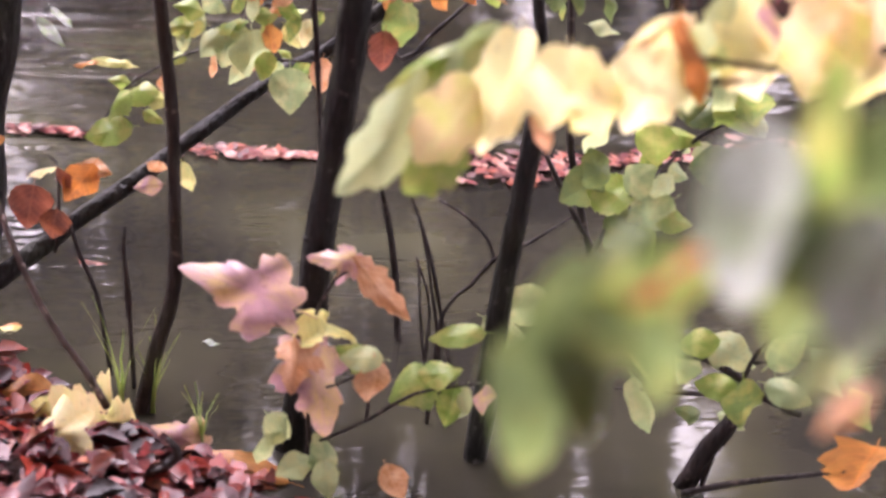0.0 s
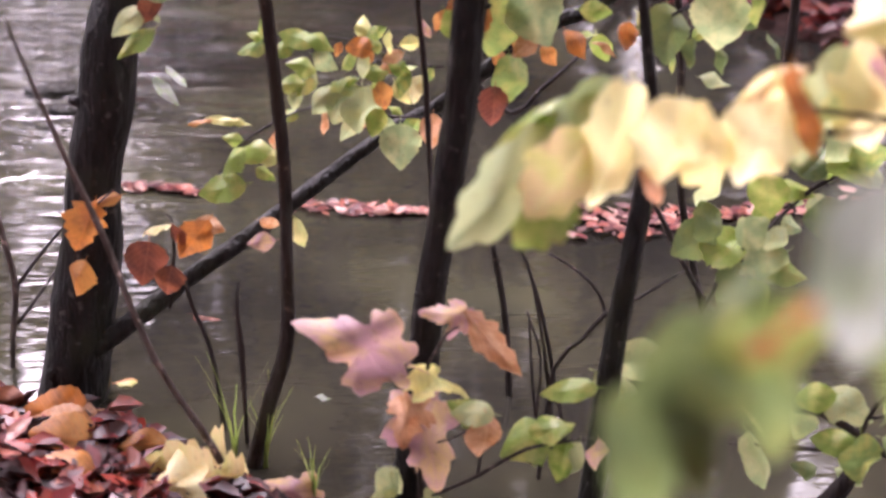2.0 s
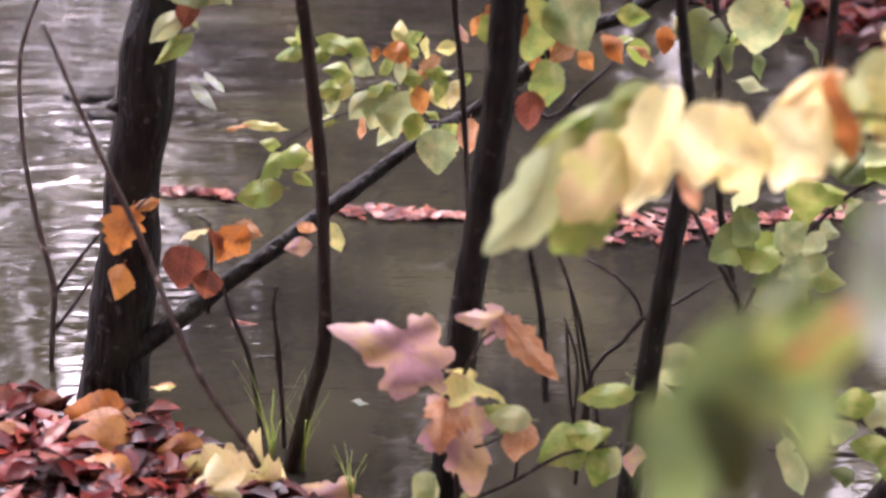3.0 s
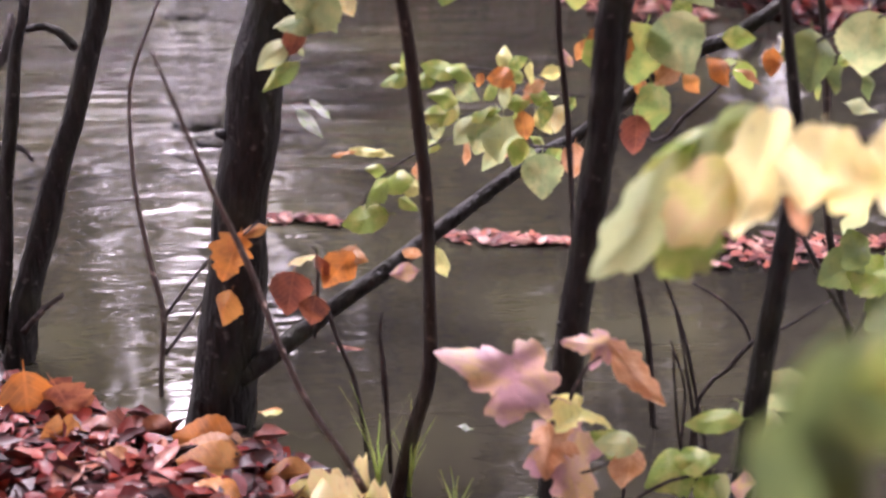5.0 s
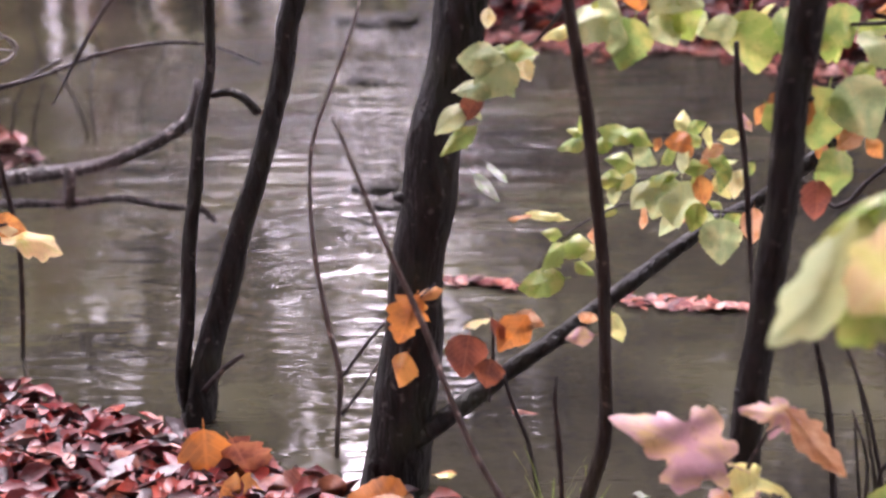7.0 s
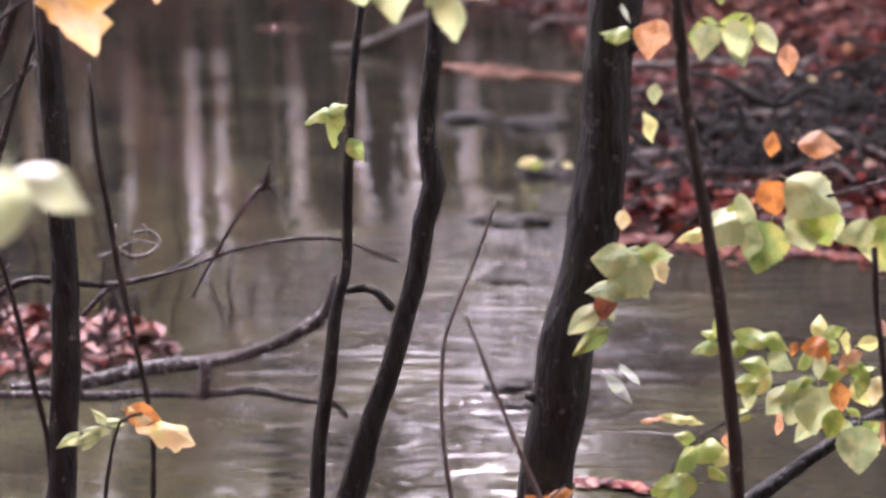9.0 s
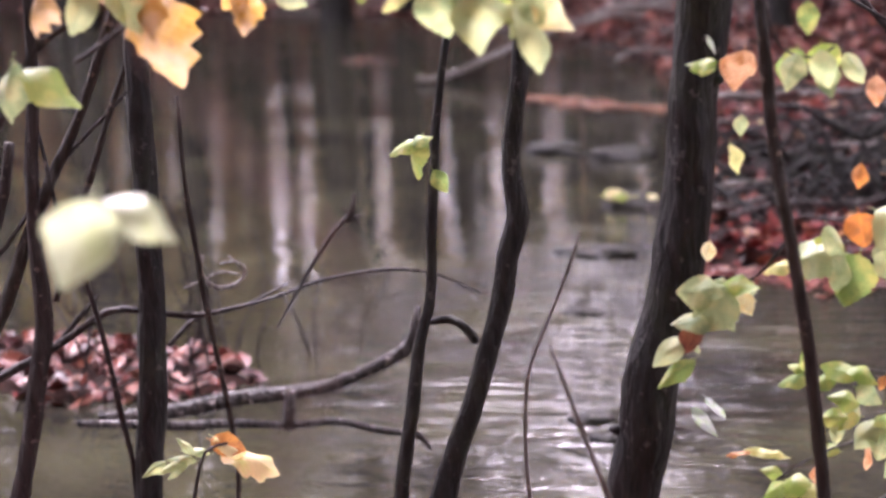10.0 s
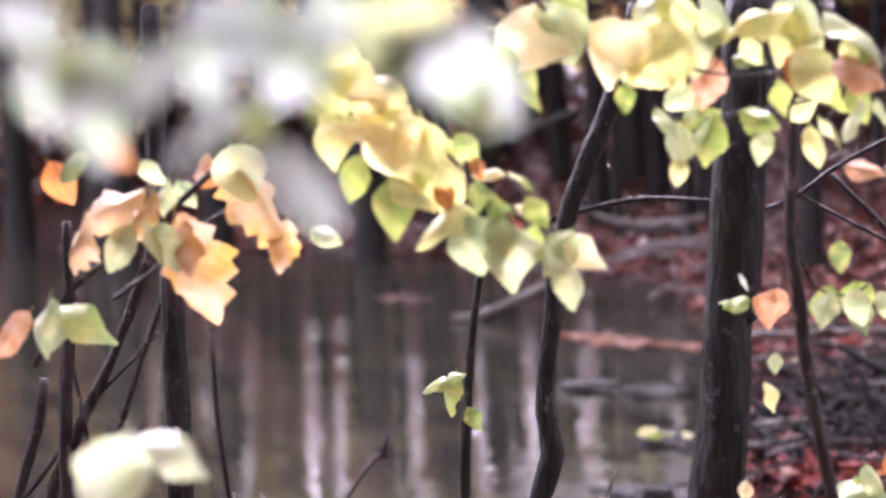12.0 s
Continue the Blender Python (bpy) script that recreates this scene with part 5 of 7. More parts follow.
leaf(agreen_twig_1, "oval", "green", (-0.154, 2.746, 0.747), (-0.064, -0.016, -0.048), 0.6)
leaf(agreen_twig_1, "oval", "brown", (-0.13, 2.747, 0.801), (-0.028, 0, -0.055))
leaf(agreen_twig_1, "oval", "pale", (-0.079, 2.759, 0.895), (0.061, 0, 0.012))
leaf(agreen_twig_1, "oval", "pale", (-0.065, 2.759, 0.842), (0.034, 0, -0.046))
leaf(agreen_twig_1, "oval", "white", (-0.112, 2.898, 0.609), (0.043, 0, -0.057), 0.5)
leaf(agreen_twig_1, "oval", "white", (-0.093, 2.899, 0.633), (0.04, 0, -0.04), 0.5)
spray(agreen_twig_1, "oval", ('pale', 'green'), [(-0.008, 2.78, 0.918, 0.002), (-0.084, 2.779, 0.871, 0.002), (-0.143, 2.776, 0.813, 0.002)], 5, 0.04, 0.5, 202, twig=False)

rtop = thing("leafy_branch", (0.257, 2.788, 0.987), "overhanging twigs of pale green and yellow round leaves", "branch")
rtop_twig_1 = stem(rtop, "twig", [(0.372, 2.775, 1.027, 0.003), (0.25, 2.789, 0.987, 0.003), (0.151, 2.796, 0.967, 0.003), (0.059, 2.799, 0.937, 0.002), (-0.006, 2.8, 0.908, 0.002)], TWIG, 6, 0.07, 204)
rtop_twig_2 = stem(rtop, "twig", [(0.769, 2.692, 0.988, 0.004), (0.602, 2.735, 0.943, 0.004), (0.423, 2.768, 0.927, 0.003), (0.313, 2.783, 0.924, 0.003)], TWIG, 6, 0.07, 205)
leaf(rtop_twig_1, "round", "pale", (0.066, 2.779, 0.942), (-0.088, 0, -0.022))
leaf(rtop_twig_1, "round", "green", (0.134, 2.777, 0.899), (-0.022, 0, -0.088))
leaf(rtop_twig_1, "round", "pale", (0.217, 2.772, 0.996), (0.091, -0.023, -0.046))
leaf(rtop_twig_1, "round", "orange", (0.15, 2.776, 0.983), (0.012, 0, -0.061))
leaf(rtop_twig_1, "round", "green", (0.231, 2.77, 0.939), (0.038, 0, -0.077))
leaf(rtop_twig_1, "oval", "yellow", (0.013, 2.78, 0.923), (-0.052, 0, 0))
leaf(rtop_twig_1, "oval", "cream", (-0.101, 2.778, 0.946), (-0.008, 0, -0.039))
leaf(rtop_twig_1, "oval", "pale", (0.109, 2.778, 0.962), (0.025, 0, -0.062))
leaf(rtop_twig_1, "round", "pale", (0.129, 2.777, 0.908), (0.016, 0, -0.08))
leaf(rtop_twig_2, "round", "green", (0.33, 2.76, 0.896), (0, 0, -0.119))
leaf(rtop_twig_2, "oval", "pale", (0.283, 2.766, 0.927), (-0.07, 0, -0.014))
leaf(rtop_twig_2, "round", "green", (0.411, 2.749, 0.932), (0.083, 0, -0.021))
leaf(rtop_twig_2, "round", "pale", (0.547, 2.726, 0.903), (0.071, -0.018, -0.053))
leaf(rtop_twig_2, "oval", "green", (0.515, 2.732, 0.854), (-0.032, 0, -0.042))
leaf(rtop_twig_2, "oval", "green", (0.462, 2.741, 0.9), (0, 0, -0.062))
leaf(rtop_twig_1, "round", "pale", (0.199, 2.773, 0.923), (0.03, 0, -0.06))
leaf(rtop_twig_2, "round", "green", (0.483, 2.738, 0.934), (0.015, 0, -0.075))
leaf(rtop_twig_2, "round", "orange", (0.578, 2.719, 0.975), (-0.098, 0.025, -0.025), 0.5)
spray(rtop_twig_2, "oval", ('pale', 'green', 'yellow'), [(0.24, 2.81, 0.909, 0.002), (0.38, 2.794, 0.931, 0.002), (0.563, 2.763, 0.908, 0.002)], 8, 0.055, 0.5, 224, twig=False)
spray(rtop_twig_1, "oval", ('green', 'orange', 'pale'), [(0.041, 2.82, 0.923, 0.002), (0.152, 2.816, 0.953, 0.002), (0.252, 2.809, 0.964, 0.002)], 6, 0.05, 0.5, 225, twig=False)

csap = thing("leafy_twig", (0, 2.7, 1.296), "thin twigs with a few yellow-green leaves", "twig")
csap_twig_1 = stem(csap, "twig", [(-0.006, 2.66, 1.371, 0.003), (0.017, 2.66, 1.3, 0.002), (0.067, 2.659, 1.282, 0.002), (0.101, 2.658, 1.299, 0.002)], TWIG, 6, 0.07, 227)
csap_twig_2 = stem(csap, "twig", [(-0.006, 2.66, 1.432, 0.002), (0.021, 2.66, 1.526, 0.002), (0.064, 2.659, 1.568, 0.002), (0.123, 2.657, 1.6, 0.002)], TWIG, 6, 0.07, 228)
leaf(csap_twig_1, "oval", "yellow", (-0.045, 2.68, 1.122), (0.024, 0, -0.049))
leaf(csap_twig_1, "oval", "green", (-0.104, 2.698, 1.272), (-0.048, 0, 0.012))
leaf(csap_twig_1, "oval", "white", (-0.088, 2.699, 1.301), (0.015, 0, -0.031), 0.4)
leaf(csap_twig_1, "oval", "orange", (0.136, 2.697, 1.088), (-0.011, 0, -0.044))
leaf(csap_twig_1, "oval", "peach", (0.214, 2.692, 1.092), (0.067, -0.017, 0))
leaf(csap_twig_1, "round", "green", (0.039, 2.7, 1.26), (-0.015, 0, -0.062))
leaf(csap_twig_1, "round", "green", (0.087, 2.699, 1.268), (0.015, 0, -0.06))
leaf(csap_twig_1, "oval", "pale", (0.134, 2.697, 1.259), (0.035, 0, -0.047))
leaf(csap_twig_1, "oval", "peach", (0.165, 2.695, 1.223), (0, 0, -0.05))
leaf(csap_twig_1, "round", "peach", (-0.04, 2.7, 1.255), (-0.014, 0, -0.071))
leaf(csap_twig_1, "oval", "green", (0.06, 2.679, 1.341), (0, 0, -0.054))
leaf(csap_twig_1, "oval", "pale", (0.093, 2.678, 1.244), (0.015, 0, -0.061))
leaf(csap_twig_1, "oval", "pale", (-0.043, 2.72, 1.168), (0, 0, -0.037))

bud = thing("bare_twig", (-0.931, 3.664, 0.826), "withered dark bud cluster on a thin bare twig", "twig")
bud_twig_1 = stem(bud, "twig", [(-0.944, 3.66, 0.811, 0.006), (-0.931, 3.664, 0.829, 0.01), (-0.921, 3.666, 0.878, 0.002)], TWIG, 6, 0.07, 243)
bud_twig_2 = stem(bud, "twig", [(-0.954, 3.658, 0.847, 0.002), (-0.933, 3.663, 0.829, 0.005), (-0.912, 3.668, 0.804, 0.002)], TWIG, 6, 0.07, 244)
bud_twig_3 = stem(bud, "twig", [(-0.938, 3.662, 0.816, 0.005), (-0.919, 3.667, 0.823, 0.004), (-0.903, 3.67, 0.827, 0.001)], TWIG, 6, 0.07, 245)

ebud = thing("leafy_twig", (-0.645, 3.185, 1.039), "few fresh yellow-green leaves on a thin stem", "twig")
ebud_twig_1 = stem(ebud, "twig", [(-0.645, 3.206, 1.012, 0.002), (-0.66, 3.203, 1.036, 0.002), (-0.68, 3.199, 1.07, 0.002)], TWIG, 6, 0.07, 247)
leaf(ebud_twig_1, "oval", "green", (-0.677, 3.179, 1.04), (-0.032, -0.016, -0.08))
leaf(ebud_twig_1, "oval", "green", (-0.697, 3.174, 1.066), (-0.059, -0.01, -0.01))
leaf(ebud_twig_1, "oval", "green", (-0.63, 3.199, 0.991), (0.027, 0, -0.046))
leaf(ebud_twig_1, "oval", "green", (-0.663, 3.182, 1.078), (0.038, 0.008, 0.03))

whitetwig = thing("leafy_twig", (-0.59, 1.433, 1.309), "soft milky leaf pair on a twig close by", "twig")
whitetwig_twig_1 = stem(whitetwig, "twig", [(-0.722, 1.371, 1.413, 0.002), (-0.663, 1.401, 1.357, 0.002), (-0.617, 1.422, 1.322, 0.002), (-0.586, 1.435, 1.306, 0.002)], TWIG, 6, 0.07, 253)
leaf(whitetwig_twig_1, "round", "milky", (-0.61, 1.403, 1.284), (-0.04, 0, -0.079), 0.85)
leaf(whitetwig_twig_1, "oval", "milky", (-0.557, 1.436, 1.297), (0.07, 0.035, -0.035), 0.75)

browntwig = thing("leafy_branch", (-0.932, 2.32, 1.438), "branch of withered peach and brown curled leaves", "branch")
browntwig_twig_1 = stem(browntwig, "twig", [(-1.088, 2.251, 1.25, 0.004), (-1.032, 2.277, 1.361, 0.005), (-0.948, 2.313, 1.422, 0.005), (-0.876, 2.341, 1.484, 0.005), (-0.796, 2.37, 1.555, 0.005), (-0.691, 2.403, 1.616, 0.004)], TWIG, 6, 0.07, 257)
browntwig_twig_2 = stem(browntwig, "twig", [(-0.982, 2.299, 1.341, 0.003), (-0.904, 2.331, 1.395, 0.004), (-0.855, 2.349, 1.442, 0.004), (-0.808, 2.366, 1.468, 0.003)], TWIG, 6, 0.07, 258)
leaf(browntwig_twig_1, "curled", "curl", (-0.971, 2.282, 1.478), (-0.093, -0.031, -0.062), 0.72)
leaf(browntwig_twig_1, "oval", "pale", (-0.957, 2.277, 1.417), (-0.034, -0.017, -0.068))
leaf(browntwig_twig_1, "oval", "pale", (-0.903, 2.31, 1.487), (-0.014, -0.014, -0.055))
leaf(browntwig_twig_2, "oval", "pale", (-0.892, 2.303, 1.413), (0.019, 0.019, -0.078))
leaf(browntwig_twig_2, "curled", "curl", (-0.857, 2.306, 1.371), (0.042, 0, -0.168), 0.72)
leaf(browntwig_twig_2, "curled", "curl", (-0.873, 2.3, 1.413), (0, 0, -0.09), 0.72)
leaf(browntwig_twig_1, "round", "pale", (-0.785, 2.331, 1.515), (0.021, 0.021, -0.085))
leaf(browntwig_twig_2, "curled", "curl", (-0.749, 2.343, 1.464), (0.068, 0.034, -0.136), 0.72)
leaf(browntwig_twig_2, "curled", "curl", (-0.736, 2.347, 1.406), (-0.02, 0, -0.08), 0.72)
leaf(browntwig_twig_1, "curled", "curl", (-1.02, 2.26, 1.428), (-0.044, 0, -0.089), 0.72)
leaf(browntwig_twig_1, "oval", "pale", (-1.058, 2.221, 1.312), (-0.021, -0.021, -0.086))
leaf(browntwig_twig_1, "oval", "green", (-0.997, 2.249, 1.313), (0.083, 0.028, -0.055))
leaf(browntwig_twig_1, "oval", "peach", (-1.096, 2.202, 1.306), (-0.044, -0.022, -0.066))
leaf(browntwig_twig_2, "oval", "pale", (-0.697, 2.453, 1.413), (0.048, 0.012, -0.024))
leaf(browntwig_twig_1, "oval", "pale", (-0.872, 2.343, 1.488), (0.027, 0.013, -0.04))
leaf(browntwig_twig_1, "oval", "orange", (-1.08, 2.365, 1.505), (0.024, 0.024, -0.071))
leaf(browntwig_twig_1, "oval", "deep", (-1.043, 2.327, 1.535), (-0.032, -0.016, -0.048))
leaf(browntwig_twig_1, "oval", "pale", (-0.92, 2.324, 1.519), (0.027, 0.013, -0.04))
leaf(browntwig_twig_1, "curled", "curl", (-0.938, 2.296, 1.464), (-0.049, -0.024, -0.073), 0.72)
leaf(browntwig_twig_1, "oval", "pale", (-0.903, 2.299, 1.431), (0.032, 0.016, -0.065))
spray(browntwig_twig_1, "curled", ('peach', 'brown', 'orange'), [(-1.063, 2.318, 1.441, 0.002), (-0.973, 2.357, 1.452, 0.002), (-0.895, 2.388, 1.465, 0.002), (-0.821, 2.414, 1.529, 0.002)], 6, 0.05, 0.5, 279, twig=False)

yelltwig = thing("leafy_branch", (-0.46, 2.253, 1.547), "branch of bright yellow and pale green leaves", "branch")
yelltwig_twig_1 = stem(yelltwig, "twig", [(-0.69, 2.194, 1.7, 0.003), (-0.607, 2.219, 1.606, 0.003), (-0.534, 2.237, 1.573, 0.003), (-0.461, 2.253, 1.531, 0.003), (-0.41, 2.263, 1.476, 0.002), (-0.344, 2.274, 1.435, 0.002), (-0.299, 2.28, 1.41, 0.002)], TWIG, 6, 0.07, 281)
yelltwig_twig_2 = stem(yelltwig, "twig", [(-0.534, 2.237, 1.573, 0.002), (-0.54, 2.236, 1.611, 0.002), (-0.488, 2.248, 1.594, 0.002), (-0.46, 2.254, 1.554, 0.002)], TWIG, 6, 0.07, 282)
leaf(yelltwig_twig_1, "oval", "cream", (-0.539, 2.215, 1.524), (0.069, 0.035, -0.104), 0.8)
leaf(yelltwig_twig_1, "oval", "yellow", (-0.469, 2.231, 1.51), (0.034, 0.034, -0.136), 0.8)
leaf(yelltwig_twig_1, "oval", "green", (-0.533, 2.207, 1.467), (0, 0, -0.091))
leaf(yelltwig_twig_1, "oval", "yellow", (-0.466, 2.222, 1.446), (-0.079, -0.026, -0.053), 0.7)
leaf(yelltwig_twig_1, "oval", "yellow", (-0.571, 2.207, 1.639), (0.068, 0.023, -0.068))
leaf(yelltwig_twig_2, "oval", "yellow", (-0.528, 2.218, 1.618), (0.073, 0.024, -0.049))
leaf(yelltwig_twig_1, "oval", "green", (-0.584, 2.204, 1.507), (-0.017, 0, -0.066))
leaf(yelltwig_twig_1, "round", "pale", (-0.424, 2.23, 1.408), (0.021, 0, -0.085))
leaf(yelltwig_twig_1, "round", "pale", (-0.375, 2.239, 1.389), (0, 0, -0.095))
leaf(yelltwig_twig_1, "oval", "pale", (-0.34, 2.244, 1.41), (0.061, 0.02, -0.041))
leaf(yelltwig_twig_1, "oval", "pale", (-0.299, 2.24, 1.372), (0.026, 0, -0.103))
leaf(yelltwig_twig_1, "oval", "cream", (-0.281, 2.253, 1.397), (0.068, 0, -0.034))
leaf(yelltwig_twig_1, "oval", "green", (-0.385, 2.247, 1.468), (0.043, 0.014, -0.028))
leaf(yelltwig_twig_1, "oval", "yellow", (-0.608, 2.198, 1.629), (0.046, 0, -0.07))
leaf(yelltwig_twig_1, "oval", "orange", (-0.42, 2.241, 1.515), (0.011, 0, -0.032))
leaf(yelltwig_twig_1, "oval", "green", (-0.344, 2.254, 1.452), (0.03, 0, -0.044))
leaf(yelltwig_twig_1, "oval", "cream", (-0.588, 2.203, 1.583), (0.073, 0.018, -0.036))
leaf(yelltwig_twig_1, "oval", "cream", (-0.5, 2.224, 1.557), (0.045, 0.022, -0.067))
leaf(yelltwig_twig_1, "oval", "green", (-0.422, 2.241, 1.477), (0, 0, -0.046))
leaf(yelltwig_twig_1, "oval", "yellow", (-0.618, 2.195, 1.561), (0, 0, -0.084))
leaf(yelltwig_twig_1, "oval", "orange", (-0.466, 2.232, 1.479), (0.014, 0, -0.043))
leaf(yelltwig_twig_1, "oval", "cream", (-0.555, 2.201, 1.604), (0.026, 0, -0.079))
leaf(yelltwig_twig_1, "oval", "yellow", (-0.501, 2.214, 1.489), (0.061, 0.02, -0.04))
leaf(yelltwig_twig_1, "oval", "green", (-0.406, 2.233, 1.455), (-0.013, 0, -0.051))
leaf(yelltwig_twig_1, "oval", "pale", (-0.39, 2.226, 1.424), (0, 0, -0.068))
leaf(yelltwig_twig_1, "oval", "pale", (-0.32, 2.237, 1.399), (-0.042, 0, -0.063))
leaf(yelltwig_twig_1, "oval", "green", (-0.434, 2.238, 1.539), (0.028, 0.014, -0.043))
leaf(yelltwig_twig_1, "oval", "yellow", (-0.591, 2.202, 1.666), (0.049, 0.024, -0.073))
leaf(yelltwig_twig_1, "oval", "pale", (-0.629, 2.192, 1.645), (0.018, 0, -0.074))
leaf(yelltwig_twig_1, "oval", "yellow", (-0.544, 2.214, 1.574), (0.04, 0.02, -0.08))
leaf(yelltwig_twig_1, "oval", "green", (-0.364, 2.271, 1.497), (0.038, 0, -0.026))
leaf(yelltwig_twig_1, "oval", "brown", (-0.378, 2.248, 1.441), (0.02, 0.01, -0.031))
leaf(yelltwig_twig_1, "oval", "cream", (-0.528, 2.208, 1.55), (0.022, 0, -0.065))
spray(yelltwig_twig_1, "oval", ('yellow', 'cream', 'green'), [(-0.634, 2.211, 1.638, 0.002), (-0.549, 2.234, 1.581, 0.002), (-0.461, 2.253, 1.524, 0.002), (-0.344, 2.274, 1.435, 0.002)], 12, 0.055, 0.5, 316, twig=False)

toptwig = thing("leafy_branch", (-0.118, 2.297, 1.676), "overhanging twigs of yellow and pale green leaves", "branch")
toptwig_twig_1 = stem(toptwig, "twig", [(-0.377, 2.269, 1.778, 0.003), (-0.305, 2.28, 1.7, 0.003), (-0.231, 2.288, 1.651, 0.003), (-0.157, 2.295, 1.641, 0.002), (-0.083, 2.299, 1.623, 0.002), (0.006, 2.3, 1.626, 0.002)], TWIG, 6, 0.07, 318)
toptwig_twig_2 = stem(toptwig, "twig", [(0.21, 2.341, 1.662, 0.003), (0.109, 2.347, 1.622, 0.003), (0.027, 2.35, 1.588, 0.003), (-0.048, 2.35, 1.576, 0.002), (-0.147, 2.345, 1.564, 0.002)], TWIG, 6, 0.07, 319)
leaf(toptwig_twig_1, "round", "cream", (-0.251, 2.266, 1.659), (-0.032, 0, -0.097))
leaf(toptwig_twig_1, "round", "yellow", (-0.18, 2.263, 1.65), (-0.085, 0, -0.057))
leaf(toptwig_twig_1, "oval", "green", (-0.353, 2.253, 1.626), (0.051, 0, -0.076), 0.7)
leaf(toptwig_twig_1, "round", "cream", (-0.34, 2.255, 1.686), (0.102, 0, -0.051))
leaf(toptwig_twig_1, "oval", "yellow", (-0.047, 2.28, 1.704), (-0.086, -0.022, -0.022))
leaf(toptwig_twig_1, "oval", "pale", (-0.126, 2.297, 1.677), (-0.024, -0.024, -0.094))
leaf(toptwig_twig_1, "oval", "peach", (-0.116, 2.297, 1.616), (-0.023, 0, -0.069))
leaf(toptwig_twig_1, "oval", "green", (-0.224, 2.289, 1.6), (0, 0, -0.044))
leaf(toptwig_twig_1, "oval", "orange", (-0.001, 2.28, 1.632), (-0.016, 0, -0.047))
leaf(toptwig_twig_1, "round", "yellow", (0.031, 2.28, 1.621), (0.046, 0, -0.07))
leaf(toptwig_twig_2, "round", "peach", (0.085, 2.278, 1.624), (0.072, 0, -0.024))
leaf(toptwig_twig_1, "oval", "pale", (0.014, 2.3, 1.689), (0.055, 0, -0.083))
leaf(toptwig_twig_2, "oval", "pale", (0.086, 2.298, 1.678), (0.076, 0, -0.076))
leaf(toptwig_twig_2, "round", "pale", (-0.162, 2.324, 1.531), (0, 0, -0.062))
leaf(toptwig_twig_2, "oval", "green", (-0.123, 2.327, 1.541), (-0.019, 0, -0.075))
leaf(toptwig_twig_2, "oval", "green", (-0.048, 2.33, 1.565), (0.052, 0, -0.026))
leaf(toptwig_twig_2, "oval", "pale", (0.048, 2.329, 1.546), (0.032, 0, -0.048))
leaf(toptwig_twig_2, "oval", "green", (0.082, 2.329, 1.578), (0.017, 0, -0.052))
leaf(toptwig_twig_2, "oval", "yellow", (0.026, 2.33, 1.524), (0.014, 0, -0.057))
leaf(toptwig_twig_2, "oval", "yellow", (-0.159, 2.325, 1.496), (-0.01, 0, -0.041))
leaf(toptwig_twig_2, "oval", "green", (-0.098, 2.598, 1.282), (-0.042, 0, -0.011))
leaf(toptwig_twig_2, "oval", "pale", (0.032, 2.55, 1.275), (-0.015, 0, -0.058))
leaf(toptwig_twig_2, "oval", "pale", (0.08, 2.549, 1.274), (0.016, 0, -0.062))
leaf(toptwig_twig_2, "oval", "peach", (0.09, 2.398, 1.491), (0.054, 0, -0.014))
leaf(toptwig_twig_1, "oval", "green", (-0.289, 2.282, 1.722), (0.034, 0, -0.069))
leaf(toptwig_twig_1, "oval", "yellow", (-0.14, 2.296, 1.715), (0.076, 0, -0.038))
leaf(toptwig_twig_1, "oval", "deep", (-0.061, 2.349, 1.649), (0.046, 0, -0.011))
leaf(toptwig_twig_1, "oval", "pale", (-0.192, 2.292, 1.717), (-0.043, 0, -0.064))
leaf(toptwig_twig_2, "oval", "yellow", (0.079, 2.299, 1.645), (0.019, 0, -0.058))
leaf(toptwig_twig_1, "round", "pale", (-0.302, 2.26, 1.684), (0.026, 0, -0.079))
leaf(toptwig_twig_1, "round", "cream", (-0.221, 2.269, 1.666), (-0.034, 0, -0.068))
leaf(toptwig_twig_2, "oval", "green", (0.042, 2.33, 1.588), (0.028, 0, -0.056))
leaf(toptwig_twig_2, "oval", "pale", (0.071, 2.329, 1.556), (-0.034, 0, -0.052))
leaf(toptwig_twig_2, "oval", "green", (-0.017, 2.33, 1.59), (0.013, 0, -0.053))
leaf(toptwig_twig_1, "oval", "yellow", (-0.008, 2.3, 1.671), (-0.027, 0, -0.08))
leaf(toptwig_twig_1, "round", "pale", (-0.096, 2.298, 1.698), (0.02, 0, -0.082))
leaf(toptwig_twig_2, "oval", "green", (0.1, 2.298, 1.637), (0.043, 0, -0.064))
leaf(toptwig_twig_1, "oval", "green", (-0.371, 2.25, 1.642), (0.018, 0, -0.074))
leaf(toptwig_twig_2, "oval", "pale", (-0.168, 2.324, 1.565), (0.032, 0, -0.048))
leaf(toptwig_twig_2, "oval", "green", (-0.138, 2.326, 1.572), (-0.03, 0, -0.045))
leaf(toptwig_twig_2, "oval", "pale", (-0.049, 2.349, 1.522), (-0.011, 0, -0.046))
spray(toptwig_twig_2, "oval", ('green', 'pale', 'yellow'), [(-0.204, 2.391, 1.581, 0.002), (-0.127, 2.397, 1.562, 0.002), (-0.011, 2.4, 1.55, 0.002), (0.117, 2.397, 1.592, 0.002)], 10, 0.05, 0.5, 361, twig=False)
spray(toptwig_twig_1, "oval", ('yellow', 'cream', 'pale'), [(-0.379, 2.269, 1.726, 0.002), (-0.268, 2.284, 1.683, 0.002), (-0.156, 2.295, 1.678, 0.002), (-0.008, 2.3, 1.671, 0.002)], 9, 0.06, 0.5, 362, twig=False)

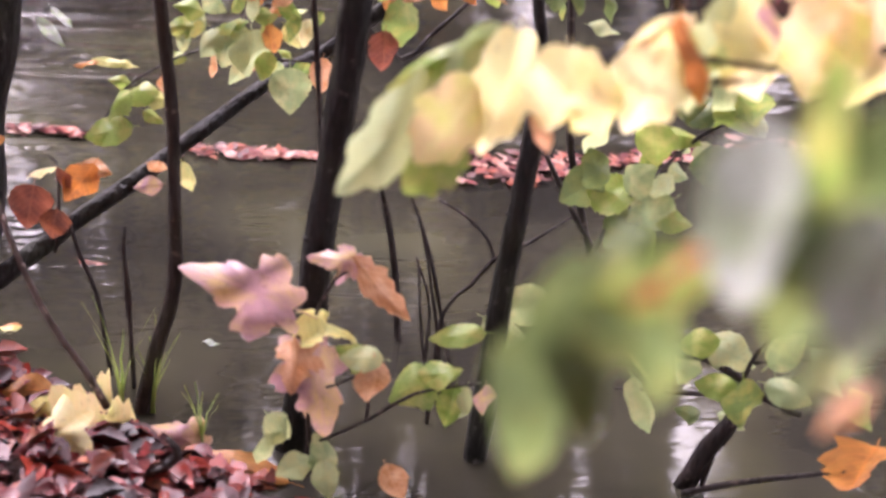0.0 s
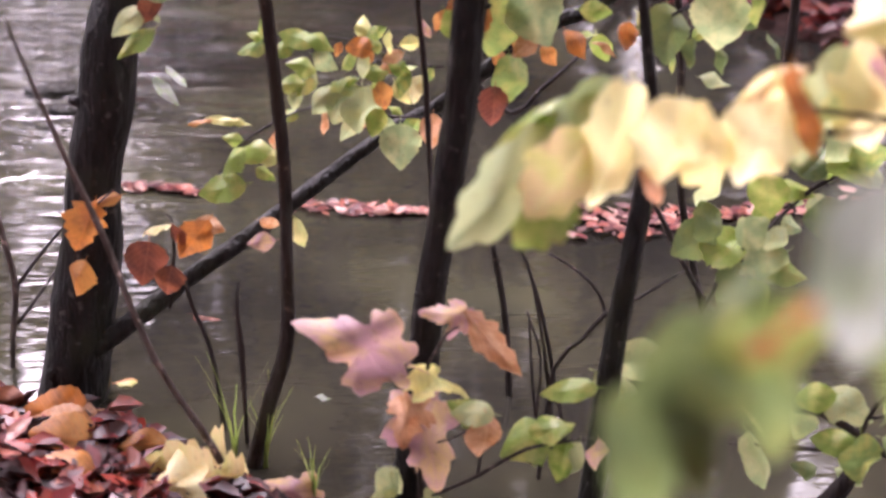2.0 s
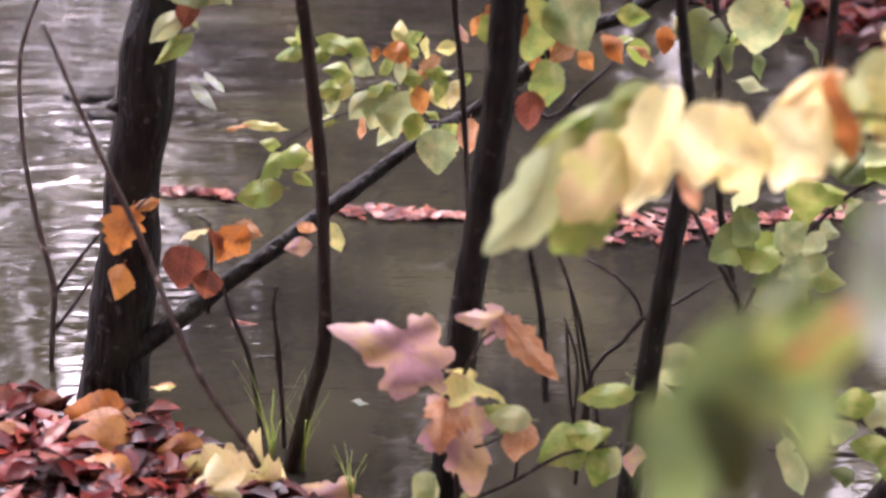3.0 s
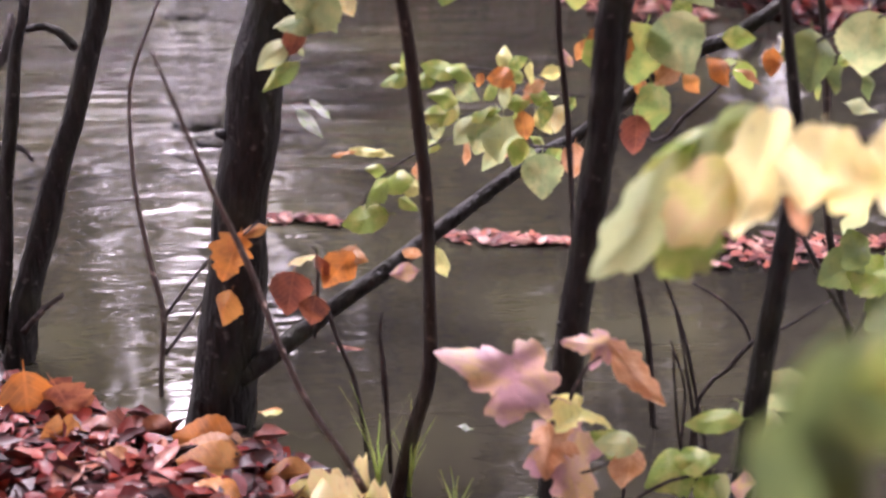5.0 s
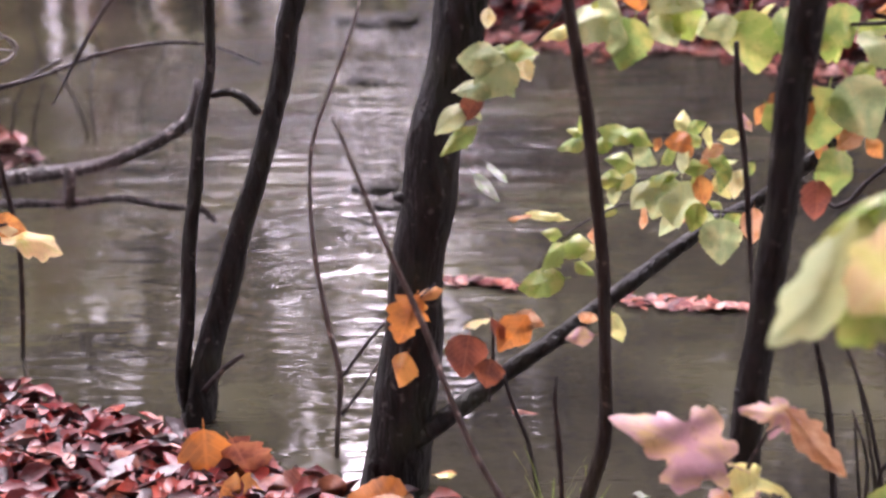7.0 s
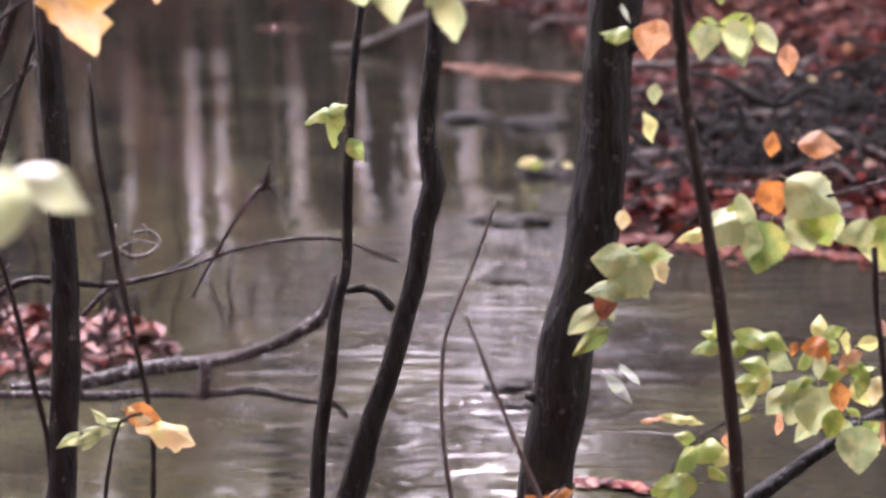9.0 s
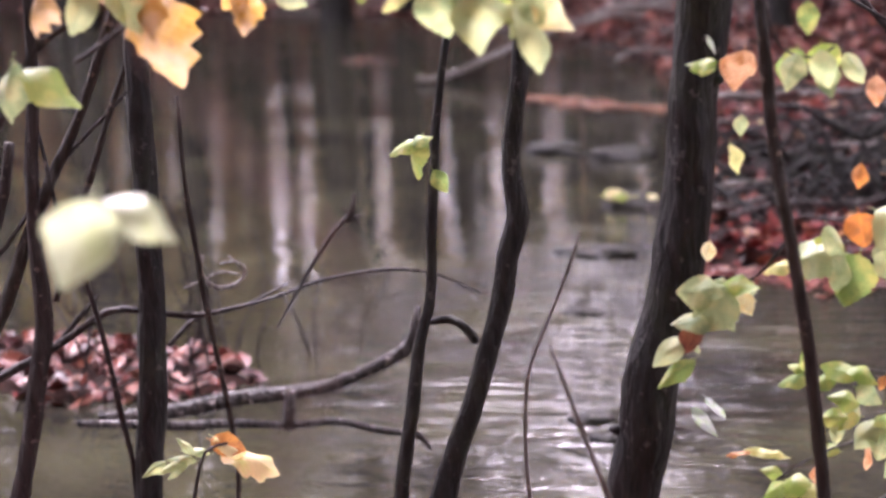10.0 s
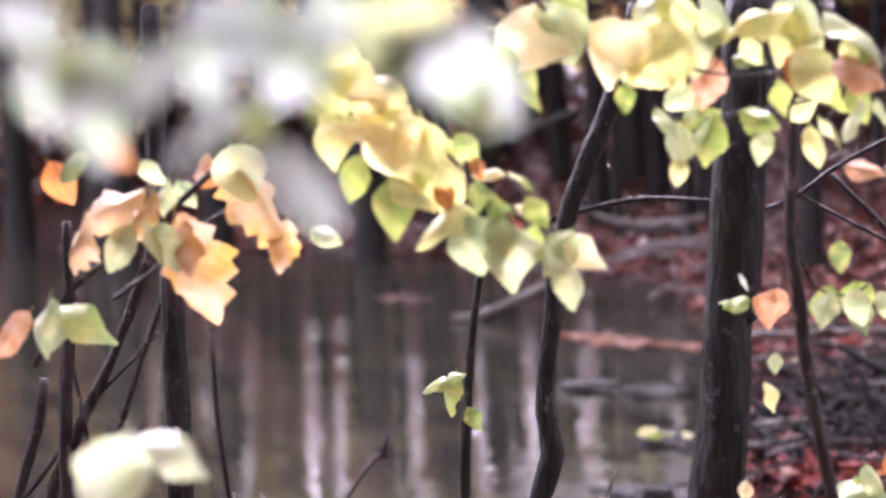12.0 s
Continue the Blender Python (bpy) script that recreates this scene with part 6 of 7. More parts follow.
whitetop = thing("shrub_branch", (-0.259, 0.757, 1.651), "blurred pale shiny leaves close above the lens", "branch")
whitetop_twig_1 = stem(whitetop, "twig", [(-0.394, 0.696, 1.695, 0.002), (-0.352, 0.718, 1.664, 0.002), (-0.284, 0.748, 1.642, 0.002), (-0.21, 0.772, 1.634, 0.002), (-0.132, 0.789, 1.641, 0.001)], TWIG, 6, 0.07, 364)
leaf(whitetop_twig_1, "oval", "white", (-0.314, 0.725, 1.608), (0, 0, -0.061))
leaf(whitetop_twig_1, "oval", "white", (-0.269, 0.732, 1.596), (-0.039, 0, -0.039))
leaf(whitetop_twig_1, "oval", "white", (-0.342, 0.723, 1.615), (0, 0, -0.043))
leaf(whitetop_twig_1, "oval", "white", (-0.232, 0.755, 1.625), (-0.041, 0, -0.041))
leaf(whitetop_twig_1, "oval", "white", (-0.217, 0.739, 1.569), (0.039, 0, -0.039))
leaf(whitetop_twig_1, "oval", "white", (-0.151, 0.786, 1.614), (0.048, 0, -0.048))
leaf(whitetop_twig_1, "oval", "pale", (-0.199, 0.775, 1.633), (0, 0, -0.048))
leaf(whitetop_twig_1, "oval", "green", (-0.32, 0.733, 1.636), (0.032, 0.032, 0))
leaf(whitetop_twig_1, "oval", "green", (-0.246, 0.751, 1.597), (0.024, 0, -0.024))
leaf(whitetop_twig_1, "oval", "deep", (-0.187, 0.778, 1.622), (0, 0, -0.043))
leaf(whitetop_twig_1, "oval", "white", (-0.219, 0.769, 1.642), (0, 0, -0.045))
leaf(whitetop_twig_1, "oval", "yellow", (-0.17, 0.792, 1.643), (0.029, 0, -0.029))
leaf(whitetop_twig_1, "oval", "white", (-0.27, 0.753, 1.633), (0, 0, -0.054))
leaf(whitetop_twig_1, "oval", "pale", (-0.144, 0.787, 1.597), (0, 0, -0.027))
leaf(whitetop_twig_1, "oval", "green", (-0.24, 0.867, 1.605), (0.019, 0.019, -0.019))
leaf(whitetop_twig_1, "oval", "white", (-0.293, 0.734, 1.618), (-0.026, -0.026, -0.026))
leaf(whitetop_twig_1, "oval", "white", (-0.34, 0.724, 1.646), (0.032, 0, -0.032))
leaf(whitetop_twig_1, "oval", "white", (-0.179, 0.78, 1.619), (0, 0, -0.036))
leaf(whitetop_twig_1, "oval", "orange", (-0.497, 1.201, 1.578), (0.024, 0.024, -0.024))
leaf(whitetop_twig_1, "oval", "white", (-0.252, 0.759, 1.643), (0, 0, -0.05))

isleleaf = thing("leafy_twig", (-1.101, 3.005, 0.446), "drooping twig with a peach leaf and ferny leaflets", "twig")
isleleaf_twig_1 = stem(isleleaf, "twig", [(-1.175, 2.985, -0.03, 0.006), (-1.133, 2.993, 0.284, 0.005), (-1.114, 3, 0.401, 0.004), (-1.087, 3.01, 0.491, 0.003), (-1.045, 3.025, 0.504, 0.003)], TWIG, 6, 0.07, 386)
leaf(isleleaf_twig_1, "broad", "butter", (-1.003, 3.039, 0.468), (0.105, 0.023, -0.06), 0.6)
leaf(isleleaf_twig_1, "oval", "cream", (-1.035, 3.028, 0.492), (0.071, 0.018, -0.053), 0.6)
leaf(isleleaf_twig_1, "oval", "orange", (-1.045, 3.025, 0.501), (0.067, 0.013, -0.027))
leaf(isleleaf_twig_1, "oval", "pale", (-1.102, 3.004, 0.493), (-0.052, -0.021, 0.01), 0.5)
leaf(isleleaf_twig_1, "oval", "pale", (-1.134, 2.992, 0.483), (-0.06, -0.012, 0.012), 0.5)
leaf(isleleaf_twig_1, "oval", "pale", (-1.155, 2.984, 0.467), (-0.057, -0.023, -0.011), 0.5)
leaf(isleleaf_twig_1, "oval", "pale", (-1.122, 2.997, 0.507), (-0.03, -0.01, 0.04), 0.5)
leaf(isleleaf_twig_1, "oval", "pale", (-1.186, 2.972, 0.466), (-0.054, -0.022, -0.022), 0.5)
leaf(isleleaf_twig_1, "oval", "pale", (-1.141, 2.99, 0.457), (-0.038, -0.019, -0.028), 0.5)

# ---- larger fallen leaves lying on the near bank ----
fallen_leaf("oval", "orange", (-0.31, 2.702, 0.081), (-0.122, 0, 0.024), 1.3, "curled orange-brown fallen leaf lying on the bank")
fallen_leaf("oval", "orange", (-0.289, 2.584, 0.064), (-0.115, -0.023, 0.046), 1.2, "curled orange fallen leaf lying on the bank")
fallen_leaf("maple", "butter", (-0.063, 2.479, 0.073), (-0.175, 0, 0.07), 1, "cream-yellow lobed fallen leaf on the bank")
fallen_leaf("maple", "butter", (-0.069, 2.449, 0.062), (-0.082, 0, 0.136), 1, "cream-yellow lobed fallen leaf on the bank")
fallen_leaf("maple", "cream", (-0.119, 2.397, 0.037), (-0.125, 0, -0.025), 1, "pale yellow lobed fallen leaf on the bank")
fallen_leaf("maple", "pink", (0.089, 2.478, 0.054), (-0.094, 0.023, 0.047), 0.9, "faded pink fallen leaf leaning on the bank")
fallen_leaf("oval", "orange", (-0.654, 2.825, 0.068), (0, 0, -0.164), 1, "standing orange-brown curled leaf on the bank")
fallen_leaf("curled", "brown", (-0.594, 2.89, 0.091), (0.049, 0, -0.099), 1, "dark red-brown curled leaf on the bank")
fallen_leaf("oval", "peach", (-0.648, 2.827, 0.151), (-0.051, -0.013, 0.038), 1, "pale peach fallen leaf on the bank")
fallen_leaf("oval", "peach", (-0.306, 2.703, 0.076), (-0.122, -0.024, 0), 1.2, "peach-coloured curled leaf at the trunk's foot")
fallen_leaf("curled", "brown", (-0.48, 2.779, 0.087), (-0.113, -0.023, 0.023), 1, "red-brown fallen leaf on the bank")
fallen_leaf("oval", "brown", (-0.422, 2.768, 0.069), (-0.082, -0.016, -0.016), 1, "red fallen leaf on the bank")
fallen_leaf("curled", "orange", (-0.548, 2.695, 0.063), (0.098, 0.02, -0.059), 1, "orange fallen leaf on the bank")
fallen_leaf("oval", "orange", (-0.161, 2.595, 0.102), (-0.09, 0, 0), 1, "orange fallen leaf at the water's edge")
fallen_leaf("curled", "brown", (-0.577, 2.842, 0.084), (0.049, 0, -0.122), 1, "dark red-brown curled leaf on the bank")
fallen_leaf("oval", "peach", (-0.46, 2.61, 0.101), (-0.062, -0.016, 0.031), 1, "pale fallen leaf on the bank")
fallen_leaf("oval", "orange", (-0.277, 2.470, 0), (-0.13, -0.02, 0.03), 1.1, "broad orange fallen leaf lying on the red litter")
fallen_leaf("oval", "peach", (-0.306, 2.646, 0), (-0.12, 0.01, 0.035), 1.0, "broad orange-brown fallen leaf lying on the red litter")
fallen_leaf("oval", "orange", (0.191, 2.372, 0.024), (-0.161, 0.04, 0.04), 0.5, "long folded orange leaf on the bank")


dry_grass = thing("dry_grass", (-1.261, 3.69, 0.633), "pale dry grass stalk curled over a twig", "grass")
stem(dry_grass, "stalk", [(-1.297, 3.678, 0.731, 0.004), (-1.304, 3.675, 0.684, 0.006), (-1.272, 3.687, 0.65, 0.006), (-1.228, 3.701, 0.655, 0.005), (-1.205, 3.709, 0.683, 0.004), (-1.225, 3.703, 0.709, 0.004), (-1.262, 3.69, 0.706, 0.004)], BARK_PALE, 5, 0.05, 900)
stem(dry_grass, "stalk", [(-1.346, 3.66, 0.654, 0.003), (-1.302, 3.676, 0.67, 0.003), (-1.257, 3.692, 0.687, 0.003), (-1.208, 3.708, 0.676, 0.003), (-1.242, 3.697, 0.726, 0.002)], BARK_PALE, 5, 0.05, 901)


def grass_tuft(at, n, tall, label, seed):
    t = thing("grass_tuft", at, label, "grass", "grass tufts at the water")
    rng = random.Random(seed)
    for _ in range(n):
        a, h = rng.uniform(0, 6.28), tall * rng.uniform(0.5, 1.1)
        bm = bmesh.new()
        rows = []
        for k in range(6):
            q = k / 5
            c = Vector(at) + Vector((math.cos(a) * h * 0.3 * q * q + rng.uniform(-0.002, 0.002), math.sin(a) * h * 0.3 * q * q, h * q))
            w = 0.0025 * (1 - q) + 0.0004
            rows.append([bm.verts.new(c + Vector((math.sin(a) * w, -math.cos(a) * w, 0))), bm.verts.new(c + Vector((0, 0, 0.001)) + Vector((math.cos(a) * w * 0.4, math.sin(a) * w * 0.4, 0))), bm.verts.new(c - Vector((math.sin(a) * w, -math.cos(a) * w, 0)))])
        for r0, r1 in zip(rows, rows[1:]):
            for j in (0, 1):
                bm.faces.new((r0[j], r0[j + 1], r1[j + 1], r1[j])).smooth = True
        part("blade", bm, GRASS, t)


GRASS = LM["green"]
grass_tuft([(0.053, 2.612, 0, 0.003)][0][:3], 14, 0.16, "thin green grass tuft at the sapling's foot", 1)
grass_tuft([(-0.002, 2.626, 0, 0.003)][0][:3], 9, 0.20, "thin green grass tuft in the shallows", 2)
grass_tuft([(0.132, 2.485, 0, 0.002)][0][:3], 10, 0.12, "thin green grass tuft on the bank edge", 3)


# ---- leaf litter, floating leaves, the wood across the water ----
def litter(name, centres, size, label, rng, lift=0.012, tilt=0.5, flat=False, mat=LITTER):
    """Many small curled leaves in one mesh."""
    V, F = [], []
    shape = np.array([(0, -0.52, 0.2), (0.23, -0.26, 0.9), (0.29, 0.05, 1.2), (0.02, 0.60, 0.5), (-0.25, 0.14, 0.8), (-0.27, -0.18, 1), (0, -0.02, 0)])
    tris = [(0, 1, 6), (1, 2, 6), (2, 3, 6), (3, 4, 6), (4, 5, 6), (5, 0, 6)]
    for cx, cy, cz in centres:
        s = size * rng.uniform(0.5, 1.5)
        q = shape.copy()
        q[:, 2] *= rng.uniform(-0.2, 0.40) * (0.2 if flat else 1)
        q[:, 0] *= rng.uniform(0.75, 1.15)
        e = Euler((rng.normal(0, tilt), rng.normal(0, tilt), rng.uniform(0, 6.28))).to_matrix()
        q = (np.array(e) @ (q * s).T).T + (cx, cy, cz + lift * rng.uniform(0.1, 1.4))
        k = len(V)
        V.extend(q.tolist())
        F.extend((a + k, b + k, c + k) for a, b, c in tris)
    ob = mesh_object(name, V, F, mat)
    return tagged(ob, label, "leaves", kind="stuff")


def scatter(rng, x0, x1, y0, y1, n, keep, extra=0.0):
    xs, ys = rng.uniform(x0, x1, n), rng.uniform(y0, y1, n)
    ok = keep(xs, ys)
    xs, ys = xs[ok], ys[ok]
    return np.stack([xs, ys, height(xs, ys) + extra], -1)


nrng = np.random.default_rng(12)
litter("leaf_litter", scatter(nrng, -2.6, 0.9, 1.6, 4.2, 25000, lambda a, b: signed(a, b, NEAR) > -0.03), 0.050, "deep wet litter of dark red beech leaves on the near bank", nrng, 0.03, 0.32)
def bare(a, b):
    """Where roots and black twigs leave little room for leaves."""
    return (a > -0.4) & (a < 2.2) & (b > 6.95) & (b < 8.8) & (nrng.uniform(0, 1, a.shape) < 0.72)


litter("leaf_litter", scatter(nrng, -2.5, 3.5, 4.0, 10.0, 26000, lambda a, b: (signed(a, b, FAR) > -0.02) & ~bare(a, b)), 0.07, "wet dark red leaf litter along the far bank", nrng, 0.03)
litter("leaf_litter", scatter(nrng, -9.0, 7.0, 10.0, 22.0, 42000, lambda a, b: signed(a, b, FAR) > -0.02), 0.085, "red and pink wet leaf litter on the far slope, palest leaves standing in for sheen", nrng, 0.03, 0.5, False, SLOPE)
litter("leaf_litter", scatter(nrng, -18.0, 12.0, 21.5, 40.0, 26000, lambda a, b: signed(a, b, FAR) > 0), 0.2, "brown leaf litter under the trees of the far wood", nrng, 0.05)
litter("leaf_litter", scatter(nrng, -3.0, -1.5, 4.6, 5.6, 900, lambda a, b: signed(a, b, ISLE) > -0.09), 0.06, "red and pink leaf litter heaped on a low mud bar", nrng, 0.03, 0.4, False, SLOPE)


def floating(line, n, spread, label, mat=DRIFT, size=0.036):
    pts = []
    for _ in range(n):
        s = nrng.uniform(0, len(line) - 1.001)
        i = int(s)
        a, b = np.array(line[i]), np.array(line[i + 1])
        p = a + (b - a) * (s - i)
        w = spread * (0.6 + 0.4 * math.sin(p[0] * 9))
        pts.append((p[0] + nrng.normal(0, 0.02), p[1] + nrng.normal(0, w), 0.006))
    return litter("floating_leaves", pts, size, label, nrng, 0.005, 0.13, True, mat)


floating([(-0.264, 3.935, 0), (-0.147, 3.929, 0), (-0.07, 3.896, 0)], 70, 0.035, "drift of red leaves floating on the stream")
floating([(0.148, 3.812, 0), (0.304, 3.78, 0), (0.467, 3.753, 0)], 105, 0.026, "drift of red leaves floating on the stream")
floating([(0.813, 3.673, 0), (0.966, 3.675, 0), (1.113, 3.702, 0), (1.362, 3.725, 0), (1.73, 3.791, 0)], 260, 0.06, "drift of red leaves floating on the stream")
floating([(-0.256, 6.45, 0), (0.03, 6.40, 0), (0.59, 6.2, 0), (1.2, 5.75, 0)], 900, 0.13, "band of pinkish leaves along the far water line", SLOPE, 0.045)
floating([(-1.596, 11.417, 0), (-1.174, 11.066, 0), (-0.639, 10.732, 0)], 420, 0.14, "band of orange leaves along the far water line", AMBER, 0.06)
floating([(-3.563, 13.94, 0), (-3.029, 13.734, 0)], 60, 0.12, "thin drift of leaves on the far water")
for k, (a, b) in enumerate((((-0.211, 2.944, 0), (0.05, 0.01, 0)), ((0.17, 2.853, 0), (0.035, 0.004, 0)), ((-0.202, 2.937, 0), (0.05, 0.012, 0)), ((-0.038, 3.208, 0), (0.09, -0.01, 0)))):
    fl = leaf(None, "oval", ("orange", "white", "yellow", "brown")[k], (a[0], a[1], 0.006), b, 0.8, (0, -0.05, 1), 0.03)
    fl.name = "floating_leaf"
    tagged(fl, "single pale leaf floating on the dark water", "leaf")


# far trees: trunk, limbs and a loose autumn crown
def crown_material(name, stops):
    m, n, l, b = material(name, 0.5, 0.3)
    g = n.new("ShaderNodeNewGeometry")
    c = ramp(n, l, g.outputs["Random Per Island"], stops)
    l.new(c.outputs[0], b.inputs["Base Color"])
    thin = n.new("ShaderNodeBsdfTranslucent")
    l.new(c.outputs[0], thin.inputs[0])
    both = n.new("ShaderNodeMixShader")
    both.inputs[0].default_value = 0.5
    l.new(b.outputs[0], both.inputs[1])
    l.new(thin.outputs[0], both.inputs[2])
    l.new(both.outputs[0], n["Material Output"].inputs[0])
    return m


CROWN = crown_material("autumn_crown_leaves", [(0.0, (0.10, 0.11, 0.03)), (0.4, (0.22, 0.20, 0.05)), (0.7, (0.30, 0.22, 0.06)), (1.0, (0.26, 0.11, 0.04))])
CROWN_LIGHT = crown_material("yellow_green_crown_leaves", [(0.0, (0.40, 0.40, 0.16)), (0.5, (0.54, 0.50, 0.24)), (1.0, (0.60, 0.50, 0.28))])

CROWN_GREEN = crown_material("olive_crown_leaves", [(0.0, (0.30, 0.34, 0.07)), (0.5, (0.44, 0.46, 0.11)), (1.0, (0.54, 0.46, 0.15))])

CROWN_RUSSET = crown_material("russet_crown_leaves", [(0.0, (0.22, 0.08, 0.04)), (0.35, (0.36, 0.17, 0.08)), (0.7, (0.44, 0.30, 0.13)), (1.0, (0.46, 0.40, 0.16))])


def leafiness(q):
    """How much foliage the wood keeps at a place: a gap in the canopy, and thin tops over the open water."""
    if q[1] < 6:  # over the near bank: nothing hangs low before the water
        return 1.0 if q[1] < 0.2 or q[2] > EYE + 1.1 * q[1] + 2.0 else 0.0
    az, rise = math.atan2(q[0], q[1]), (q[2] - EYE) / math.hypot(q[0], q[1])
    if -0.142 < az < -0.106 and 0.37 < rise < 0.51:
        return 0.0
    if -0.30 < az < 0.0 and 0.06 < rise <= 0.20:
        return 0.30
    if -0.24 < az < 0.0 and 0.20 < rise < 0.37:
        return 0.38 if rise < 0.28 and az < -0.05 else 1.0
    return 1.0


def far_tree(x, y, r, tall, seed, crown=1.0, low=4.5, big=1.0, leaves=None, reach=0.28):
    rng = np.random.default_rng(seed)
    z = float(height(x, y))
    # also builds the unseen trees added round the lens to block light
    t = thing("tree", (x, y, z), "tall autumn woodland tree with thin yellow-brown foliage, placed for reflections and shade", "tree", "trees of the wood across the water")
    lean = rng.normal(0, 0.25, 2)
    pts = [(x, y, z - 0.3, r * 1.25), (x, y, z + 0.5, r)] + [(x + lean[0] * s * s, y + lean[1] * s, z + tall * s, r * (1 - 0.55 * s)) for s in (0.2, 0.4, 0.6, 0.8, 1.0)]
    part("trunk", tube(pts, 9, step=0.5, lump=0.04, seed=seed), BARK, t)
    V, F = [], []
    for k in range(9):
        s = rng.uniform(low / tall, 0.95)
        a = rng.uniform(0, 6.28)
        ln = tall * reach * (1.15 - s)
        p0 = np.array((x + lean[0] * s * s, y + lean[1] * s, z + tall * s))
        p1 = p0 + (math.cos(a) * ln * 0.6, math.sin(a) * ln * 0.6, ln * 0.35)
        p2 = p0 + (math.cos(a) * ln, math.sin(a) * ln, ln * 0.5)
        part("limb", tube([(*p0, r * 0.28), (*p1, r * 0.16), (*p2, r * 0.05)], 5, step=0.5, seed=seed + k), BARK, t)
        for _ in range(int(110 * crown)):
            q = p0 + (p2 - p0) * rng.uniform(0.2, 1.15) + rng.normal(0, 0.45, 3)
            if rng.random() > leafiness(q):
                continue
            u = rng.normal(0, 1, 3)
            u /= np.linalg.norm(u)
            w = np.cross(u, rng.normal(0, 1, 3))
            w /= np.linalg.norm(w)
            ls = rng.uniform(0.05, 0.13) * big
            k0 = len(V)
            V.extend([(q - u * ls).tolist(), (q + w * ls * 0.55).tolist(), (q + u * ls).tolist(), (q - w * ls * 0.55 + np.cross(u, w) * ls * 0.3).tolist()])
            F.append((k0, k0 + 1, k0 + 2, k0 + 3))
    me = bpy.data.meshes.new("crown")
    me.from_pydata(V, [], F)
    me.materials.append(leaves or CROWN)
    c = new("crown", me)
    c.parent = t
    c.matrix_parent_inverse = t.matrix_basis.inverted()
    return t


for k, (p, r) in enumerate((((-7.839, 20.02, -0.468), 0.15), ((-7.214, 20.784, -0.566), 0.19), ((-7.16, 22.907, -0.805), 0.16), ((-5.499, 20.785, -0.603), 0.17), ((-4.981, 22.454, -0.801), 0.09),
                            ((-5.081, 25.499, -1.139), 0.12), ((-3.76, 21.676, -0.74), 0.16), ((-2.728, 19.813, -0.554), 0.13), ((-8.727, 20.195, -0.468), 0.16), ((1.064, 15.463, -3.287), 0.24), ((2.27, 13.308, -2.61), 0.11))):
    far_tree(p[0], p[1], r, (4.4 + 0.5 * (k % 3)) if k < 9 else 13, 100 + k, 0.35 if k < 9 else 0.22, 2.0, 1.25, CROWN_LIGHT if k < 9 else None)
for k, (p, h) in enumerate((((0.092, 13.5, -2.652), 9.0), ((-1.064, 16.466, -3.575), 9.5), ((-3.78, 21.165, -4.154), 12.5), ((-5.492, 20.269, -1.781), 11.0), ((-0.457, 14.993, -2.494), 9.5))):
    far_tree(p[0], p[1], 0.09, h, 150 + k, 0.45, h * 0.62, 1.4, CROWN_LIGHT)
# these two groups stand out of view, added to darken the mirrored sky
for k, (az, d) in enumerate(((-3.2, 26), (-1.0, 25), (1.4, 27), (3.2, 25))):
    far_tree(math.sin(math.radians(az)) * d, math.cos(math.radians(az)) * d, 0.16, 3.2 + 0.5 * (k % 2), 170 + k, 0.9, 0.8, 1.3)
for k, (az, d, h) in enumerate(((-6.6, 18, 5.0), (-4.6, 18, 4.8), (-2.6, 16.5, 4.2), (0.4, 17.5, 4.2))):
    far_tree(math.sin(math.radians(az)) * d, math.cos(math.radians(az)) * d, 0.12, h, 180 + k, 0.4, 2.2, 1.3)
for k, (az, d, h) in enumerate(((-16.2, 21.5, 11.5), (-13.6, 21, 11.0), (-10.5, 21, 12.4), (-8.0, 20.5, 12.2), (-5.5, 19, 11.0), (-3.0, 17, 10.0))):
    far_tree(math.sin(math.radians(az)) * d, math.cos(math.radians(az)) * d, 0.1, h, 190 + k, 1.2 if k < 2 else 0.4, h * 0.7, 1.4, CROWN_LIGHT)
for k, (az, d, r) in enumerate(((-6.0, 17, 0.05), (0.3, 15, 0.06), (2.6, 16, 0.05), (4.1, 15, 0.06), (-14.8, 21, 0.13), (-12.4, 21, 0.11))):
    far_tree(math.sin(math.radians(az)) * d, math.cos(math.radians(az)) * d, r, 14, 220 + k, 0.12, 7.0, 1.2)
# the high canopy over the water, seen mirrored in it
crng = random.Random(17)
for k in range(26):
    a = math.radians(-27 + 56 * (k + crng.random()) / 26)
    d = crng.uniform(13, 21) if a > -0.1 else crng.uniform(17, 23)
    far_tree(math.sin(a) * d, math.cos(a) * d, crng.uniform(0.10, 0.19 if a < 0.05 else 0.36), crng.uniform(12, 17), 500 + k, (2.4, 0.3, 1.5, 0.5, 1.0)[k % 5] if a > 0.10 else (2.4, 1.5, 1.9, 1.6, 1.7)[k % 5] if -0.22 < a < -0.10 else 2.6, 3.6, 1.7, (CROWN_GREEN, CROWN_LIGHT, CROWN_GREEN, CROWN_LIGHT, CROWN)[k % 5])
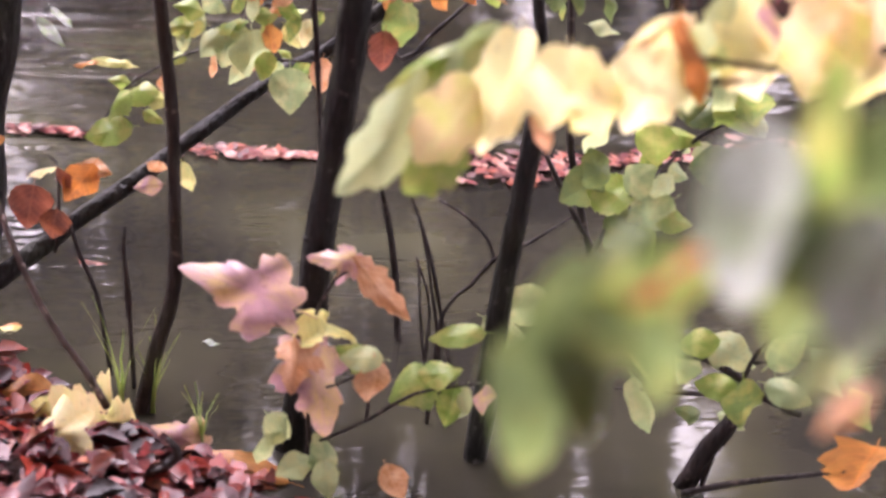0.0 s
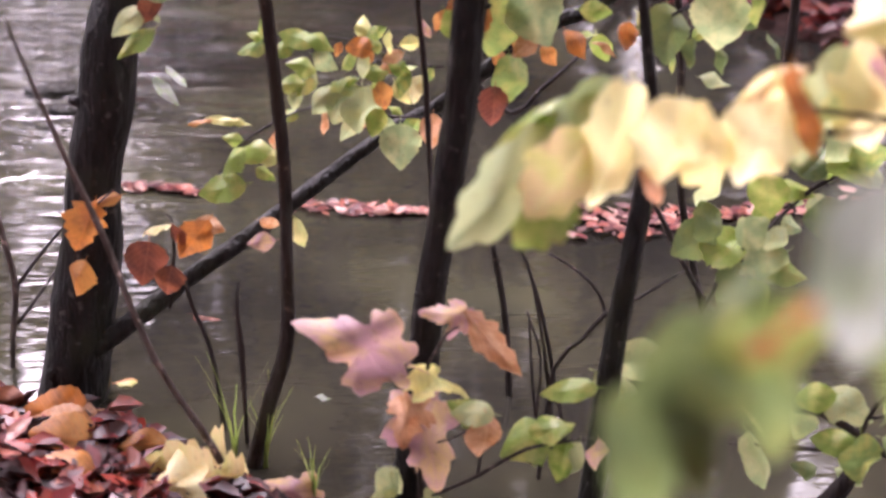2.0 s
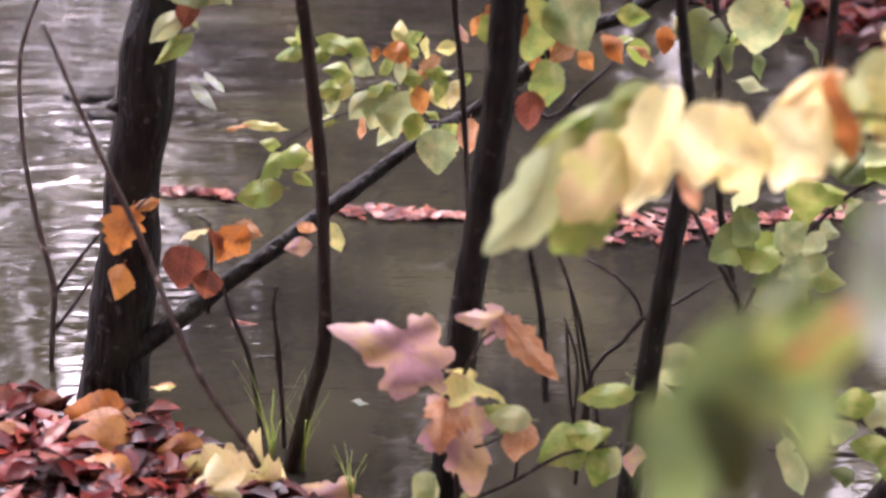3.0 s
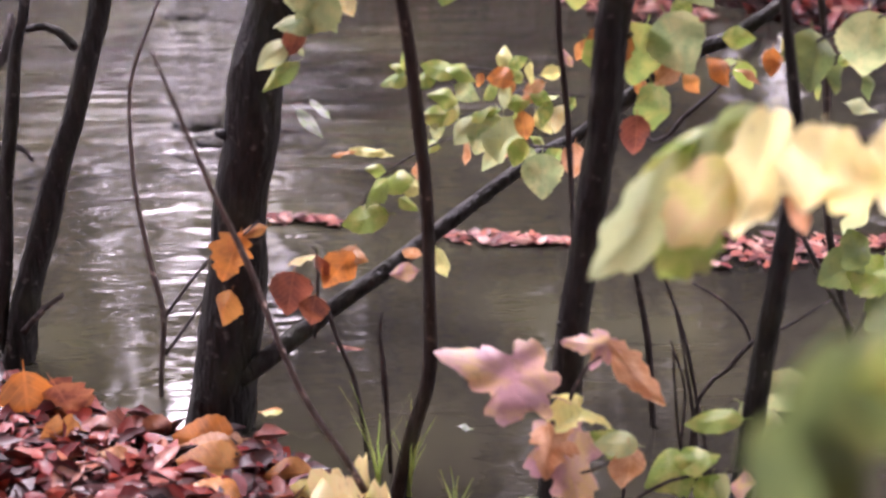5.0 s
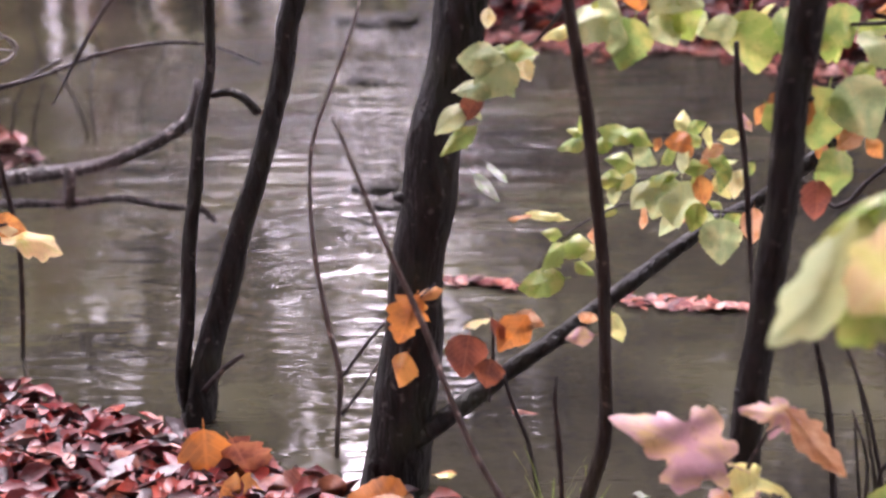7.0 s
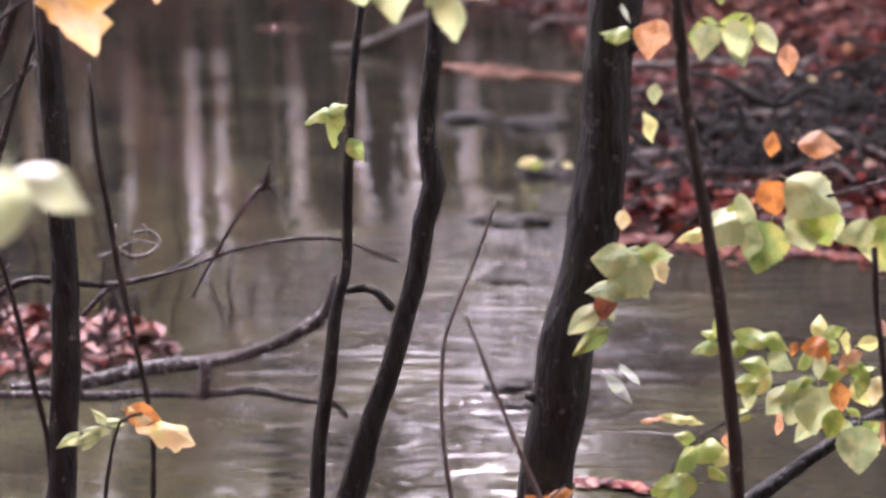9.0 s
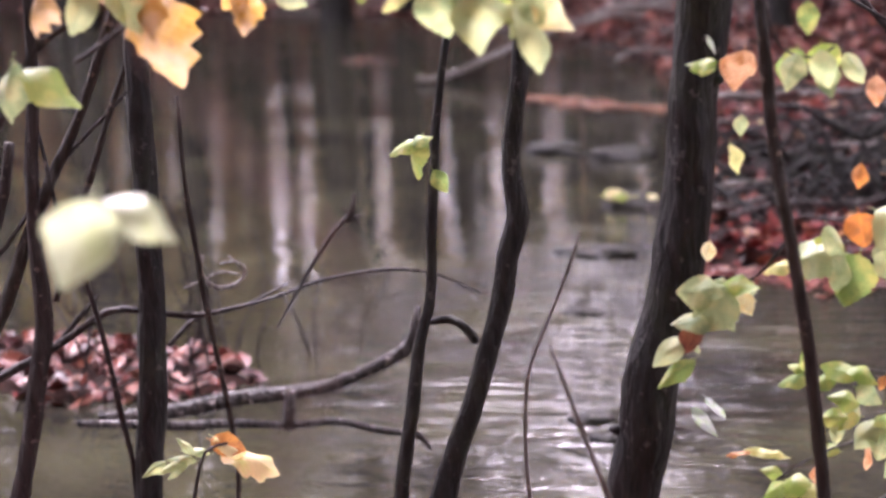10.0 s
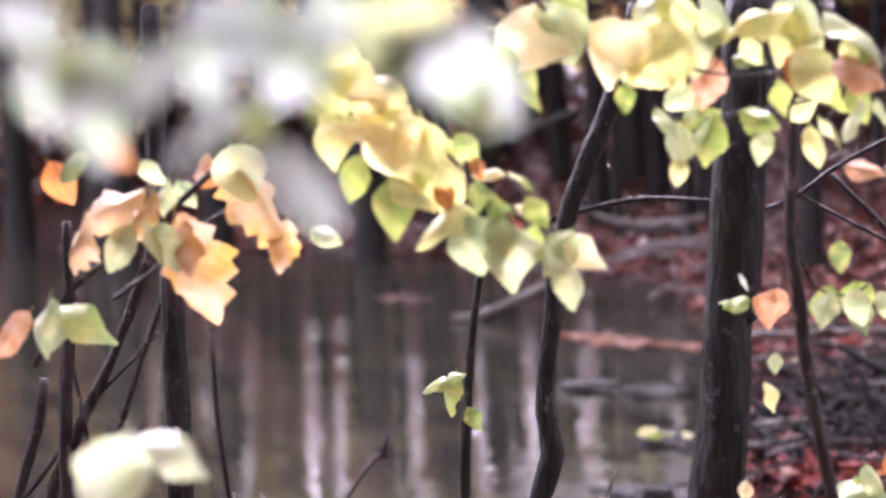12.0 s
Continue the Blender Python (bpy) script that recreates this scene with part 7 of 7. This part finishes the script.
# a russet thicket added behind the far bank to screen off the bright low sky
for k in range(30):
    a = math.radians(-32 + 44 * (k + crng.random()) / 30)
    d = crng.uniform(23, 31)
    far_tree(math.sin(a) * d, math.cos(a) * d, crng.uniform(0.05, 0.12), crng.uniform(4.2, 6.0), 540 + k, 2.2, 0.5, 1.05, CROWN_RUSSET, 0.5)
wrng = random.Random(8)
for k in range(34):
    a = math.radians(-48 + 96 * (k + wrng.random()) / 34)
    d = wrng.uniform(25, 46) if a < 0.06 else wrng.uniform(14, 30)
    if -0.16 < a < 0.04:  # the open slope above the far bank
        continue
    far_tree(math.sin(a) * d, math.cos(a) * d, wrng.uniform(0.1, 0.26), (0.24 if a < -0.06 else 0.26) * d + 1.0, 200 + k, 1.6, 1.2, 1.9)

# unseen wood added behind and beside the lens to dim the low sky there
for k in range(46):
    a = math.radians(55 + 250 * (k + wrng.random()) / 46)
    d = wrng.uniform(5.5, 26)
    far_tree(math.sin(a) * d, math.cos(a) * d, wrng.uniform(0.1, 0.24), wrng.uniform(10, 16), 300 + k, 2.6, 1.5, 2.2)

# unseen broad trees added to roof the near bank and shade its leaves
for k, (x, y) in enumerate(((-3.2, -1.6), (2.8, -2.2), (-0.8, -3.8), (4.3, 0.4), (-5.2, 0.8), (1.4, -6.0), (-3.4, -5.6), (6.4, -2.6), (-7.5, -2.5), (5.0, -6.5))):
    far_tree(x, y, 0.16, 9.5 + 0.4 * (k % 4), 600 + k, 2.6, 4.6, 2.6, CROWN, 0.62)

# fallen logs, roots and sticks along the far water line
pale_log = thing("log", (-4.554, 18.285, 0), "thin bleached log lying along the far water line", "log")
stem(pale_log, "trunk", [(-5.415, 18.212, 0.05, 0.019), (-4.837, 18.374, 0.017, 0.029), (-4.222, 18.525, -0.036, 0.029), (-3.85, 18.606, -0.077, 0.025)], BARK_PALE, 7, 0.08, 300)
dark_pole = thing("log", (-2.221, 12.809, 0.065), "slanting dead pole in the far shallows", "log")
stem(dark_pole, "trunk", [(-2.551, 12.237, 0.034, 0.021), (-2.303, 12.286, 0.067, 0.023), (-2.009, 12.337, 0.182, 0.025), (-1.779, 12.373, 0.28, 0.025), (-1.549, 12.404, 0.356, 0.021)], BARK_PALE, 7, 0.08, 301)
for k, pts in enumerate((
        [(-1.868, 13.875, 0.399, 0.014), (-1.548, 13.914, 0.272, 0.021), (-1.224, 13.946, 0.332, 0.026), (-0.855, 13.974, 0.415, 0.026), (-0.534, 13.99, 0.452, 0.021)],
        [(-1.837, 14.081, 0.712, 0.017), (-1.514, 14.119, 0.583, 0.024), (-1.188, 14.15, 0.549, 0.026), (-0.769, 14.179, 0.583, 0.024)],
        [(-1.596, 13.506, 0.244, 0.014), (-1.368, 13.531, 0.374, 0.02), (-1.098, 13.556, 0.434, 0.023), (-0.743, 13.58, 0.392, 0.02)],
        [(-1.358, 13.934, 0.476, 0.014), (-1.079, 13.958, 0.584, 0.021), (-0.921, 13.97, 0.486, 0.021), (-1.017, 13.963, 0.326, 0.019), (-1.179, 13.95, 0.284, 0.014)],
        [(-1.679, 12.891, 0.874, 0.015), (-1.513, 12.912, 0.695, 0.02), (-1.217, 12.943, 0.598, 0.02), (-0.791, 12.976, 0.594, 0.017)],
        [(-0.395, 9.192, 0.302, 0.019), (-0.215, 9.197, 0.305, 0.025), (-0.066, 9.2, 0.297, 0.022), (0.171, 9.198, 0.334, 0.015)],
        [(-0.067, 9.4, 0.294, 0.014), (0.175, 9.398, 0.322, 0.016), (0.413, 9.391, 0.274, 0.014)],
        [(-2.284, 11.781, 1.317, 0.02), (-2.008, 11.831, 1.346, 0.024), (-1.769, 11.869, 1.436, 0.028), (-1.491, 11.907, 1.525, 0.028)],
        [(-0.83, 6.85, -0.045, 0.009), (-0.712, 6.863, -0.024, 0.012), (-0.572, 6.876, -0.051, 0.011), (-0.432, 6.886, -0.029, 0.009)],
        [(-1.191, 8.315, 0.158, 0.01), (-1.078, 8.33, 0.168, 0.014), (-0.939, 8.347, 0.135, 0.013), (-0.77, 8.365, 0.145, 0.01)],
        [(-0.284, 8.595, 0.383, 0.014), (-0.199, 8.598, 0.393, 0.02), (-0.1, 8.599, 0.385, 0.014)],
        [(0.152, 8.599, 0.393, 0.012), (0.319, 8.594, 0.402, 0.019), (0.539, 8.583, 0.394, 0.013)],
        [(0.271, 7.595, 0.303, 0.006), (0.43, 7.588, 0.308, 0.01), (0.672, 7.57, 0.288, 0.008)],
        [(-0.241, 7.196, 0.196, 0.006), (-0.133, 7.199, 0.209, 0.01), (0.01, 7.2, 0.227, 0.006)],
        [(0.011, 7.5, 0.501, 0.01), (0.157, 7.498, 0.482, 0.015), (0.303, 7.494, 0.398, 0.018), (0.424, 7.488, 0.355, 0.016), (0.543, 7.48, 0.434, 0.014), (0.662, 7.471, 0.384, 0.01)],
        [(0.128, 7.199, 0.314, 0.007), (0.221, 7.197, 0.435, 0.011), (0.269, 7.195, 0.241, 0.012), (0.235, 7.196, 0.02, 0.011)],
        [(0.331, 6.992, 0.065, 0.01), (0.42, 6.987, 0.279, 0.012), (0.373, 6.99, 0.443, 0.009), (0.484, 6.983, 0.535, 0.007)])):
    st = thing("dead_branch", pts[0], "grey dead branch lying on the far bank", "branch", "dead branches on the far bank")
    stem(st, "limb", pts, BARK_PALE if k in (0, 1, 2, 3, 5, 10, 11, 12, 13) else BARK, 7, 0.1, 310 + k)

roots = thing("root_tangle", (0.214, 6.897, 0.063), "tangle of black roots and twigs on the far bank", "roots")
rr = random.Random(21)
for k in range(160):
    x, y, z = (0.22, 7.097, 0.03)
    x += rr.uniform(-0.25, 1.2)
    y += rr.uniform(-0.25, 1.5)
    z0 = float(height(x, y))
    a = rr.uniform(-0.5, 3.6)
    pts = [(x, y, z0 - 0.03, rr.uniform(0.005, 0.016))]
    for s in range(4):
        a += rr.uniform(-0.9, 0.9)
        x = max(-0.26, x + 0.2 * math.cos(a))
        y += 0.09 * math.sin(a)
        pts.append((x, y, max(float(height(x, y)), z0) + rr.uniform(0.02, 0.2), pts[-1][3] * 0.82))
    stem(roots, "root", pts, BARK, 6, 0.12, 400 + k)


# ---- dark lumps, sticks and leaves at the far water line ----
def stone(at, r, flat, label, seed):
    rng = random.Random(seed)
    bm = bmesh.new()
    bmesh.ops.create_icosphere(bm, subdivisions=3, radius=1.0)
    ph = [rng.uniform(0, 6) for _ in range(4)]
    for v in bm.verts:
        c = v.co
        k = 1 + 0.16 * math.sin(3 * c.x + ph[0]) * math.sin(2.5 * c.y + ph[1]) + 0.10 * math.sin(5 * c.z + 4 * c.x + ph[2]) + 0.05 * math.sin(9 * c.y + ph[3])
        v.co = Vector((c.x * r * k * 1.5, c.y * r * k, c.z * r * k * flat))
    for q in bm.faces:
        q.smooth = True
    ob = part("stone", bm, WET_LUMP, None)
    ob.location = at
    return tagged(ob, label, "stone", "stones in the stream")


WET_LUMP = bark_material("wet_dark_lump", (0.006, 0.006, 0.006), (0.05, 0.046, 0.042), (0.022, 0.022, 0.014), 0.22)
# rounded lumps put in for dark ripples, twig debris and a leaf heap
for k, (x, y, r, fl) in enumerate(((-0.66, 6.76, 0.075, 0.55), (-0.83, 6.82, 0.04, 0.5), (-0.65, 5.87, 0.05, 0.4), (-0.51, 4.68, 0.045, 0.45), (-0.62, 7.78, 0.10, 0.6), (-1.17, 9.25, 0.12, 0.5), (-0.78, 9.05, 0.12, 0.5), (-0.45, 4.52, 0.03, 0.5))):
    stone((x, y, 0.004), r, fl, "dark wet lump just breaking the surface, in place of debris and dark ripples", 70 + k)

drng = random.Random(44)
for k in range(46):
    x, y = drng.uniform(-0.3, 1.35), drng.uniform(6.5, 9.6)
    if k > 35:
        x, y = drng.uniform(-1.6, -0.3), drng.uniform(12.5, 15.0)
    a, ln, r = drng.gauss(0, 0.45), drng.uniform(0.25, 0.8), drng.uniform(0.006, 0.017)
    pts = []
    for q in (-0.5, -0.2, 0.15, 0.5):
        px, py = x + math.cos(a) * ln * q, y + math.sin(a) * ln * q
        pts.append((px, py, max(float(height(px, py)), 0.0) + 0.05 + drng.uniform(0.0, 0.10), r * (1 - 0.4 * (q + 0.5))))
    stick = thing("dead_branch", pts[0], "wet grey stick lying across the dark roots of the far bank", "branch", "dead branches on the far bank")
    # both barks are pale here to stand in for wet glints
    stem(stick, "limb", pts, LOGBARK if k % 3 else BARK_PALE, 6, 0.1, 800 + k)

for k in range(54):
    x, y = drng.uniform(-0.28, 1.4), drng.uniform(6.45, 9.5)
    z = max(float(height(x, y)), 0.0) + drng.uniform(0.02, 0.12)
    a, ln = drng.uniform(0, 6.28), drng.uniform(0.05, 0.10)
    lf = leaf(None, drng.choice(("oval", "round", "curled")), drng.choice(("orange", "pink", "peach", "brown", "pink", "cream")), (x, y, z), (math.cos(a) * ln, math.sin(a) * ln * 0.5, math.sin(a) * ln * 0.4), 0.9, (0, -0.6, 0.7), 0.4)
    lf.name = "fallen_leaf"
    tagged(lf, "wet fallen autumn leaf caught among the roots of the far bank", "leaf", "fallen leaves on the far bank")
for k in range(7):
    a = drng.uniform(0, 6.28)
    lf = leaf(None, "oval", ("yellow", "cream", "green")[k % 3], (-0.62 + drng.uniform(-0.12, 0.12), 7.72 + drng.uniform(-0.06, 0.04), 0.06 + drng.uniform(-0.01, 0.02)), (0.09 * math.cos(a), 0.05 * math.sin(a), 0.02), 0.9, (0, -0.5, 0.8), 0.3)
    lf.name = "fallen_leaf"
    tagged(lf, "yellow fallen leaf heaped on a dark lump in the stream", "leaf", "fallen leaves on the stone")

# the leaf litter goes on over the rest of the near bank
lrng = np.random.default_rng(77)
litter("leaf_litter", scatter(lrng, -8.0, 6.0, -6.0, 4.6, 15000, lambda a, b: (signed(a, b, NEAR) > 0) & ~((a > -2.6) & (a < 0.9) & (b > 1.6) & (b < 4.2))), 0.11, "wet dark red leaf litter under the trees of the near bank", lrng, 0.02, 0.3)
